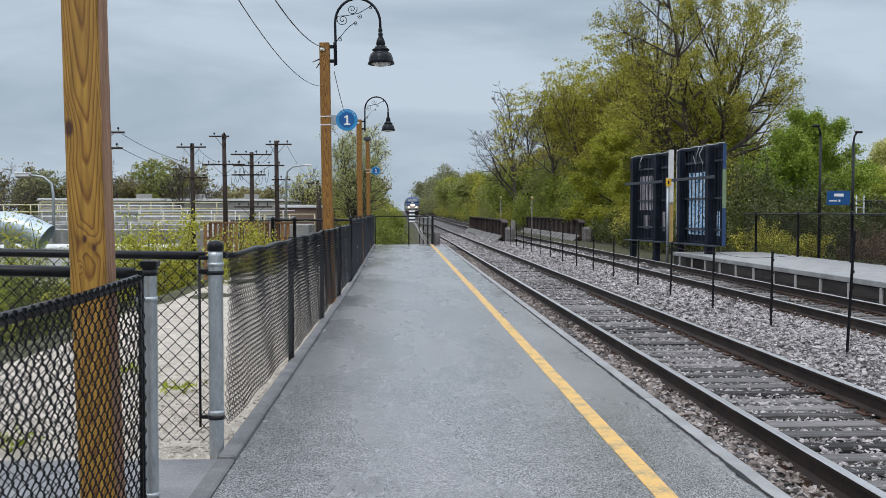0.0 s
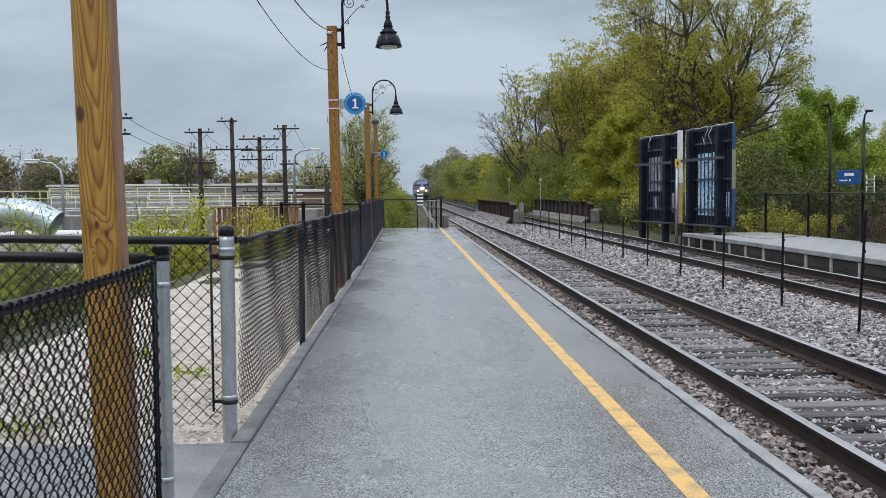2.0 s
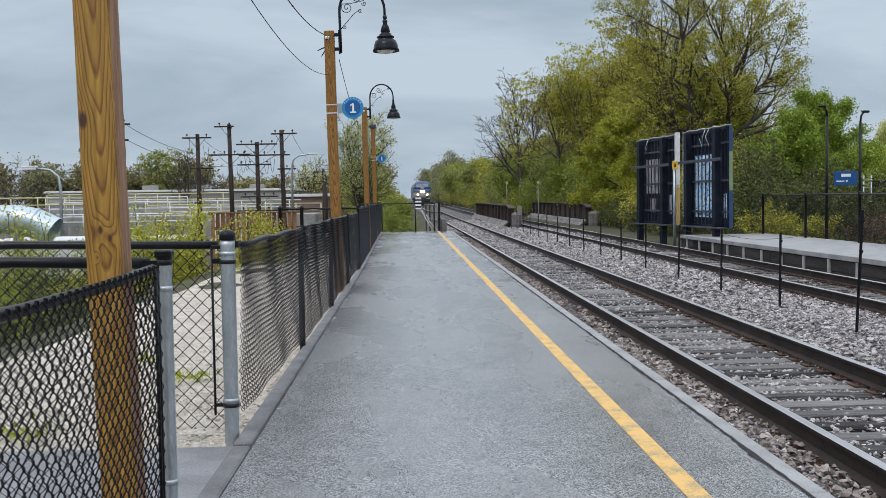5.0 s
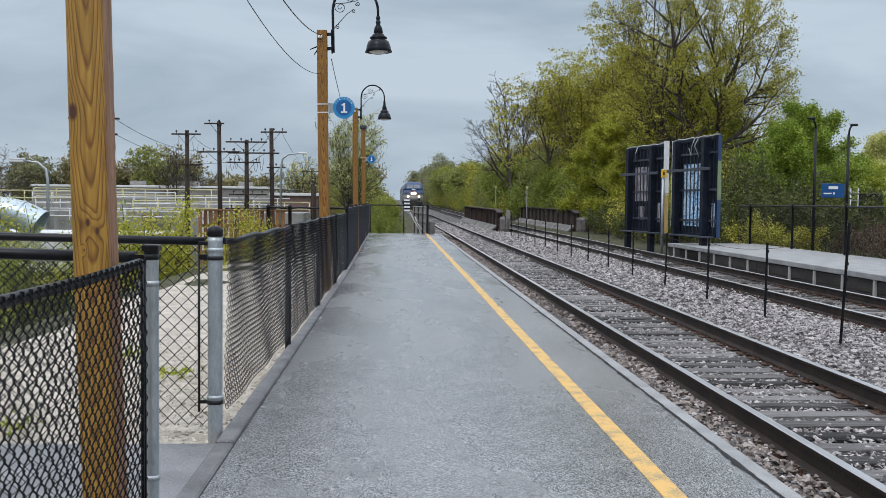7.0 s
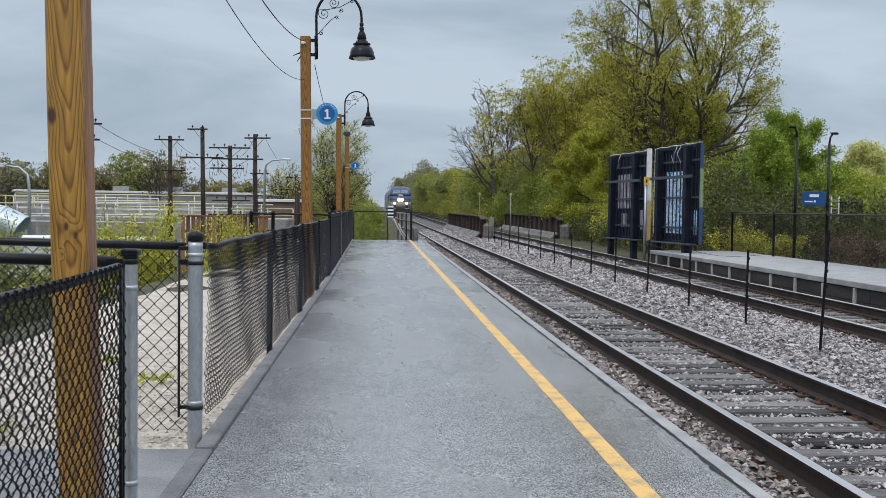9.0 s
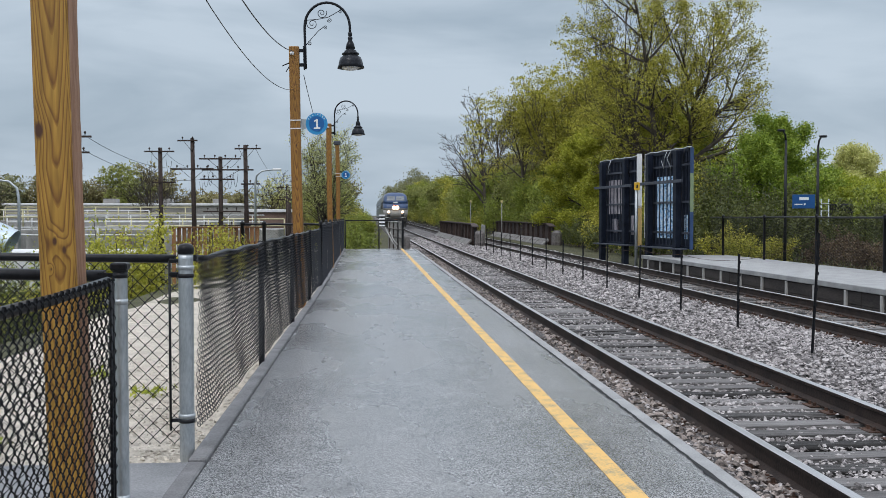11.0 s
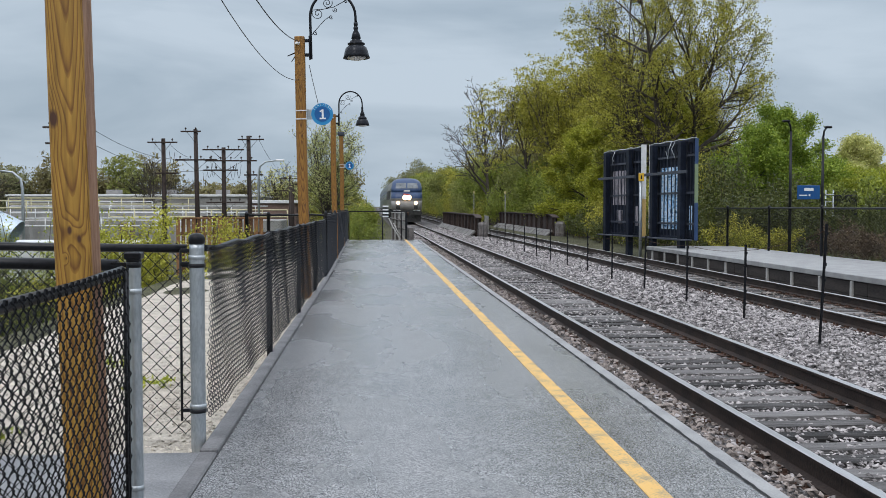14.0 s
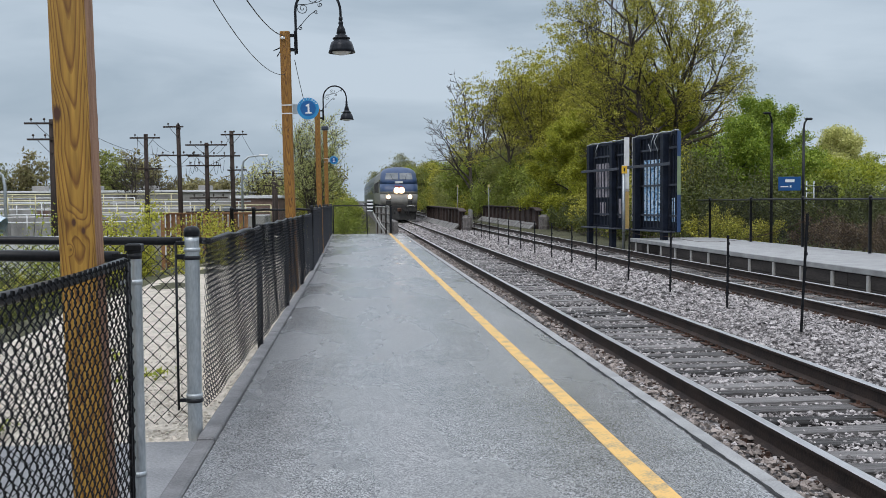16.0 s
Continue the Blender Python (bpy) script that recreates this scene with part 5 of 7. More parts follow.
utility_pole(-7.9, UY + 30, 4.5, [(0.3, -1.0, 1.2, 3), (1.4, -1.0, 1.2, 3)], 0.2)
utility_pole(-6.1, UY + 10, 3.4, [(0.2, 0.0, 1.8, 2)], 0.2)
utility_pole(-14.4, UY - 16, 5.45, [(0.2, -1.2, 1.2, 4), (0.95, -1.1, 1.1, 4)], 0.2)
for a, b, sg in (((-13.4, 48, 5.2), (-11.8, 64, 4.6), 0.5), ((-13.6, 48, 4.6), (-10.6, 64, 3.9), 0.6), ((-13.0, 64, 5.5), (-11.9, 64, 4.7), 0.1), ((-10.9, 64, 4.6), (-9.9, 64, 4.6), 0.12),
                 ((-9.0, 64, 4.6), (-8.2, 64, 5.6), 0.15), ((-13.9, 64, 5.7), (-24, 110, 5.0), 0.8), ((-7.4, 64, 5.8), (-7.9, 94, 4.4), 0.6)):
    cable(a, b, sg, 0.012, "thin overhead power line")
for x, z, dx in ((-13.0, 5.1, 0.35), (-12.6, 3.4, -0.2), (-10.4, 4.4, 0.3), (-10.3, 4.3, -0.4), (-9.2, 4.2, 0.35), (-8.8, 4.3, 0.3), (-10.9, 3.7, 0.2), (-8.4, 3.2, 0.4)):
    cable((x, 63.8, z), (x + dx, 63.8, z - 0.1), 0.9, 0.012, "hanging jumper cable between crossarms")


# ---- industrial yard on the west side ----
def building(x0, x1, y, z1, label, mat, depth=14, bays=9, name="warehouse"):
    z0 = -3.2
    b = thing(name, pose(x0, y, z0), label, "building", "industrial buildings")
    ln, h = x1 - x0, z1 - z0
    bm = bmesh.new()
    box(bm, 0, ln, 0, depth, 0, h)
    part("wall", bm, mat, b)
    bm = bmesh.new()
    box(bm, -0.2, ln + 0.2, -0.25, depth + 0.2, h, h + 0.28, 0.03)
    part("roof_edge", bm, M["white_metal"], b)
    for k in range(bays):
        bm = bmesh.new()
        box(bm, ln * (k + 0.25) / bays, ln * (k + 0.75) / bays, -0.05, 0.02, h - 2.4, h - 1.7)
        w = part("window", bm, M["win_glass"], b)
        bm = bmesh.new()
        box(bm, ln * (k + 0.22) / bays, ln * (k + 0.78) / bays, -0.10, -0.051, h - 2.72, h - 2.6)
        part("sill", bm, M["white_metal"], w)
    for k in range(4 if ln > 10 else 0):
        bm = bmesh.new()
        box(bm, ln * (0.15 + 0.22 * k), ln * (0.15 + 0.22 * k) + 1.6, 2, 4, h + 0.28, h + 0.9, 0.05)
        part("roof_unit", bm, M["wall_pale"], b)


building(-46, -14.5, 128, 2.9, "long low pale industrial building with a white roof edge", M["wall_pale"])
building(-12.0, -7.6, 96, 1.9, "low brown brick outbuilding", M["wall_brown"], 8, 0, "outbuilding")


def yard_railing(x0, x1, y, z, material, label):
    r = thing("yard_railing", pose(x0, y, z), label, "railing", "yard railings")
    ln = x1 - x0
    for zz in (0.55, 1.1):
        bm = bmesh.new()
        rod(bm, (0, 0, zz), (ln, 0, zz), 0.05, sides=6)
        part("rail", bm, material, r)
    for k in range(int(ln / 2) + 1):
        bm = bmesh.new()
        rod(bm, (2 * k, 0, -0.2), (2 * k, 0, 1.1), 0.05, sides=6)
        part("post", bm, material, r)


M["cream"] = surface("cream_paint", (0.58, 0.52, 0.30), (0.72, 0.66, 0.42), 2, 30, 0.6)
yard_railing(-33, -16, 92, 1.25, M["cream"], "cream-painted pipe railing on a tank deck")
yard_railing(-30, -9, 84, 0.5, M["white_metal"], "white pipe railing along the yard deck")
yard_railing(-21, -7, 80, 0.2, M["cream"], "cream-painted pipe railing on a tank deck")
yard_railing(-36, -22, 100, 1.0, M["white_metal"], "white pipe railing along the yard deck")
yard_railing(-40, -24, 76, 0.9, M["cream"], "cream-painted pipe railing on a tank deck")
yard_railing(-26, -12, 74, -0.4, M["white_metal"], "white pipe railing along the yard deck")
R2 = random.Random(31)
for k in range(16):
    x, y = -40 + k * 2.1 + R2.uniform(-0.6, 0.6), R2.uniform(76, 104)
    w, h = R2.uniform(0.5, 2.4), R2.uniform(1.6, 4.4)
    bm = bmesh.new()
    box(bm, x, x + w, y, y + 1.2, -3.0, -3.0 + h, 0.04)
    tagged(part("plant_cabinet", bm, M[R2.choice(("wall_pale", "old_concrete", "cream", "wall_brown", "white_metal"))]), "plain equipment cabinet in the industrial yard", "cabinet", "yard cabinets")
for x0, x1, y, z in ((-34, -15, 94, 1.15), (-31, -8, 86, 0.4)):
    bm = bmesh.new()
    box(bm, x0, x1, y - 0.5, y + 7, -3.0, z, 0.05)
    tagged(part("tank_deck", bm, M["old_concrete"]), "pale concrete deck of an open tank in the yard", "deck", "yard decks")


def van(x, y, z, ln):
    v = thing("parked_trailer", pose(x, y, z), "white box trailer parked in the yard", "trailer")
    bm = bmesh.new()
    box(bm, 0, ln, 0, 2.4, 0.9, 2.3, 0.06)
    part("body", bm, M["white_metal"], v)
    bm = bmesh.new()
    box(bm, 0.2, ln - 0.2, 0.2, 2.2, 0.6, 0.9)
    part("chassis", bm, M["loco_dark"], v)
    for k in (0.15, 0.8):
        bm = bmesh.new()
        rod(bm, (ln * k, 0.0, 0.45), (ln * k, 0.3, 0.45), 0.45, sides=16)
        part("wheel", bm, M["loco_dark"], v)


van(-14.2, 34.0, -2.0, 6.2)
t = thing("metal_duct", pose(-10.8, 31.6, 0.97, 0, 0, 0), "shiny silver sheet-metal duct with an open flared end", "duct")
bm = bmesh.new()
pipe(bm, [(-4.5, 0, 0.03), (-1.75, 0, 0.03), (-1.72, 0, 0.03), (-1.4, 0, 0.0), (-1.1, 0, -0.07), (-0.82, 0, -0.19), (-0.52, 0, -0.38)], [0.47, 0.47, 0.485, 0.47, 0.47, 0.475, 0.50], 28)
for f_ in [f_ for f_ in bm.faces if len(f_.verts) > 4]:
    bm.faces.remove(f_)
part("shell", bm, M["silver_skin"], t)
# solid dark plug inside the open end stands for the shade in there
bm = bmesh.new()
pipe(bm, [(-1.0, 0, -0.12), (-0.95, 0, -0.14)], [0.45, 0.45], 28)
part("dark_mouth", bm, M["dark"], t)
for pts in ([(-1.12, 0, -0.065), (-1.06, 0, -0.09)], [(-0.56, 0, -0.355), (-0.50, 0, -0.39)], [(-3.0, 0, 0.03), (-2.94, 0, 0.03)]):
    bm = bmesh.new()
    pipe(bm, pts, 0.497 if pts[0][0] < -0.9 else 0.515, 28)
    for f_ in [f_ for f_ in bm.faces if len(f_.verts) > 4]:
        bm.faces.remove(f_)
    part("seam_band", bm, M["silver_skin"], t)
for k in (-4.0, -2.5, -1.6):
    bm = bmesh.new()
    box(bm, k - 0.06, k + 0.06, -0.3, 0.3, -3.6, -0.3)
    part("support", bm, M["galv"], t)

# wooden slat fence
wf = thing("wooden_fence", pose(-6.15, 31.0, -0.9), "brown stained wooden slat fence", "fence")
shared = None
for k in range(17):
    if shared is None:
        bm = bmesh.new()
        box(bm, -0.058, 0.058, -0.012, 0.012, 0, 2.0, 0.004)
        shared = mesh_of("slat", bm, M["fence_wood"])
    o = new("slat", shared)
    o.parent, o.location = wf, (0.16 * k, 0, 0)
for z in (0.5, 1.5):
    bm = bmesh.new()
    box(bm, 0, 2.7, 0.014, 0.06, z, z + 0.09)
    part("rail", bm, M["fence_wood"], wf)
bm = bmesh.new()
box(bm, -0.05, 2.75, -0.05, 0.09, 2.0, 2.05, 0.006)
part("cap_rail", bm, M["fence_wood"], wf)
f = chain_fence(pose(-3.6, 27.5, 0, 0, 0, 0), 2.4, 1.28, [0.0, 0.6], "black chain-link return fence behind the platform", 0.1, sides=3, rail=0.03, post_r=0.05)


# ---- trees and shrubs ----
def branch_set(rng, height, spread, levels, stems, droop, first, upright):
    """Limbs as tapered segments (a, b, ra, rb) and the twigs' ends and ways."""
    segs, tips = [], []

    def grow(p, d, ln, r, lv):
        n = 3 if lv < 2 else 2
        for k in range(n):
            d2 = (d + Vector((rng.gauss(0, 0.16), rng.gauss(0, 0.16), rng.gauss(0.04, 0.10) - droop * (lv > 1)))).normalized()
            q = p + d2 * ln / n
            r2 = r * (0.82 if k < n - 1 else 0.66)
            segs.append((p, q, r, r2))
            if lv >= levels - 1:
                tips.append((p.lerp(q, 0.5), d2))
                tips.append((q, d2))
            p, d, r = q, d2, r2
            if lv < levels and (k > 0 or lv > 0):
                for _ in range(rng.choice((1, 2, 2)) if lv < levels - 1 else 2):
                    an, out = rng.uniform(0, 2 * math.pi), rng.uniform(0.45, 1.05) * (0.6 if upright else 1.0)
                    u = d.orthogonal().normalized()
                    v = d.cross(u)
                    side = u * math.cos(an) + v * math.sin(an)
                    side = Vector((side.x * spread, side.y * spread, side.z))
                    grow(p, (d * (1.0 if upright else 0.75) + side * out).normalized(), ln * rng.uniform(0.5, 0.72), r * rng.uniform(0.45, 0.62), lv + 1)
        if lv < levels:
            for _ in range(2):
                u = Vector((rng.gauss(0, 1), rng.gauss(0, 1), rng.gauss(0.2, 0.5))).normalized()
                grow(p, (d + u * 0.6).normalized(), ln * rng.uniform(0.55, 0.75), r * 0.8, lv + 1)

    for s in range(stems):
        an = 2 * math.pi * s / stems + rng.uniform(-0.4, 0.4)
        lean = 0.0 if stems == 1 else rng.uniform(0.15, 0.45)
        grow(Vector((0.12 * math.cos(an), 0.12 * math.sin(an), 0)) if stems > 1 else Vector((0, 0, 0)), Vector((lean * math.cos(an), lean * math.sin(an), 1)).normalized(), height * first, height * 0.026 / (1 if stems == 1 else 1.9), 0)
    return segs, tips


def leaf_cloud(rng, pts, per, size, jitter, spray=False):
    """Small pointed leaf blades scattered round points."""
    n = len(pts) * per
    c = np.repeat(np.array(pts), per, axis=0)
    if spray:   # leaves strung along near-level sprays, with gaps between
        an = rng.uniform(0, 2 * np.pi, len(pts))
        u = np.repeat(np.stack([np.cos(an), np.sin(an), rng.uniform(-0.25, 0.2, len(pts))], 1), per, axis=0)
        c = c + u * rng.normal(0, 1.5 * jitter, (n, 1)) + rng.normal(0, 0.5 * jitter, (n, 3)) * np.array([1, 1, 0.7])
    else:
        c = c + rng.normal(0, jitter, (n, 3))
    d = rng.normal(0, 1, (n, 3))
    d /= np.linalg.norm(d, axis=1)[:, None]
    e = np.cross(d, rng.normal(0, 1, (n, 3)))
    e /= np.linalg.norm(e, axis=1)[:, None]
    s = size * rng.uniform(0.5, 1.3, (n, 1))
    blade = np.stack([c - d * s * 0.5 - e * s * 0.36, c - d * s * 0.4 + e * s * 0.40, c + d * s * 0.75], 1)
    return blade.reshape(-1, 3), np.arange(n * 3).reshape(-1, 3)


def tree(x, y, height, spread, seed, leaf, label, name="tree", levels=4, stems=1, droop=0.0, per=5, clumps=700, twigs=0, leaf_size=0.14, jitter=0.22, first=0.34, upright=False, width=None, bark="bark", z=None, group="trees beside the line"):
    rng, nrg = random.Random(seed), np.random.default_rng(seed)
    segs, tips = branch_set(rng, height, spread, levels, stems, droop, first, upright)
    thin = 0.012 if y < 60 else 0.015
    top = sorted(t[0].z for t in tips)[int(0.985 * len(tips))]
    wid = sorted(math.hypot(t[0].x, t[0].y) for t in tips)[int(0.92 * len(tips))]
    sz = height / top
    sx = (width / wid) if width else sz
    t = thing(name, pose(x, y, ground_z(x, y) - 0.1 if z is None else z, 0, 0, rng.uniform(0, 360)), label, "tree" if name == "tree" else "shrub", group)
    segs = sorted(segs, key=lambda q: -q[2])[:1500 + twigs if twigs else (2000 if per < 3 else 1300 if y < 62 else 450)]
    verts, faces = [], []
    for a, b, ra, rb in segs:
        a, b = Vector((a.x * sx, a.y * sx, a.z * sz)), Vector((b.x * sx, b.y * sx, b.z * sz))
        w = b - a
        u = w.orthogonal().normalized()
        v = w.normalized().cross(u)
        sd = 6 if ra > 0.06 else 3
        o = len(verts)
        for p, r in ((a, max(ra, thin)), (b, max(rb, thin * 0.8))):
            for k in range(sd):
                an = 2 * math.pi * k / sd
                verts.append(p + (u * math.cos(an) + v * math.sin(an)) * r)
        for k in range(sd):
            faces.append((o + k, o + (k + 1) % sd, o + sd + (k + 1) % sd, o + sd + k))
    tr = new("trunk", raw_mesh("trunk", verts, faces, M[bark]))
    tr.parent = t
    if per:
        rng.shuffle(tips)
        pts = [(p.x * sx, p.y * sx, p.z * sz) for p, _ in tips[:clumps]]
        v, f = leaf_cloud(nrg, pts, per, leaf_size, jitter, True)
        if droop:
            v[:, 2] -= np.repeat(np.abs(nrg.normal(0, droop * 1.5, len(v) // 3)), 3)
        cr = new("crown", raw_mesh("crown", v, f, M[leaf]))
        cr.parent = t
    return t


def shrub(x, y, z, w, h, seed, leaf, label, n=900, leaf_size=0.07, group="shrubs", depth=None):
    """A shrub: thin stems fanning out, many leaves in uneven clumps."""
    rng, nrg = random.Random(seed), np.random.default_rng(seed)
    s = thing("shrub", pose(x, y, z), label, "shrub", group)
    verts, faces, pts = [], [], []
    depth = depth or w
    for k in range(max(8, int(w * 9))):
        a = Vector((rng.uniform(-0.35, 0.35) * w, rng.uniform(-0.35, 0.35) * depth, 0))
        e = Vector((a.x * 1.35 + rng.gauss(0, 0.12) * w, a.y * 1.35 + rng.gauss(0, 0.12) * depth, h * rng.uniform(0.5, 1.05) * (1 - 0.35 * (abs(a.x) / (0.35 * w)) ** 2)))
        m_ = a.lerp(e, 0.5) + Vector((rng.gauss(0, 0.06), rng.gauss(0, 0.06), 0))
        for p, q, r in ((a, m_, 0.012), (m_, e, 0.008)):
            o = len(verts)
            u = (q - p).orthogonal().normalized()
            v = (q - p).normalized().cross(u)
            for c in (p, q):
                verts += [c + (u * math.cos(2.1 * i) + v * math.sin(2.1 * i)) * r for i in range(3)]
            faces += [(o + i, o + (i + 1) % 3, o + 3 + (i + 1) % 3, o + 3 + i) for i in range(3)]
        for f in (0.35, 0.5, 0.65, 0.8, 0.92, 1.0):
            pts.append(tuple(a.lerp(e, f) + Vector((rng.gauss(0, 0.05), rng.gauss(0, 0.05), 0))))
    st = new("brushwood", raw_mesh("brushwood", verts, faces, M["bark"]))
    st.parent = s
    tagged(st, kind="stuff")
    v, f = leaf_cloud(nrg, pts, max(2, n // len(pts)), leaf_size, 0.09 * max(1, h * 0.7))
    fo = new("foliage", raw_mesh("foliage", v, f, M[leaf]))
    fo.parent = s
    return s


def boughs(rng, segs, nodes, p, d, ln, r, lv, top, curl, flat, wild):
    """One bough: bends by curl as it goes, sends out side boughs, and notes where leaves may sit."""
    n = max(3, int(ln / (0.6 if lv < top else 0.3)))
    for k in range(n):
        f = (k + 1) / n
        d = (d + Vector((rng.gauss(0, wild), rng.gauss(0, wild), rng.gauss(0, wild * 0.7) + curl * (0.5 + f)))).normalized()
        q = p + d * (ln / n)
        ra, rb = r * (1 - 0.8 * k / n), r * (1 - 0.8 * f)
        segs.append((p, q, ra, rb))
        if lv >= top - 1:
            nodes.append((q, d))
            nodes.append((p.lerp(q, 0.5), d))
        if lv < top and f > 0.22:
            for _ in range(rng.choice((1, 2, 2)) if lv < top - 1 else 2):
                u = d.orthogonal().normalized()
                v = d.cross(u)
                an = rng.uniform(0, 2 * math.pi)
                side = u * math.cos(an) + v * math.sin(an)
                side = Vector((side.x, side.y, side.z * (1 - flat))).normalized()
                boughs(rng, segs, nodes, q, (d * rng.uniform(0.6, 1.0) + side * rng.uniform(0.5, 1.0)).normalized(), ln * (1.05 - 0.7 * f) * rng.uniform(0.34, 0.6), max(rb * 0.62, 0.01), lv + 1, top, curl, flat, wild)
        p = q


def limb_tree(x, y, seed, leaf, label, height, trunk_r, lean, limbs, top=2, curl=0.03, flat=0.0, wild=0.10, per=8, leaf_size=0.095, jitter=0.09, thin=0.012, sag=0.0, name="tree", group="trees beside the line"):
    """A tree with a bending trunk and chosen limbs (height up the trunk, bearing, rise, length); the rest branches by chance."""
    rng, nrg = random.Random(seed), np.random.default_rng(seed)
    t = thing(name, pose(x, y, ground_z(x, y) - 0.1), label, "tree", group)
    line, p = [Vector((0, 0, 0))], Vector((0, 0, 0))
    n = 12
    for k in range(n):
        f = (k + 1) / n
        p = p + Vector((lean * f * height / n + rng.gauss(0, 0.05), rng.gauss(0, 0.05), height / n))
        line.append(p)
    segs, nodes = [], []
    for k in range(n):
        segs.append((line[k], line[k + 1], trunk_r * (1 - 0.72 * k / n), trunk_r * (1 - 0.72 * (k + 1) / n)))
    for up, bearing, rise_, ln in limbs:
        k = min(n, max(0, int(round(up * n))))
        a, e = radians(bearing), radians(rise_)
        boughs(rng, segs, nodes, line[k], Vector((math.cos(a) * math.cos(e), math.sin(a) * math.cos(e), math.sin(e))), ln, trunk_r * (0.62 - 0.34 * up), 0, top, curl, flat, wild)
    verts, faces = [], []
    for a, b, ra, rb in segs:
        w = b - a
        u = w.orthogonal().normalized()
        v = w.normalized().cross(u)
        sd = 7 if ra > 0.07 else 3
        o = len(verts)
        for c, r in ((a, max(ra, thin)), (b, max(rb, thin * 0.75))):
            verts += [c + (u * math.cos(2 * math.pi * i / sd) + v * math.sin(2 * math.pi * i / sd)) * r for i in range(sd)]
        faces += [(o + i, o + (i + 1) % sd, o + sd + (i + 1) % sd, o + sd + i) for i in range(sd)]
    tr = new("trunk", raw_mesh("trunk", verts, faces, M["bark"]))
    tr.parent = t
    if per:
        v, f = leaf_cloud(nrg, [tuple(q) for q, _ in nodes], per, leaf_size, jitter)
        if sag:
            v[:, 2] -= np.repeat(np.abs(nrg.normal(0, sag, len(v) // 3)), 3)
        cr = new("crown", raw_mesh("crown", v, f, M[leaf]))
        cr.parent = t
    return t


def ring_of_limbs(seed, count, up0, up1, rise0, rise1, len0, len1):
    """Limbs spread evenly round a trunk, from the lowest to the highest."""
    rng = random.Random(seed)
    out = []
    for k in range(count):
        f = k / max(1, count - 1)
        out.append((up0 + (up1 - up0) * f, 137.5 * k + rng.uniform(-20, 20), rise0 + (rise1 - rise0) * f + rng.uniform(-8, 8), (len0 + (len1 - len0) * f) * (0.85 + 0.3 * math.sin(math.pi * f)) * rng.uniform(0.8, 1.15)))
    return out


# the large tree behind the billboards: three trunks close together, and its neighbours
limb_tree(15.9, 53.0, 11, "leaf_olive", "large tree in thin yellow-green leaf, its dark trunk bending aside", 15.4, 0.19, -0.27,
          [(0.34, 10, 30, 3.4), (0.36, 185, 18, 4.2), (0.42, 150, 30, 3.6), (0.46, 200, 20, 4.0), (0.5, 20, 40, 3.8), (0.53, 250, 25, 3.2), (0.56, 185, 22, 4.2), (0.6, 60, 40, 3.2), (0.63, 350, 45, 3.4), (0.66, 165, 20, 4.4), (0.7, 280, 35, 3.0), (0.73, 195, 26, 4.4), (0.77, 30, 50, 3.2), (0.8, 175, 30, 4.2), (0.84, 110, 45, 2.8), (0.88, 340, 52, 3.0), (0.92, 170, 45, 3.2), (1.0, 60, 75, 2.4), (1.0, 190, 60, 2.6)],
          per=5, curl=0.035, leaf_size=0.085, jitter=0.15)
limb_tree(17.6, 54.0, 12, "leaf_olive", "large spreading tree with many rising dark limbs in yellow-green leaf", 8.2, 0.34, 0.05,
          [(0.45, 0, 22, 5.0), (0.5, 180, 20, 4.2), (0.55, 160, 40, 5.0), (0.6, 20, 40, 5.6), (0.62, 330, 20, 4.6), (0.65, 250, 40, 4.4), (0.7, 75, 50, 5.0), (0.75, 190, 35, 4.4), (0.78, -10, 46, 6.0), (0.82, 30, 30, 5.0), (0.85, 130, 62, 6.2), (0.9, 300, 55, 4.6), (0.92, 60, 66, 6.0), (1.0, 10, 60, 6.2), (1.0, 100, 80, 6.6), (1.0, 200, 70, 5.6), (1.0, 340, 45, 5.4)],
          per=5, curl=0.03, leaf_size=0.085, jitter=0.15)
tree(16.6, 55.0, 14.4, 1.0, 11, "leaf_olive", "tall tree in yellow-green spring leaf among the larger trunks", levels=5, per=14, clumps=700, twigs=1800, leaf_size=0.08, jitter=0.13, width=4.6, first=0.3)
limb_tree(14.3, 63.5, 13, "leaf_drape", "low tree with layered drooping yellow-green branches", 6.2, 0.15, 0.0, ring_of_limbs(13, 30, 0.08, 1.0, 18, 62, 3.4, 1.7), curl=-0.03, flat=0.75, per=12, leaf_size=0.10, jitter=0.17, sag=0.12)
limb_tree(14.0, 58.5, 14, "leaf_drape", "low tree with layered drooping yellow-green branches", 4.4, 0.12, 0.0, ring_of_limbs(14, 22, 0.08, 1.0, 15, 60, 2.3, 1.3), curl=-0.03, flat=0.75, per=12, leaf_size=0.09, jitter=0.16, sag=0.12)
limb_tree(16.9, 59.0, 27, "leaf_drape", "tree with layered drooping yellow-green branches behind the billboards", 7.2, 0.18, 0.0, ring_of_limbs(15, 28, 0.25, 1.0, 18, 62, 3.9, 2.0), curl=-0.03, flat=0.75, per=11, leaf_size=0.10, jitter=0.18, sag=0.12)
tree(13.4, 76, 14.0, 1.0, 15, "leaf_olive", "tall dark-twigged tree in brown-green bud", levels=5, per=26, clumps=1500, leaf_size=0.12, jitter=0.24, twigs=200, width=5.0)
tree(15.2, 80, 13.4, 1.0, 33, "leaf_olive", "tall tree in olive bud behind the nearer crowns", levels=5, per=24, clumps=1400, leaf_size=0.12, jitter=0.24, width=5.2)
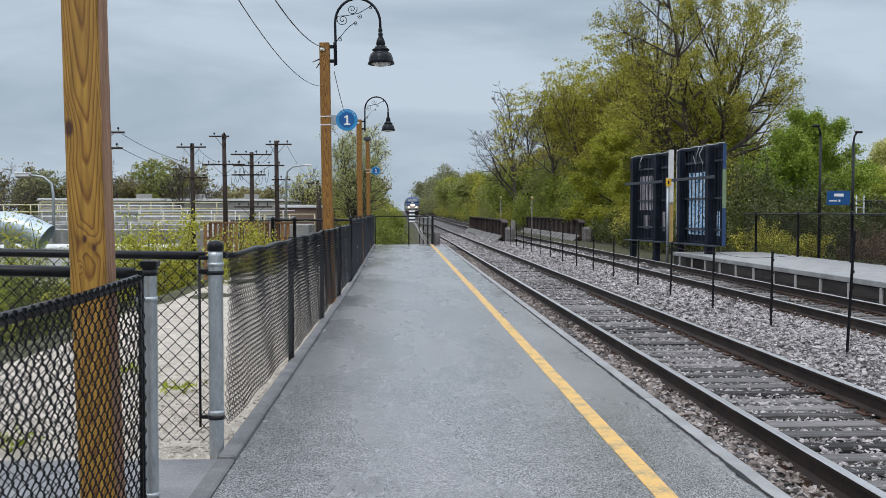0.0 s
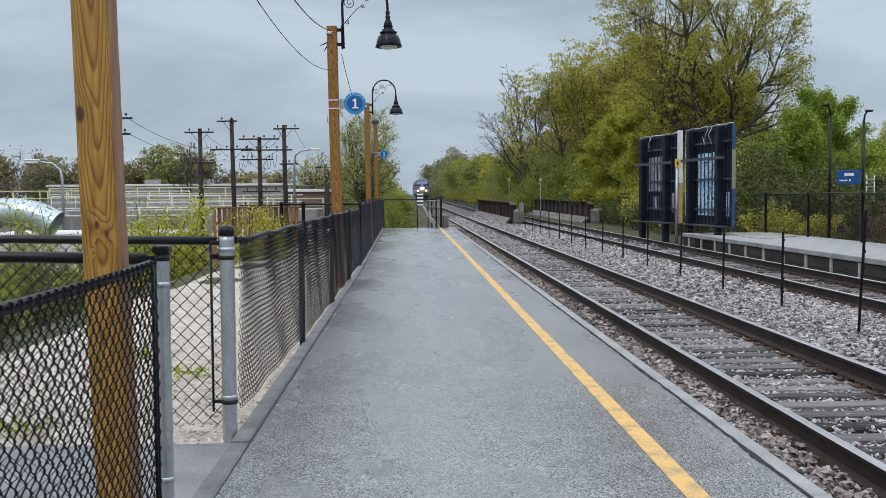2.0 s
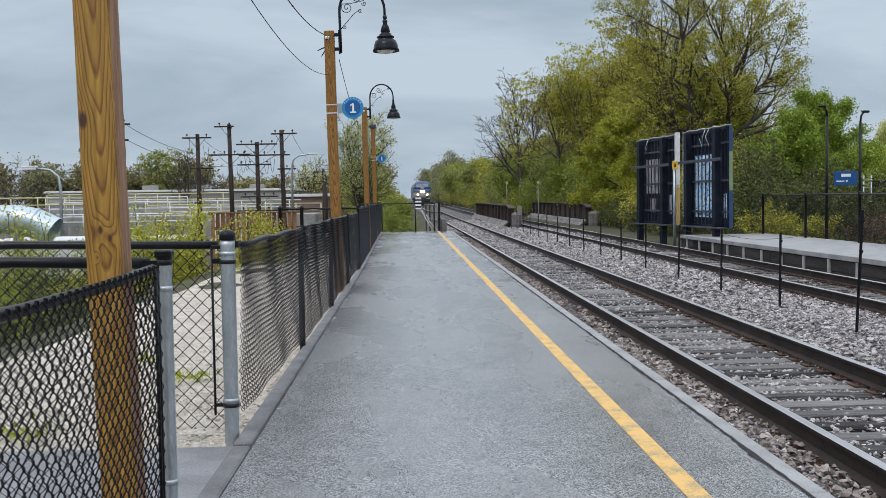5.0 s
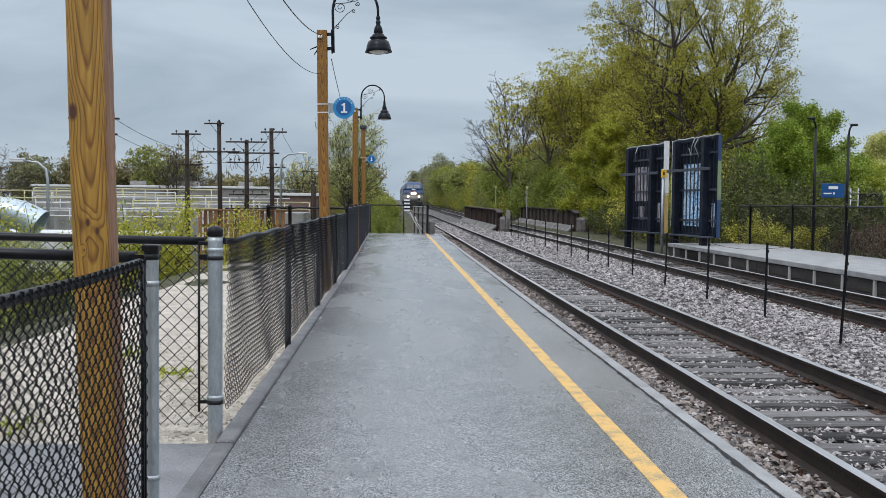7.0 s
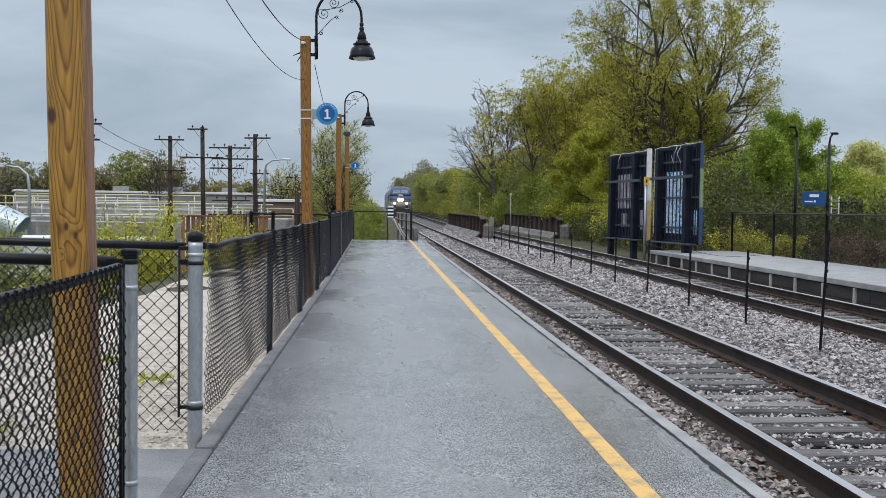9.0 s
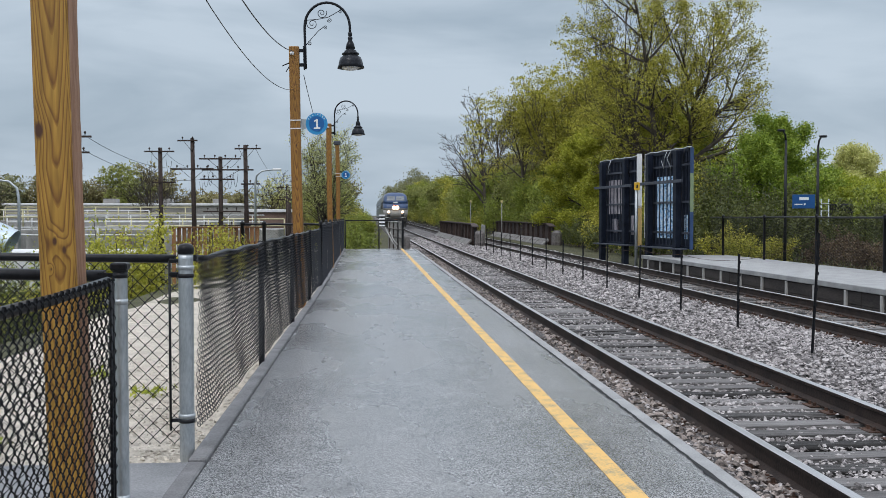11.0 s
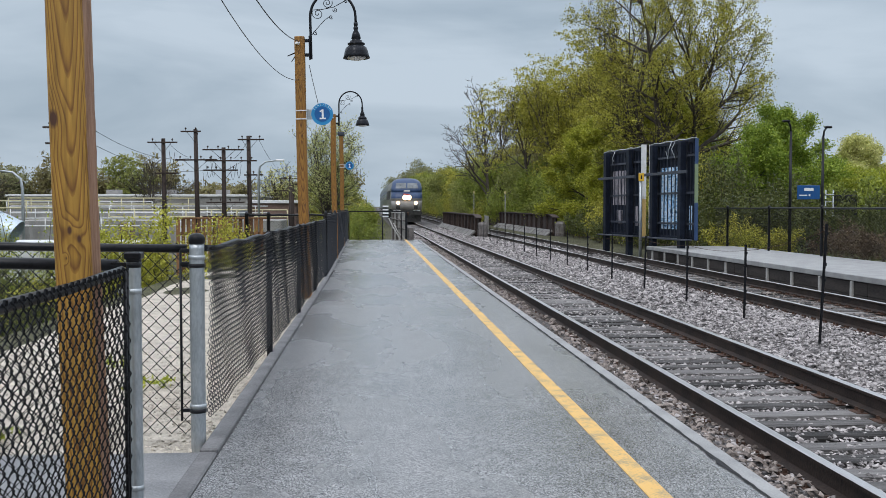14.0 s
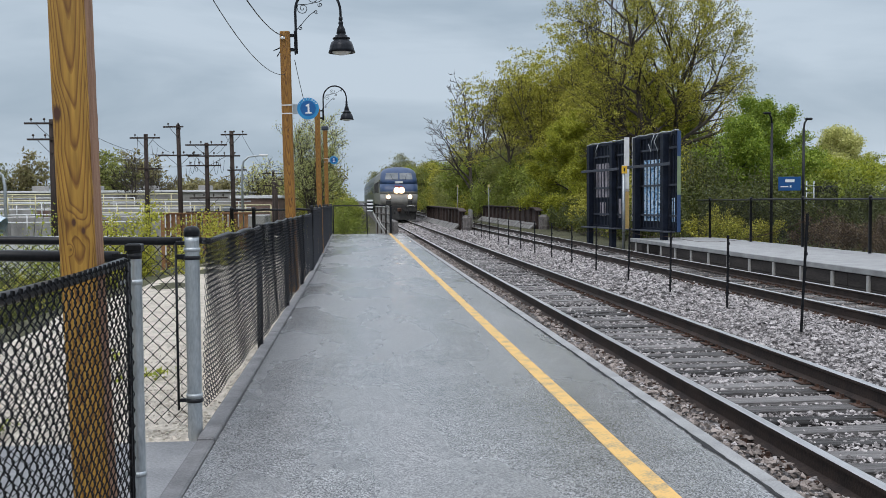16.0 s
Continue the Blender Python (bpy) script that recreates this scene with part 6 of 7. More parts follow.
tree(16.5, 72, 13.6, 1.0, 16, "leaf_olive", "tall tree in olive bud beside the line", levels=5, per=24, clumps=1500, leaf_size=0.12, jitter=0.24, width=5.0)
tree(12.1, 80, 12.0, 1.0, 29, "leaf_olive", "broad dark-twigged tree in olive bud beside the line", levels=5, per=18, clumps=1100, twigs=300, leaf_size=0.12, jitter=0.22, width=4.0)
limb_tree(10.8, 93, 18, "leaf_brown", "tall bare tree with fine dark twigs", 11.0, 0.20, -0.12, [(0.22, 165, 45, 6.2), (0.28, 20, 55, 4.4), (0.33, 185, 52, 6.4), (0.38, 90, 50, 4.4), (0.43, 200, 58, 5.8), (0.48, 150, 60, 5.2), (0.53, 5, 58, 4.2), (0.6, 178, 60, 4.8), (0.66, 280, 60, 3.8), (0.72, 190, 64, 4.4), (0.78, 40, 66, 3.4), (0.85, 160, 66, 3.6), (1.0, 120, 80, 2.6), (1.0, 200, 70, 2.8)], per=0, thin=0.017, curl=0.03, wild=0.12)
limb_tree(12.9, 99, 19, "leaf_brown", "bare tree with fine dark twigs", 9.5, 0.2, 0.0, ring_of_limbs(20, 14, 0.25, 1.0, 42, 75, 5.0, 3.0), per=1, leaf_size=0.14, thin=0.018, curl=0.04)
tree(15.2, 70, 6.2, 1.0, 20, "leaf_green", "low green tree beside the line", levels=4, per=26, clumps=800, twigs=0, leaf_size=0.11, jitter=0.25, width=3.2, first=0.25)
limb_tree(20.2, 62, 21, "leaf_green", "green tree behind the far platform", 6.6, 0.2, 0.0, ring_of_limbs(21, 20, 0.25, 1.0, 15, 70, 3.8, 2.0), flat=0.4, per=11, leaf_size=0.11, jitter=0.22)
limb_tree(20.8, 50, 22, "leaf_fresh", "fresh green tree behind the station lights", 5.3, 0.15, 0.02, ring_of_limbs(22, 24, 0.18, 1.0, 18, 68, 2.5, 1.7), flat=0.6, per=11, leaf_size=0.10, jitter=0.19)
limb_tree(18.4, 47.5, 26, "leaf_fresh", "dark green tree behind the far fence", 4.6, 0.13, 0.0, ring_of_limbs(23, 18, 0.12, 1.0, 15, 65, 2.4, 1.2), flat=0.5, per=13, leaf_size=0.10, jitter=0.20)
tree(25.6, 54, 4.6, 1.0, 23, "leaf_fresh", "fresh green tree behind the station lights", levels=4, per=26, clumps=900, leaf_size=0.11, jitter=0.25, width=3.2, first=0.25)
tree(28.6, 56, 4.2, 1.0, 24, "leaf_bright", "bright yellow-green tree beyond the station", levels=4, per=26, clumps=900, leaf_size=0.11, jitter=0.25, width=3.2, first=0.25)
limb_tree(38.0, 76, 25, "leaf_pale", "pale blossoming tree in the distance", 5.6, 0.17, 0.0, ring_of_limbs(25, 18, 0.3, 1.0, 20, 70, 2.9, 1.7), per=9, leaf_size=0.13, jitter=0.24)
tree(31.5, 60, 4.2, 1.0, 28, "leaf_bright", "bright yellow-green tree beyond the station", levels=4, per=24, clumps=800, twigs=0, leaf_size=0.12, jitter=0.25, width=3.2, first=0.25)
# understorey along the east side of the line
R = random.Random(5)
for k in range(22):
    y = 64 + k * 7.5 + R.uniform(-2, 2)
    x = 13.5 + drift(y) + R.uniform(-1.2, 1.4) - min(2.0, k * 0.12) + (2.0 if y < 90 else 0)
    h = R.uniform(4.2, 6.0) + min(2.5, k * 0.12)
    tree(x, y, h, 1.0, 40 + k, R.choice(("leaf_hazed_green", "leaf_green", "leaf_olive", "leaf_hazed_green")), "green shrubby tree along the railway line", levels=4, per=20, clumps=640 - 12 * k, leaf_size=0.13 + 0.006 * k, jitter=0.30, width=R.uniform(2.6, 3.6), first=0.22, group="trackside trees")
for k in range(9):
    y = 66 + k * 12 + R.uniform(-2, 2)
    tree(17.5 + R.uniform(-1, 2), y, R.uniform(8, 11), 1.0, 70 + k, R.choice(("leaf_brown", "leaf_olive", "leaf_hazed_green")), "tall tree in spring bud along the line", levels=4, per=16, clumps=600, leaf_size=0.16, jitter=0.33, width=R.uniform(3.2, 4.2), group="trackside trees")
for k in range(8):
    y = 240 + k * 14
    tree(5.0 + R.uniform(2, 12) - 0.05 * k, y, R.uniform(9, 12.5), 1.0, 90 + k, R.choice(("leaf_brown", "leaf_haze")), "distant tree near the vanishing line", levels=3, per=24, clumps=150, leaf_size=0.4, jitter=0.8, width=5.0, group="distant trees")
for k in range(11):
    y = 228 + k * 17
    shrub(9.2 + R.uniform(-0.6, 1.5) + drift(y) - 0.12 * k, y, ground_z(9, y) - 0.2, 6.0, R.uniform(5.0, 7.0), 470 + k, R.choice(("leaf_haze", "leaf_brown", "leaf_hazed_green")), "distant hazy thicket beside the railway line", 1500, 0.26, "trackside shrubs")
# west side of the line
limb_tree(-2.4, 50.5, 110, "leaf_sage", "upright many-stemmed tree with pale opening leaves", 0.5, 0.16, 0.0, [(0.6 + 0.03 * k, 137.5 * k, 74 + (k * 5) % 13, 4.3 + 0.35 * (k % 4)) for k in range(14)], curl=0.014, wild=0.045, per=2, leaf_size=0.07, jitter=0.13, group="west trackside trees")
for k in range(12):
    y = 54 + k * 9 + R.uniform(-2, 2)
    tree(-2.6 + drift(y) - R.uniform(0, 1.2) - 0.05 * k, y, R.uniform(3.2, 4.2) + 0.08 * k, 1.0, 120 + k, R.choice(("leaf_hazed_green", "leaf_bright", "leaf_olive")), "green shrubby tree west of the line", levels=4, per=10, clumps=420, leaf_size=0.145, jitter=0.24, width=1.7, first=0.25, group="west trackside trees")
for k in range(24):
    x, y = -68 + k * 2.7 + R.uniform(-1.5, 1.5), 150 + R.uniform(-10, 14)
    lf = R.choice(("leaf_haze", "leaf_brown", "leaf_haze", "leaf_hazed_green"))
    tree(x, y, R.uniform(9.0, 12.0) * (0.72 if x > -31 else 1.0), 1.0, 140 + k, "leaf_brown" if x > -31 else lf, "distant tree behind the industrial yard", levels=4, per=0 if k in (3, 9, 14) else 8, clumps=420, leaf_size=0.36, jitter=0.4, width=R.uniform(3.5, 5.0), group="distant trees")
tree(-25.5, 118, 10.2, 1.0, 170, "leaf_brown", "bare spreading tree behind the utility poles", levels=5, per=0, width=3.6, group="distant trees")
tree(-12.0, 118, 9.0, 1.0, 171, "leaf_pale", "thin pale tree behind the utility poles", levels=4, per=2, leaf_size=0.2, width=2.8, group="distant trees")
tree(-40.0, 100, 8.8, 1.0, 172, "leaf_brown", "bare spreading tree in the yard", levels=5, per=1, leaf_size=0.2, width=5.0, group="distant trees")

# shrubs near the platform
shrub(-5.0, 21.0, -0.75, 2.3, 2.15, 201, "leaf_yellow", "bright yellow-green shrub beyond the gravel", 9000, 0.06)
shrub(-6.6, 23.5, -1.0, 2.6, 2.3, 202, "leaf_bright", "thin yellow-green shrub beyond the gravel", 3500, 0.06)
shrub(-9.2, 26.5, -1.7, 2.8, 3.0, 203, "leaf_bright", "thin yellow-green shrub beyond the gravel", 2500, 0.06)
shrub(-10.2, 26.0, -2.5, 1.1, 3.8, 205, "leaf_yellow", "tall narrow yellow-green shrub before the duct", 3600, 0.06)
shrub(-3.9, 24.5, -0.7, 1.8, 1.9, 204, "leaf_olive", "olive shrub behind the platform fence", 4200, 0.06)
for k in range(9):
    shrub(-5.6 - 0.9 * (k % 3), 7.6 + 1.6 * k, -0.95 - 0.12 * (k % 3), 1.9, R.uniform(1.0, 1.5), 210 + k, R.choice(("leaf_green", "leaf_dark", "leaf_olive")), "low green undergrowth on the bank", 4200, 0.05)
for k in range(10):
    shrub(-8.5 - 1.6 * (k % 5), 12 + 2.1 * k, -1.7, 2.6, R.uniform(1.7, 2.4), 230 + k, R.choice(("leaf_bright", "leaf_green", "leaf_olive")), "green undergrowth below the bank", 3200, 0.06)
for x, y, w, h, lf in ((13.3, 35.0, 1.6, 1.15, "leaf_yellow"), (14.6, 34.5, 1.3, 1.0, "leaf_olive"), (14.0, 37.2, 2.2, 1.5, "leaf_olive"), (16.4, 33.5, 2.6, 1.3, "leaf_rust"), (15.6, 30.5, 2.4, 1.3, "leaf_rust"), (16.0, 27.5, 2.2, 1.2, "leaf_rust"), (17.5, 38, 4, 2.4, "leaf_dark"), (20.5, 38, 4, 2.4, "leaf_dark"), (19, 33, 3, 1.6, "leaf_dark"), (14.5, 39, 3.5, 2.4, "leaf_dark"), (23, 40, 4, 2.4, "leaf_dark"), (18.3, 29, 3, 1.5, "leaf_rust"), (15.5, 44, 4.0, 4.4, "leaf_dark"), (18.5, 43.5, 4.0, 3.4, "leaf_dark"), (16.2, 50, 4.5, 5.0, "leaf_olive"), (22, 44, 4, 3.0, "leaf_green"), (25.5, 45, 4, 2.8, "leaf_green"), (28.5, 46, 4, 2.6, "leaf_bright"), (12.8, 45, 3.0, 3.0, "leaf_olive"), (23.5, 36, 4, 1.8, "leaf_rust")):
    shrub(x, y, ground_z(x, y), w, h, int(x * 10 + y), lf, "scrubby shrub behind the far fence", 6500 if h > 2 else 3200, 0.115 if h > 2 else 0.075, "shrubs behind the far fence")
for k in range(10):
    y = 47 + k * 3.2
    shrub(-0.6 - R.uniform(0, 1.5), y, -0.6, 1.8, R.uniform(1.1, 2.0), 260 + k, R.choice(("leaf_olive", "leaf_green")), "green shrub beyond the platform's end", 2400, 0.08)
for k in range(16):
    y = 58 + k * 8.5
    shrub(-1.7 + drift(y) - R.uniform(0, 0.8), y, ground_z(-1.5, y), 2.4, R.uniform(2.4, 3.6), 330 + k, R.choice(("leaf_hazed_green", "leaf_olive", "leaf_green")), "green shrub on the west side of the line", 3400, 0.095, "west trackside shrubs")
for k in range(9):
    y = 74 + k * 8.0
    shrub(-0.5 + drift(y), y, ground_z(-0.5, y), 2.0, R.uniform(1.8, 2.6), 400 + k, R.choice(("leaf_green", "leaf_olive")), "green shrub on the west side of the line", 3200, 0.10, "west trackside shrubs")
for k in range(28):
    y = 66 + k * 6.0
    shrub(12.3 + R.uniform(-0.4, 0.7) + drift(y) - min(1.5, 0.08 * k) + (1.3 if y < 90 else 0), y, ground_z(12, y), 3.4, R.uniform(2.6, 4.2), 360 + k, R.choice(("leaf_hazed_green", "leaf_hazed_green", "leaf_olive", "leaf_green")), "dense green shrub beside the railway line", 4200, 0.12, "trackside shrubs")
for k in range(12):
    y = 62 + k * 4.5
    shrub(14.2 + R.uniform(-0.5, 0.8) + drift(y), y, ground_z(12, y), 3.0, R.uniform(1.6, 2.6), 280 + k, R.choice(("leaf_green", "leaf_olive", "leaf_dark")), "green undergrowth along the bridge approach", 1800, 0.13)

for k in range(9):
    y = 42.5 + k * 2.1
    shrub(12.0 + 0.25 * (k % 3) + 0.1 * (y > 52), y, ground_z(12, y), 2.4, R.uniform(1.5, 2.6), 440 + k, R.choice(("leaf_olive", "leaf_green", "leaf_dark")), "rough green undergrowth beside the second track", 2600, 0.10, "shrubs behind the far fence")


def grass_tufts():
    rng = np.random.default_rng(3)
    pts = []
    for x0, x1, y0, y1, n, z in ((-4.6, -3.9, 6, 26, 900, -0.25), (-8, -4.6, 6, 34, 5000, None), (12.8, 20, 20, 50, 3500, None), (-4, 0.5, 46, 60, 900, None)):
        for _ in range(n):
            x, y = rng.uniform(x0, x1), rng.uniform(y0, y1)
            pts.append((x, y, z if z is not None else ground_z(x, y)))
    p = np.array(pts)
    n = len(p)
    an, h = rng.uniform(0, 2 * np.pi, n), rng.uniform(0.05, 0.28, n)
    d = np.stack([np.cos(an), np.sin(an), np.zeros(n)], 1)
    lean = rng.normal(0, 0.08, (n, 3))
    lean[:, 2] = h
    v = np.stack([p - d * 0.012, p + d * 0.012, p + lean * 0.6 + d * 0.008, p + lean], 1).reshape(-1, 3)
    o = new("grass", raw_mesh("grass", v, np.arange(n * 4).reshape(-1, 4), M["grass"]))
    tagged(o, "rough green grass tufts on the bank", "grass", kind="stuff")


grass_tufts()
for x, y in ((-2.6, 9.0), (-1.9, 8.0), (-2.55, 6.1), (-3.4, 7.2)):
    nrg = np.random.default_rng(int(y * 10))
    v, f = leaf_cloud(nrg, [(nrg.normal(0, 0.11), nrg.normal(0, 0.10), 0.015) for _ in range(18)], 4, 0.045, 0.02)
    o = new("weed_patch", raw_mesh("weed_patch", v, f, M["leaf_bright"]))
    o.location = (x, y, -0.02)
    tagged(o, "small flat patch of green weeds in the gravel", "weeds", "weeds in the gravel", "stuff")


# ---- the train ----
def loft(bm, levels, length, mat_of, arc=5):
    """A car body: at each height a plan outline with rounded front corners, joined level to level."""
    rings = []
    for z, hw, y0, ch in levels:
        c = min(ch, hw * 0.9)
        turn = [(math.cos(math.pi / 2 * i / arc), math.sin(math.pi / 2 * i / arc)) for i in range(arc + 1)]
        plan = [(-hw + c - c * a, y0 + c * 1.3 * (1 - b)) for a, b in turn] + [(hw - c + c * b, y0 + c * 1.3 * (1 - a)) for a, b in turn] + [(hw, length), (-hw, length)]
        rings.append([bm.verts.new((x, y, z)) for x, y in plan])
    n = 2 * arc + 4
    for j, (a, b) in enumerate(zip(rings, rings[1:])):
        for k in range(n):
            side = 0 if k < arc else 1 if k == arc else 2 if k <= 2 * arc else 3 + k - 2 * arc - 1
            f = bm.faces.new((a[k], a[(k + 1) % n], b[(k + 1) % n], b[k]))
            f.material_index = mat_of(j, side)
            f.smooth = k <= 2 * arc
    bm.faces.new(rings[0][::-1])
    bm.faces.new(rings[-1]).material_index = mat_of(len(rings) - 2, 9)
    return bm


def truck(parent, y, n=2):
    bm = bmesh.new()
    box(bm, -1.15, -0.95, y - 1.7, y + 1.7, 0.45, 0.8, 0.04)
    box(bm, 0.95, 1.15, y - 1.7, y + 1.7, 0.45, 0.8, 0.04)
    box(bm, -1.0, 1.0, y - 0.3, y + 0.3, 0.5, 0.9)
    t = part("truck_frame", bm, M["loco_dark"], parent)
    for dy in (-1.3, 1.3):
        for sx in (-1, 1):
            bm = bmesh.new()
            rod(bm, (sx * 0.70, y + dy, 0.5), (sx * 0.83, y + dy, 0.5), 0.5, sides=20)
            part("wheel", bm, M["rust"], t)


def build_locomotive():
    t = thing("locomotive", pose(0, 0, 0), "blue and silver diesel passenger locomotive with lit headlights", "locomotive")
    L = 20.5
    low = [(1.30, 1.45, 0.03, 0.48), (1.6, 1.5, 0.0, 0.52), (2.15, 1.53, 0.0, 0.56)]
    mid_ = [(2.15, 1.53, 0.0, 0.56), (2.36, 1.535, 0.01, 0.56), (2.95, 1.53, 0.12, 0.56)]
    up = [(2.95, 1.53, 0.12, 0.56), (3.35, 1.50, 0.38, 0.56), (3.85, 1.42, 0.72, 0.56), (4.05, 1.30, 0.92, 0.56), (4.2, 1.10, 1.12, 0.56), (4.30, 0.85, 1.4, 0.5), (4.34, 0.5, 1.8, 0.4)]
    bm = bmesh.new()
    loft(bm, low, L, lambda j, k: 1 if k in (3, 4, 5) else 0)
    part("lower_body", bm, [M["loco_silver"], M["loco_side"]], t, "silver lower body")
    bm = bmesh.new()
    loft(bm, mid_, L, lambda j, k: 1 if k in (3, 4, 5) else (2 if j == 0 else 0))
    part("nose_band", bm, [M["loco_blue"], M["loco_side"], M["loco_silver"]], t)
    bm = bmesh.new()
    loft(bm, up, L, lambda j, k: (1 if k in (3, 4, 5) and j < 3 else 0))
    part("cab_and_roof", bm, [M["loco_blue"], M["loco_side"]], t, "dark blue cab and roof")
    # windscreens on the sloping front
    for sx in (-1, 1):
        bm = bmesh.new()
        za, zb = 3.34, 3.86
        ya, yb = 0.365, 0.715
        q = [(sx * 0.07, ya - 0.03, za), (sx * 1.10, ya - 0.01, za), (sx * 1.02, yb - 0.01, zb), (sx * 0.07, yb - 0.03, zb)]
        a = [bm.verts.new(c) for c in q]
        b_ = [bm.verts.new((c[0], c[1] + 0.03, c[2])) for c in q]
        bm.faces.new(a if sx > 0 else a[::-1])
        for k in range(4):
            bm.faces.new((a[k], a[(k + 1) % 4], b_[(k + 1) % 4], b_[k]))
        w = part("windscreen", bm, M["win_glass"], t, "dark windscreen pane")
        bm = bmesh.new()
        rod(bm, (sx * 0.5, ya - 0.05, za - 0.02), (sx * 0.65, yb - 0.12, zb - 0.12), 0.012, sides=4)
        part("wiper", bm, M["dark"], w)
    bm = bmesh.new()
    box(bm, -0.30, 0.30, 0.13, 0.19, 3.02, 3.18, 0.01)
    part("number_board", bm, M["sign_white"], t, "white number board")
    bm = bmesh.new()
    for k in range(4):
        box(bm, -0.34 + 0.16 * k, -0.22 + 0.16 * k, -0.012, 0.03, 2.74 - 0.02 * k, 2.84 - 0.02 * k)
    part("stripe", bm, M["red"], t, "red and white nose stripe")
    # lights
    bm = bmesh.new()
    box(bm, -0.42, 0.42, -0.06, 0.03, 2.28, 2.62, 0.03)
    hb = part("headlight_housing", bm, M["loco_silver"], t)
    for sx in (-0.19, 0.19):
        bm = bmesh.new()
        rod(bm, (sx, -0.10, 2.45), (sx, -0.03, 2.45), 0.14, sides=16)
        part("headlight", bm, M["headlight"], hb, "lit headlight")
        # added glowing disc behind each headlight, for its warm halo
        bm = bmesh.new()
        rod(bm, (sx, -0.075, 2.45), (sx, -0.03, 2.45), 0.26, sides=18)
        part("reflector", bm, M["reflector"], hb)
    for sx in (-0.86, 0.86):
        bm = bmesh.new()
        box(bm, sx - 0.2, sx + 0.2, -0.08, 0.05, 1.72, 2.1, 0.03)
        db = part("ditch_light_housing", bm, M["loco_silver"], t)
        bm = bmesh.new()
        rod(bm, (sx, -0.12, 1.93), (sx, -0.06, 1.93), 0.125, sides=14)
        part("ditch_light", bm, M["ditch_light"], db, "lit ditch light")
        # the same added halo disc, smaller, behind the ditch light
        bm = bmesh.new()
        rod(bm, (sx, -0.095, 1.93), (sx, -0.06, 1.93), 0.18, sides=14)
        part("reflector", bm, M["reflector"], db)
        bm = bmesh.new()
        box(bm, sx - 0.19, sx + 0.19, -0.05, 0.04, 1.34, 1.62, 0.02)
        part("step_well", bm, M["loco_dark"], t)
    # coupler, pilot and plough
    bm = bmesh.new()
    box(bm, -1.42, 1.42, -0.02, 0.7, 0.72, 1.29, 0.04)
    part("buffer_beam", bm, M["loco_dark"], t)
    bm = bmesh.new()
    box(bm, -0.16, 0.16, -0.6, 0.1, 0.75, 1.05, 0.06)
    part("coupler", bm, M["rust"], t)
    bm = bmesh.new()
    q = [(-1.35, 0.35, 0.85), (0, -0.25, 0.85), (1.35, 0.35, 0.85), (-1.35, 0.3, 0.1), (0, -0.4, 0.1), (1.35, 0.3, 0.1)]
    a = [bm.verts.new(c) for c in q]
    b_ = [bm.verts.new((c[0], c[1] + 0.12, c[2])) for c in q]
    for i in ((0, 1, 4, 3), (1, 2, 5, 4)):
        bm.faces.new([a[k] for k in i])
        bm.faces.new([b_[k] for k in i][::-1])
    part("plough", bm, M["loco_dark"], t)
    for k, sx in enumerate((-0.75, -0.45, 0.45, 0.75)):
        bm = bmesh.new()
        pipe(bm, [(sx, -0.05, 0.98), (sx + 0.03, -0.22, 0.7), (sx + 0.1, -0.15, 0.5), (sx + 0.22, -0.02, 0.62)], 0.03, 6)
        part("hose", bm, M["dark"], t)
    bm = bmesh.new()
    for sx in (-0.95, 0.95):
        pipe(bm, [(sx - 0.35, -0.06, 1.18), (sx - 0.1, -0.14, 1.23), (sx + 0.35, -0.06, 1.18)], 0.025, 6)
    part("grab_irons", bm, M["white_metal"], t, "pale grab irons")
    bm = bmesh.new()
    box(bm, -1.2, 1.2, 4.6, L - 4.6, 0.35, 1.05, 0.08)
    part("fuel_tank", bm, M["loco_dark"], t)
    truck(t, 3.2)
    truck(t, L - 3.2)
    for sx in (-1, 1):
        bm = bmesh.new()
        box(bm, sx * 1.535 - 0.01, sx * 1.535 + 0.01, 1.1, 1.75, 2.75, 3.3)
        part("side_window", bm, M["side_glass"], t)
        for k in range(5):
            bm = bmesh.new()
            box(bm, sx * 1.54 - 0.015, sx * 1.54 + 0.015, 4 + 3 * k, 6 + 3 * k, 2.3, 3.2)
            part("side_grille", bm, M["loco_dark"], t)
    bm = bmesh.new()
    for x in (-0.25, 0.0, 0.25):
        rod(bm, (x, 3.0, 4.45), (x, 3.5, 4.42), 0.05, 0.03, 6)
    box(bm, -0.3, 0.3, 3.1, 3.3, 4.28, 4.40)
    part("horns", bm, M["loco_dark"], t)
    return t


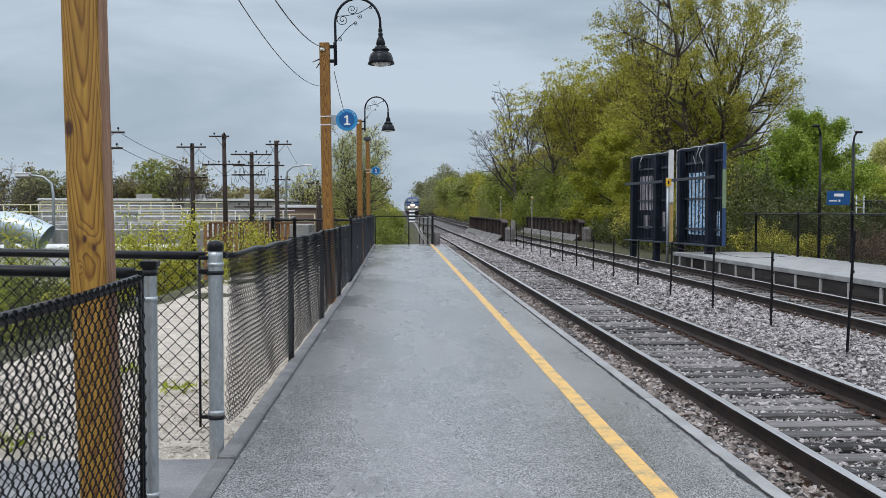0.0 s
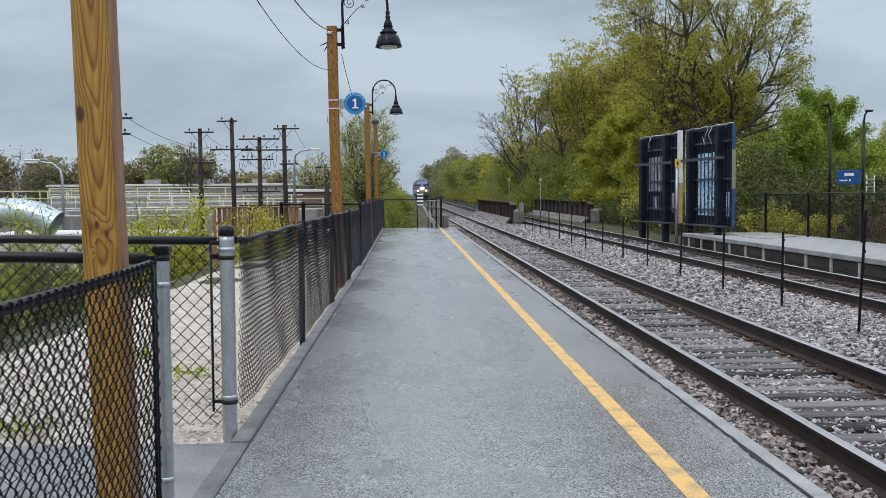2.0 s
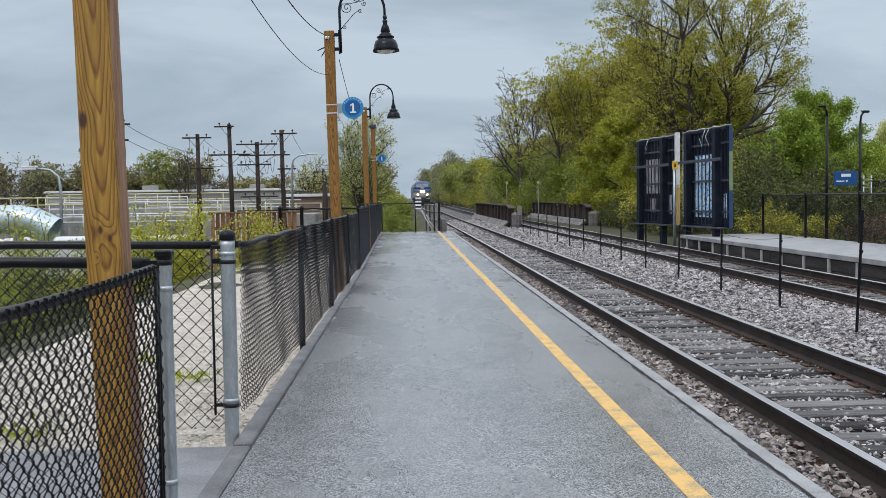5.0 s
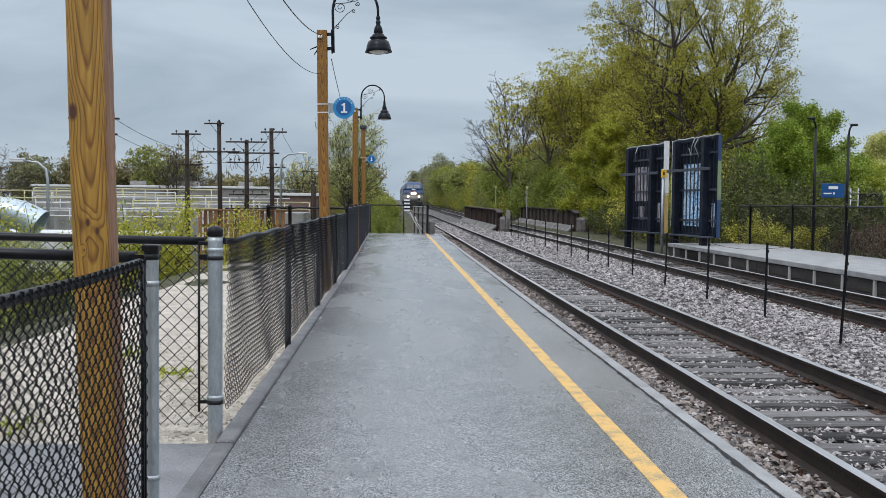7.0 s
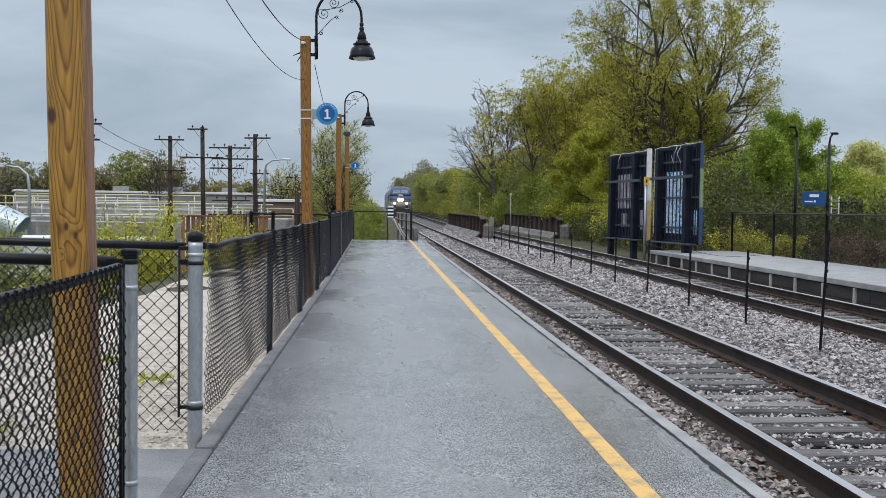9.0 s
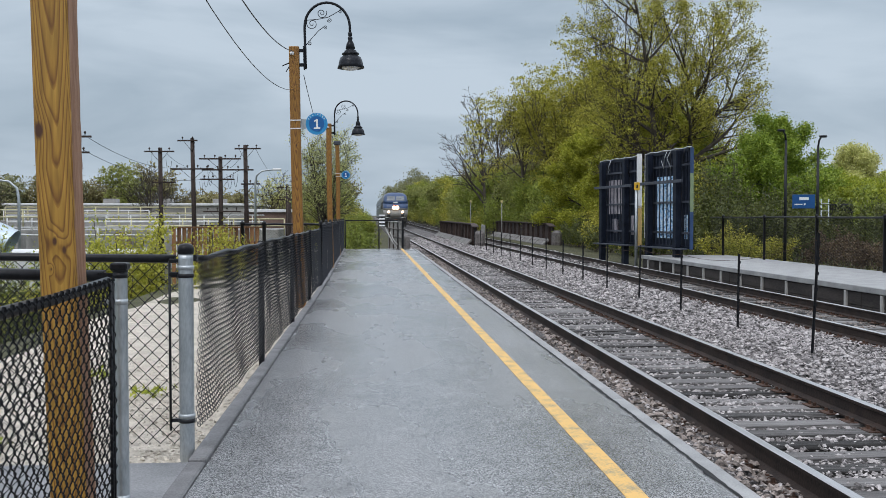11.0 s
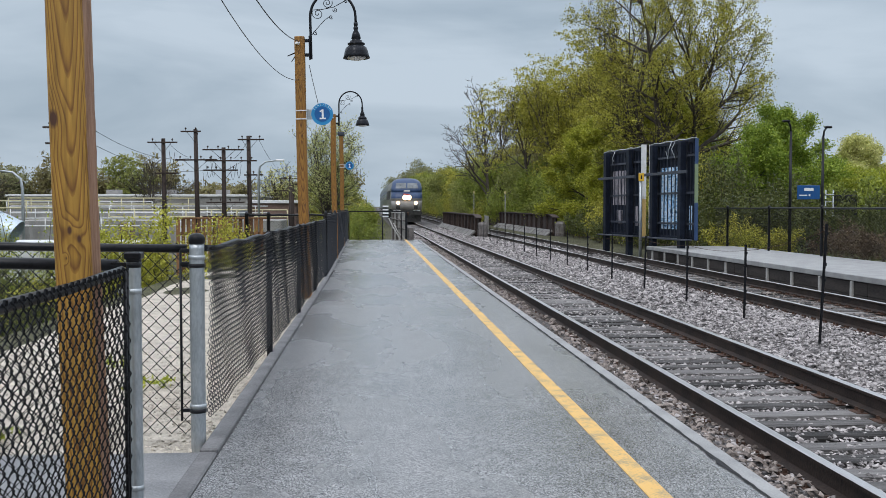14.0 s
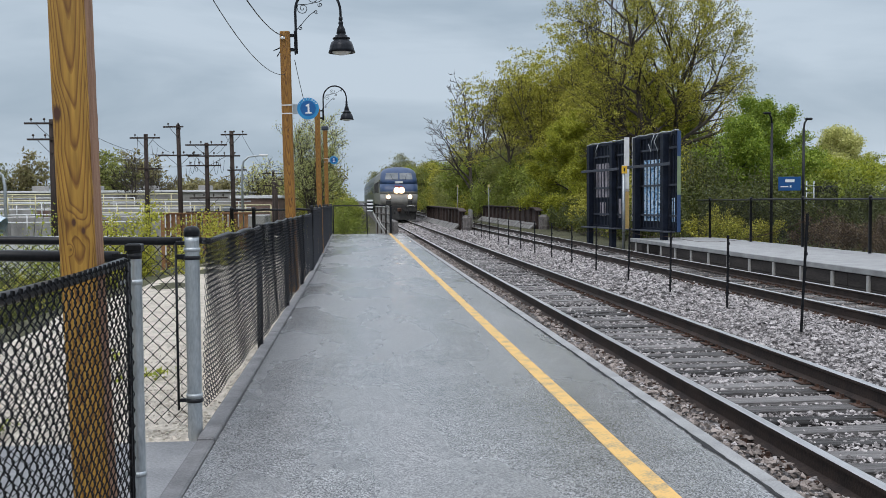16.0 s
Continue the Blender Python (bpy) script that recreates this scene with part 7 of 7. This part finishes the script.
def build_coach(n):
    c = thing("passenger_coach", pose(0, 0, 0), "grey stainless steel passenger coach behind the locomotive", "railway coach", "passenger coaches")
    L = 25.2
    bm = bmesh.new()
    loft(bm, [(1.0, 1.5, 0.0, 0.05), (3.5, 1.5, 0.0, 0.05), (4.1, 1.32, 0.02, 0.05), (4.4, 0.85, 0.05, 0.05), (4.5, 0.3, 0.05, 0.05)], L, lambda j, k: 0)
    part("body", bm, M["coach_steel"], c)
    for sx in (-1, 1):
        for k in range(11):
            bm = bmesh.new()
            box(bm, sx * 1.505 - 0.012, sx * 1.505 + 0.012, 2.0 + 2 * k, 3.4 + 2 * k, 2.35, 3.05)
            part("window", bm, M["side_glass"], c)
        bm = bmesh.new()
        box(bm, sx * 1.503 - 0.008, sx * 1.503 + 0.008, 0.2, L - 0.2, 3.12, 3.3)
        part("stripe", bm, M["loco_blue"], c)
    bm = bmesh.new()
    box(bm, -1.1, 1.1, 5, L - 5, 0.4, 1.0, 0.05)
    part("underframe", bm, M["loco_dark"], c)
    truck(c, 3.0)
    truck(c, L - 3.0)
    return c


loco = build_locomotive()
coaches = [build_coach(k) for k in range(3)]


def train_front(t):
    """How far up the line the locomotive's front stands at t seconds."""
    r = 16.0 - t
    return 79.3 + 8.27 * r + 0.069 * r * r


def on_line(y, length):
    """The pose of a car whose front stands at y on the near track."""
    a = Vector((TRACK1 + drift(y), y, rise(y) - 0.2))
    b = Vector((TRACK1 + drift(y + length), y + length, rise(y + length) - 0.2))
    d = b - a
    return pose(a.x, a.y, a.z, math.degrees(math.atan2(d.z, d.y)), 0, -math.degrees(math.atan2(d.x, d.y)))


def motions():
    times = [0.5 * k for k in range(33)]
    walk(loco, [(t, on_line(train_front(t), 20.5)) for t in times])
    for k, c in enumerate(coaches):
        walk(c, [(t, on_line(train_front(t) + 21.2 + 26.0 * k, 25.2)) for t in times])


motions()
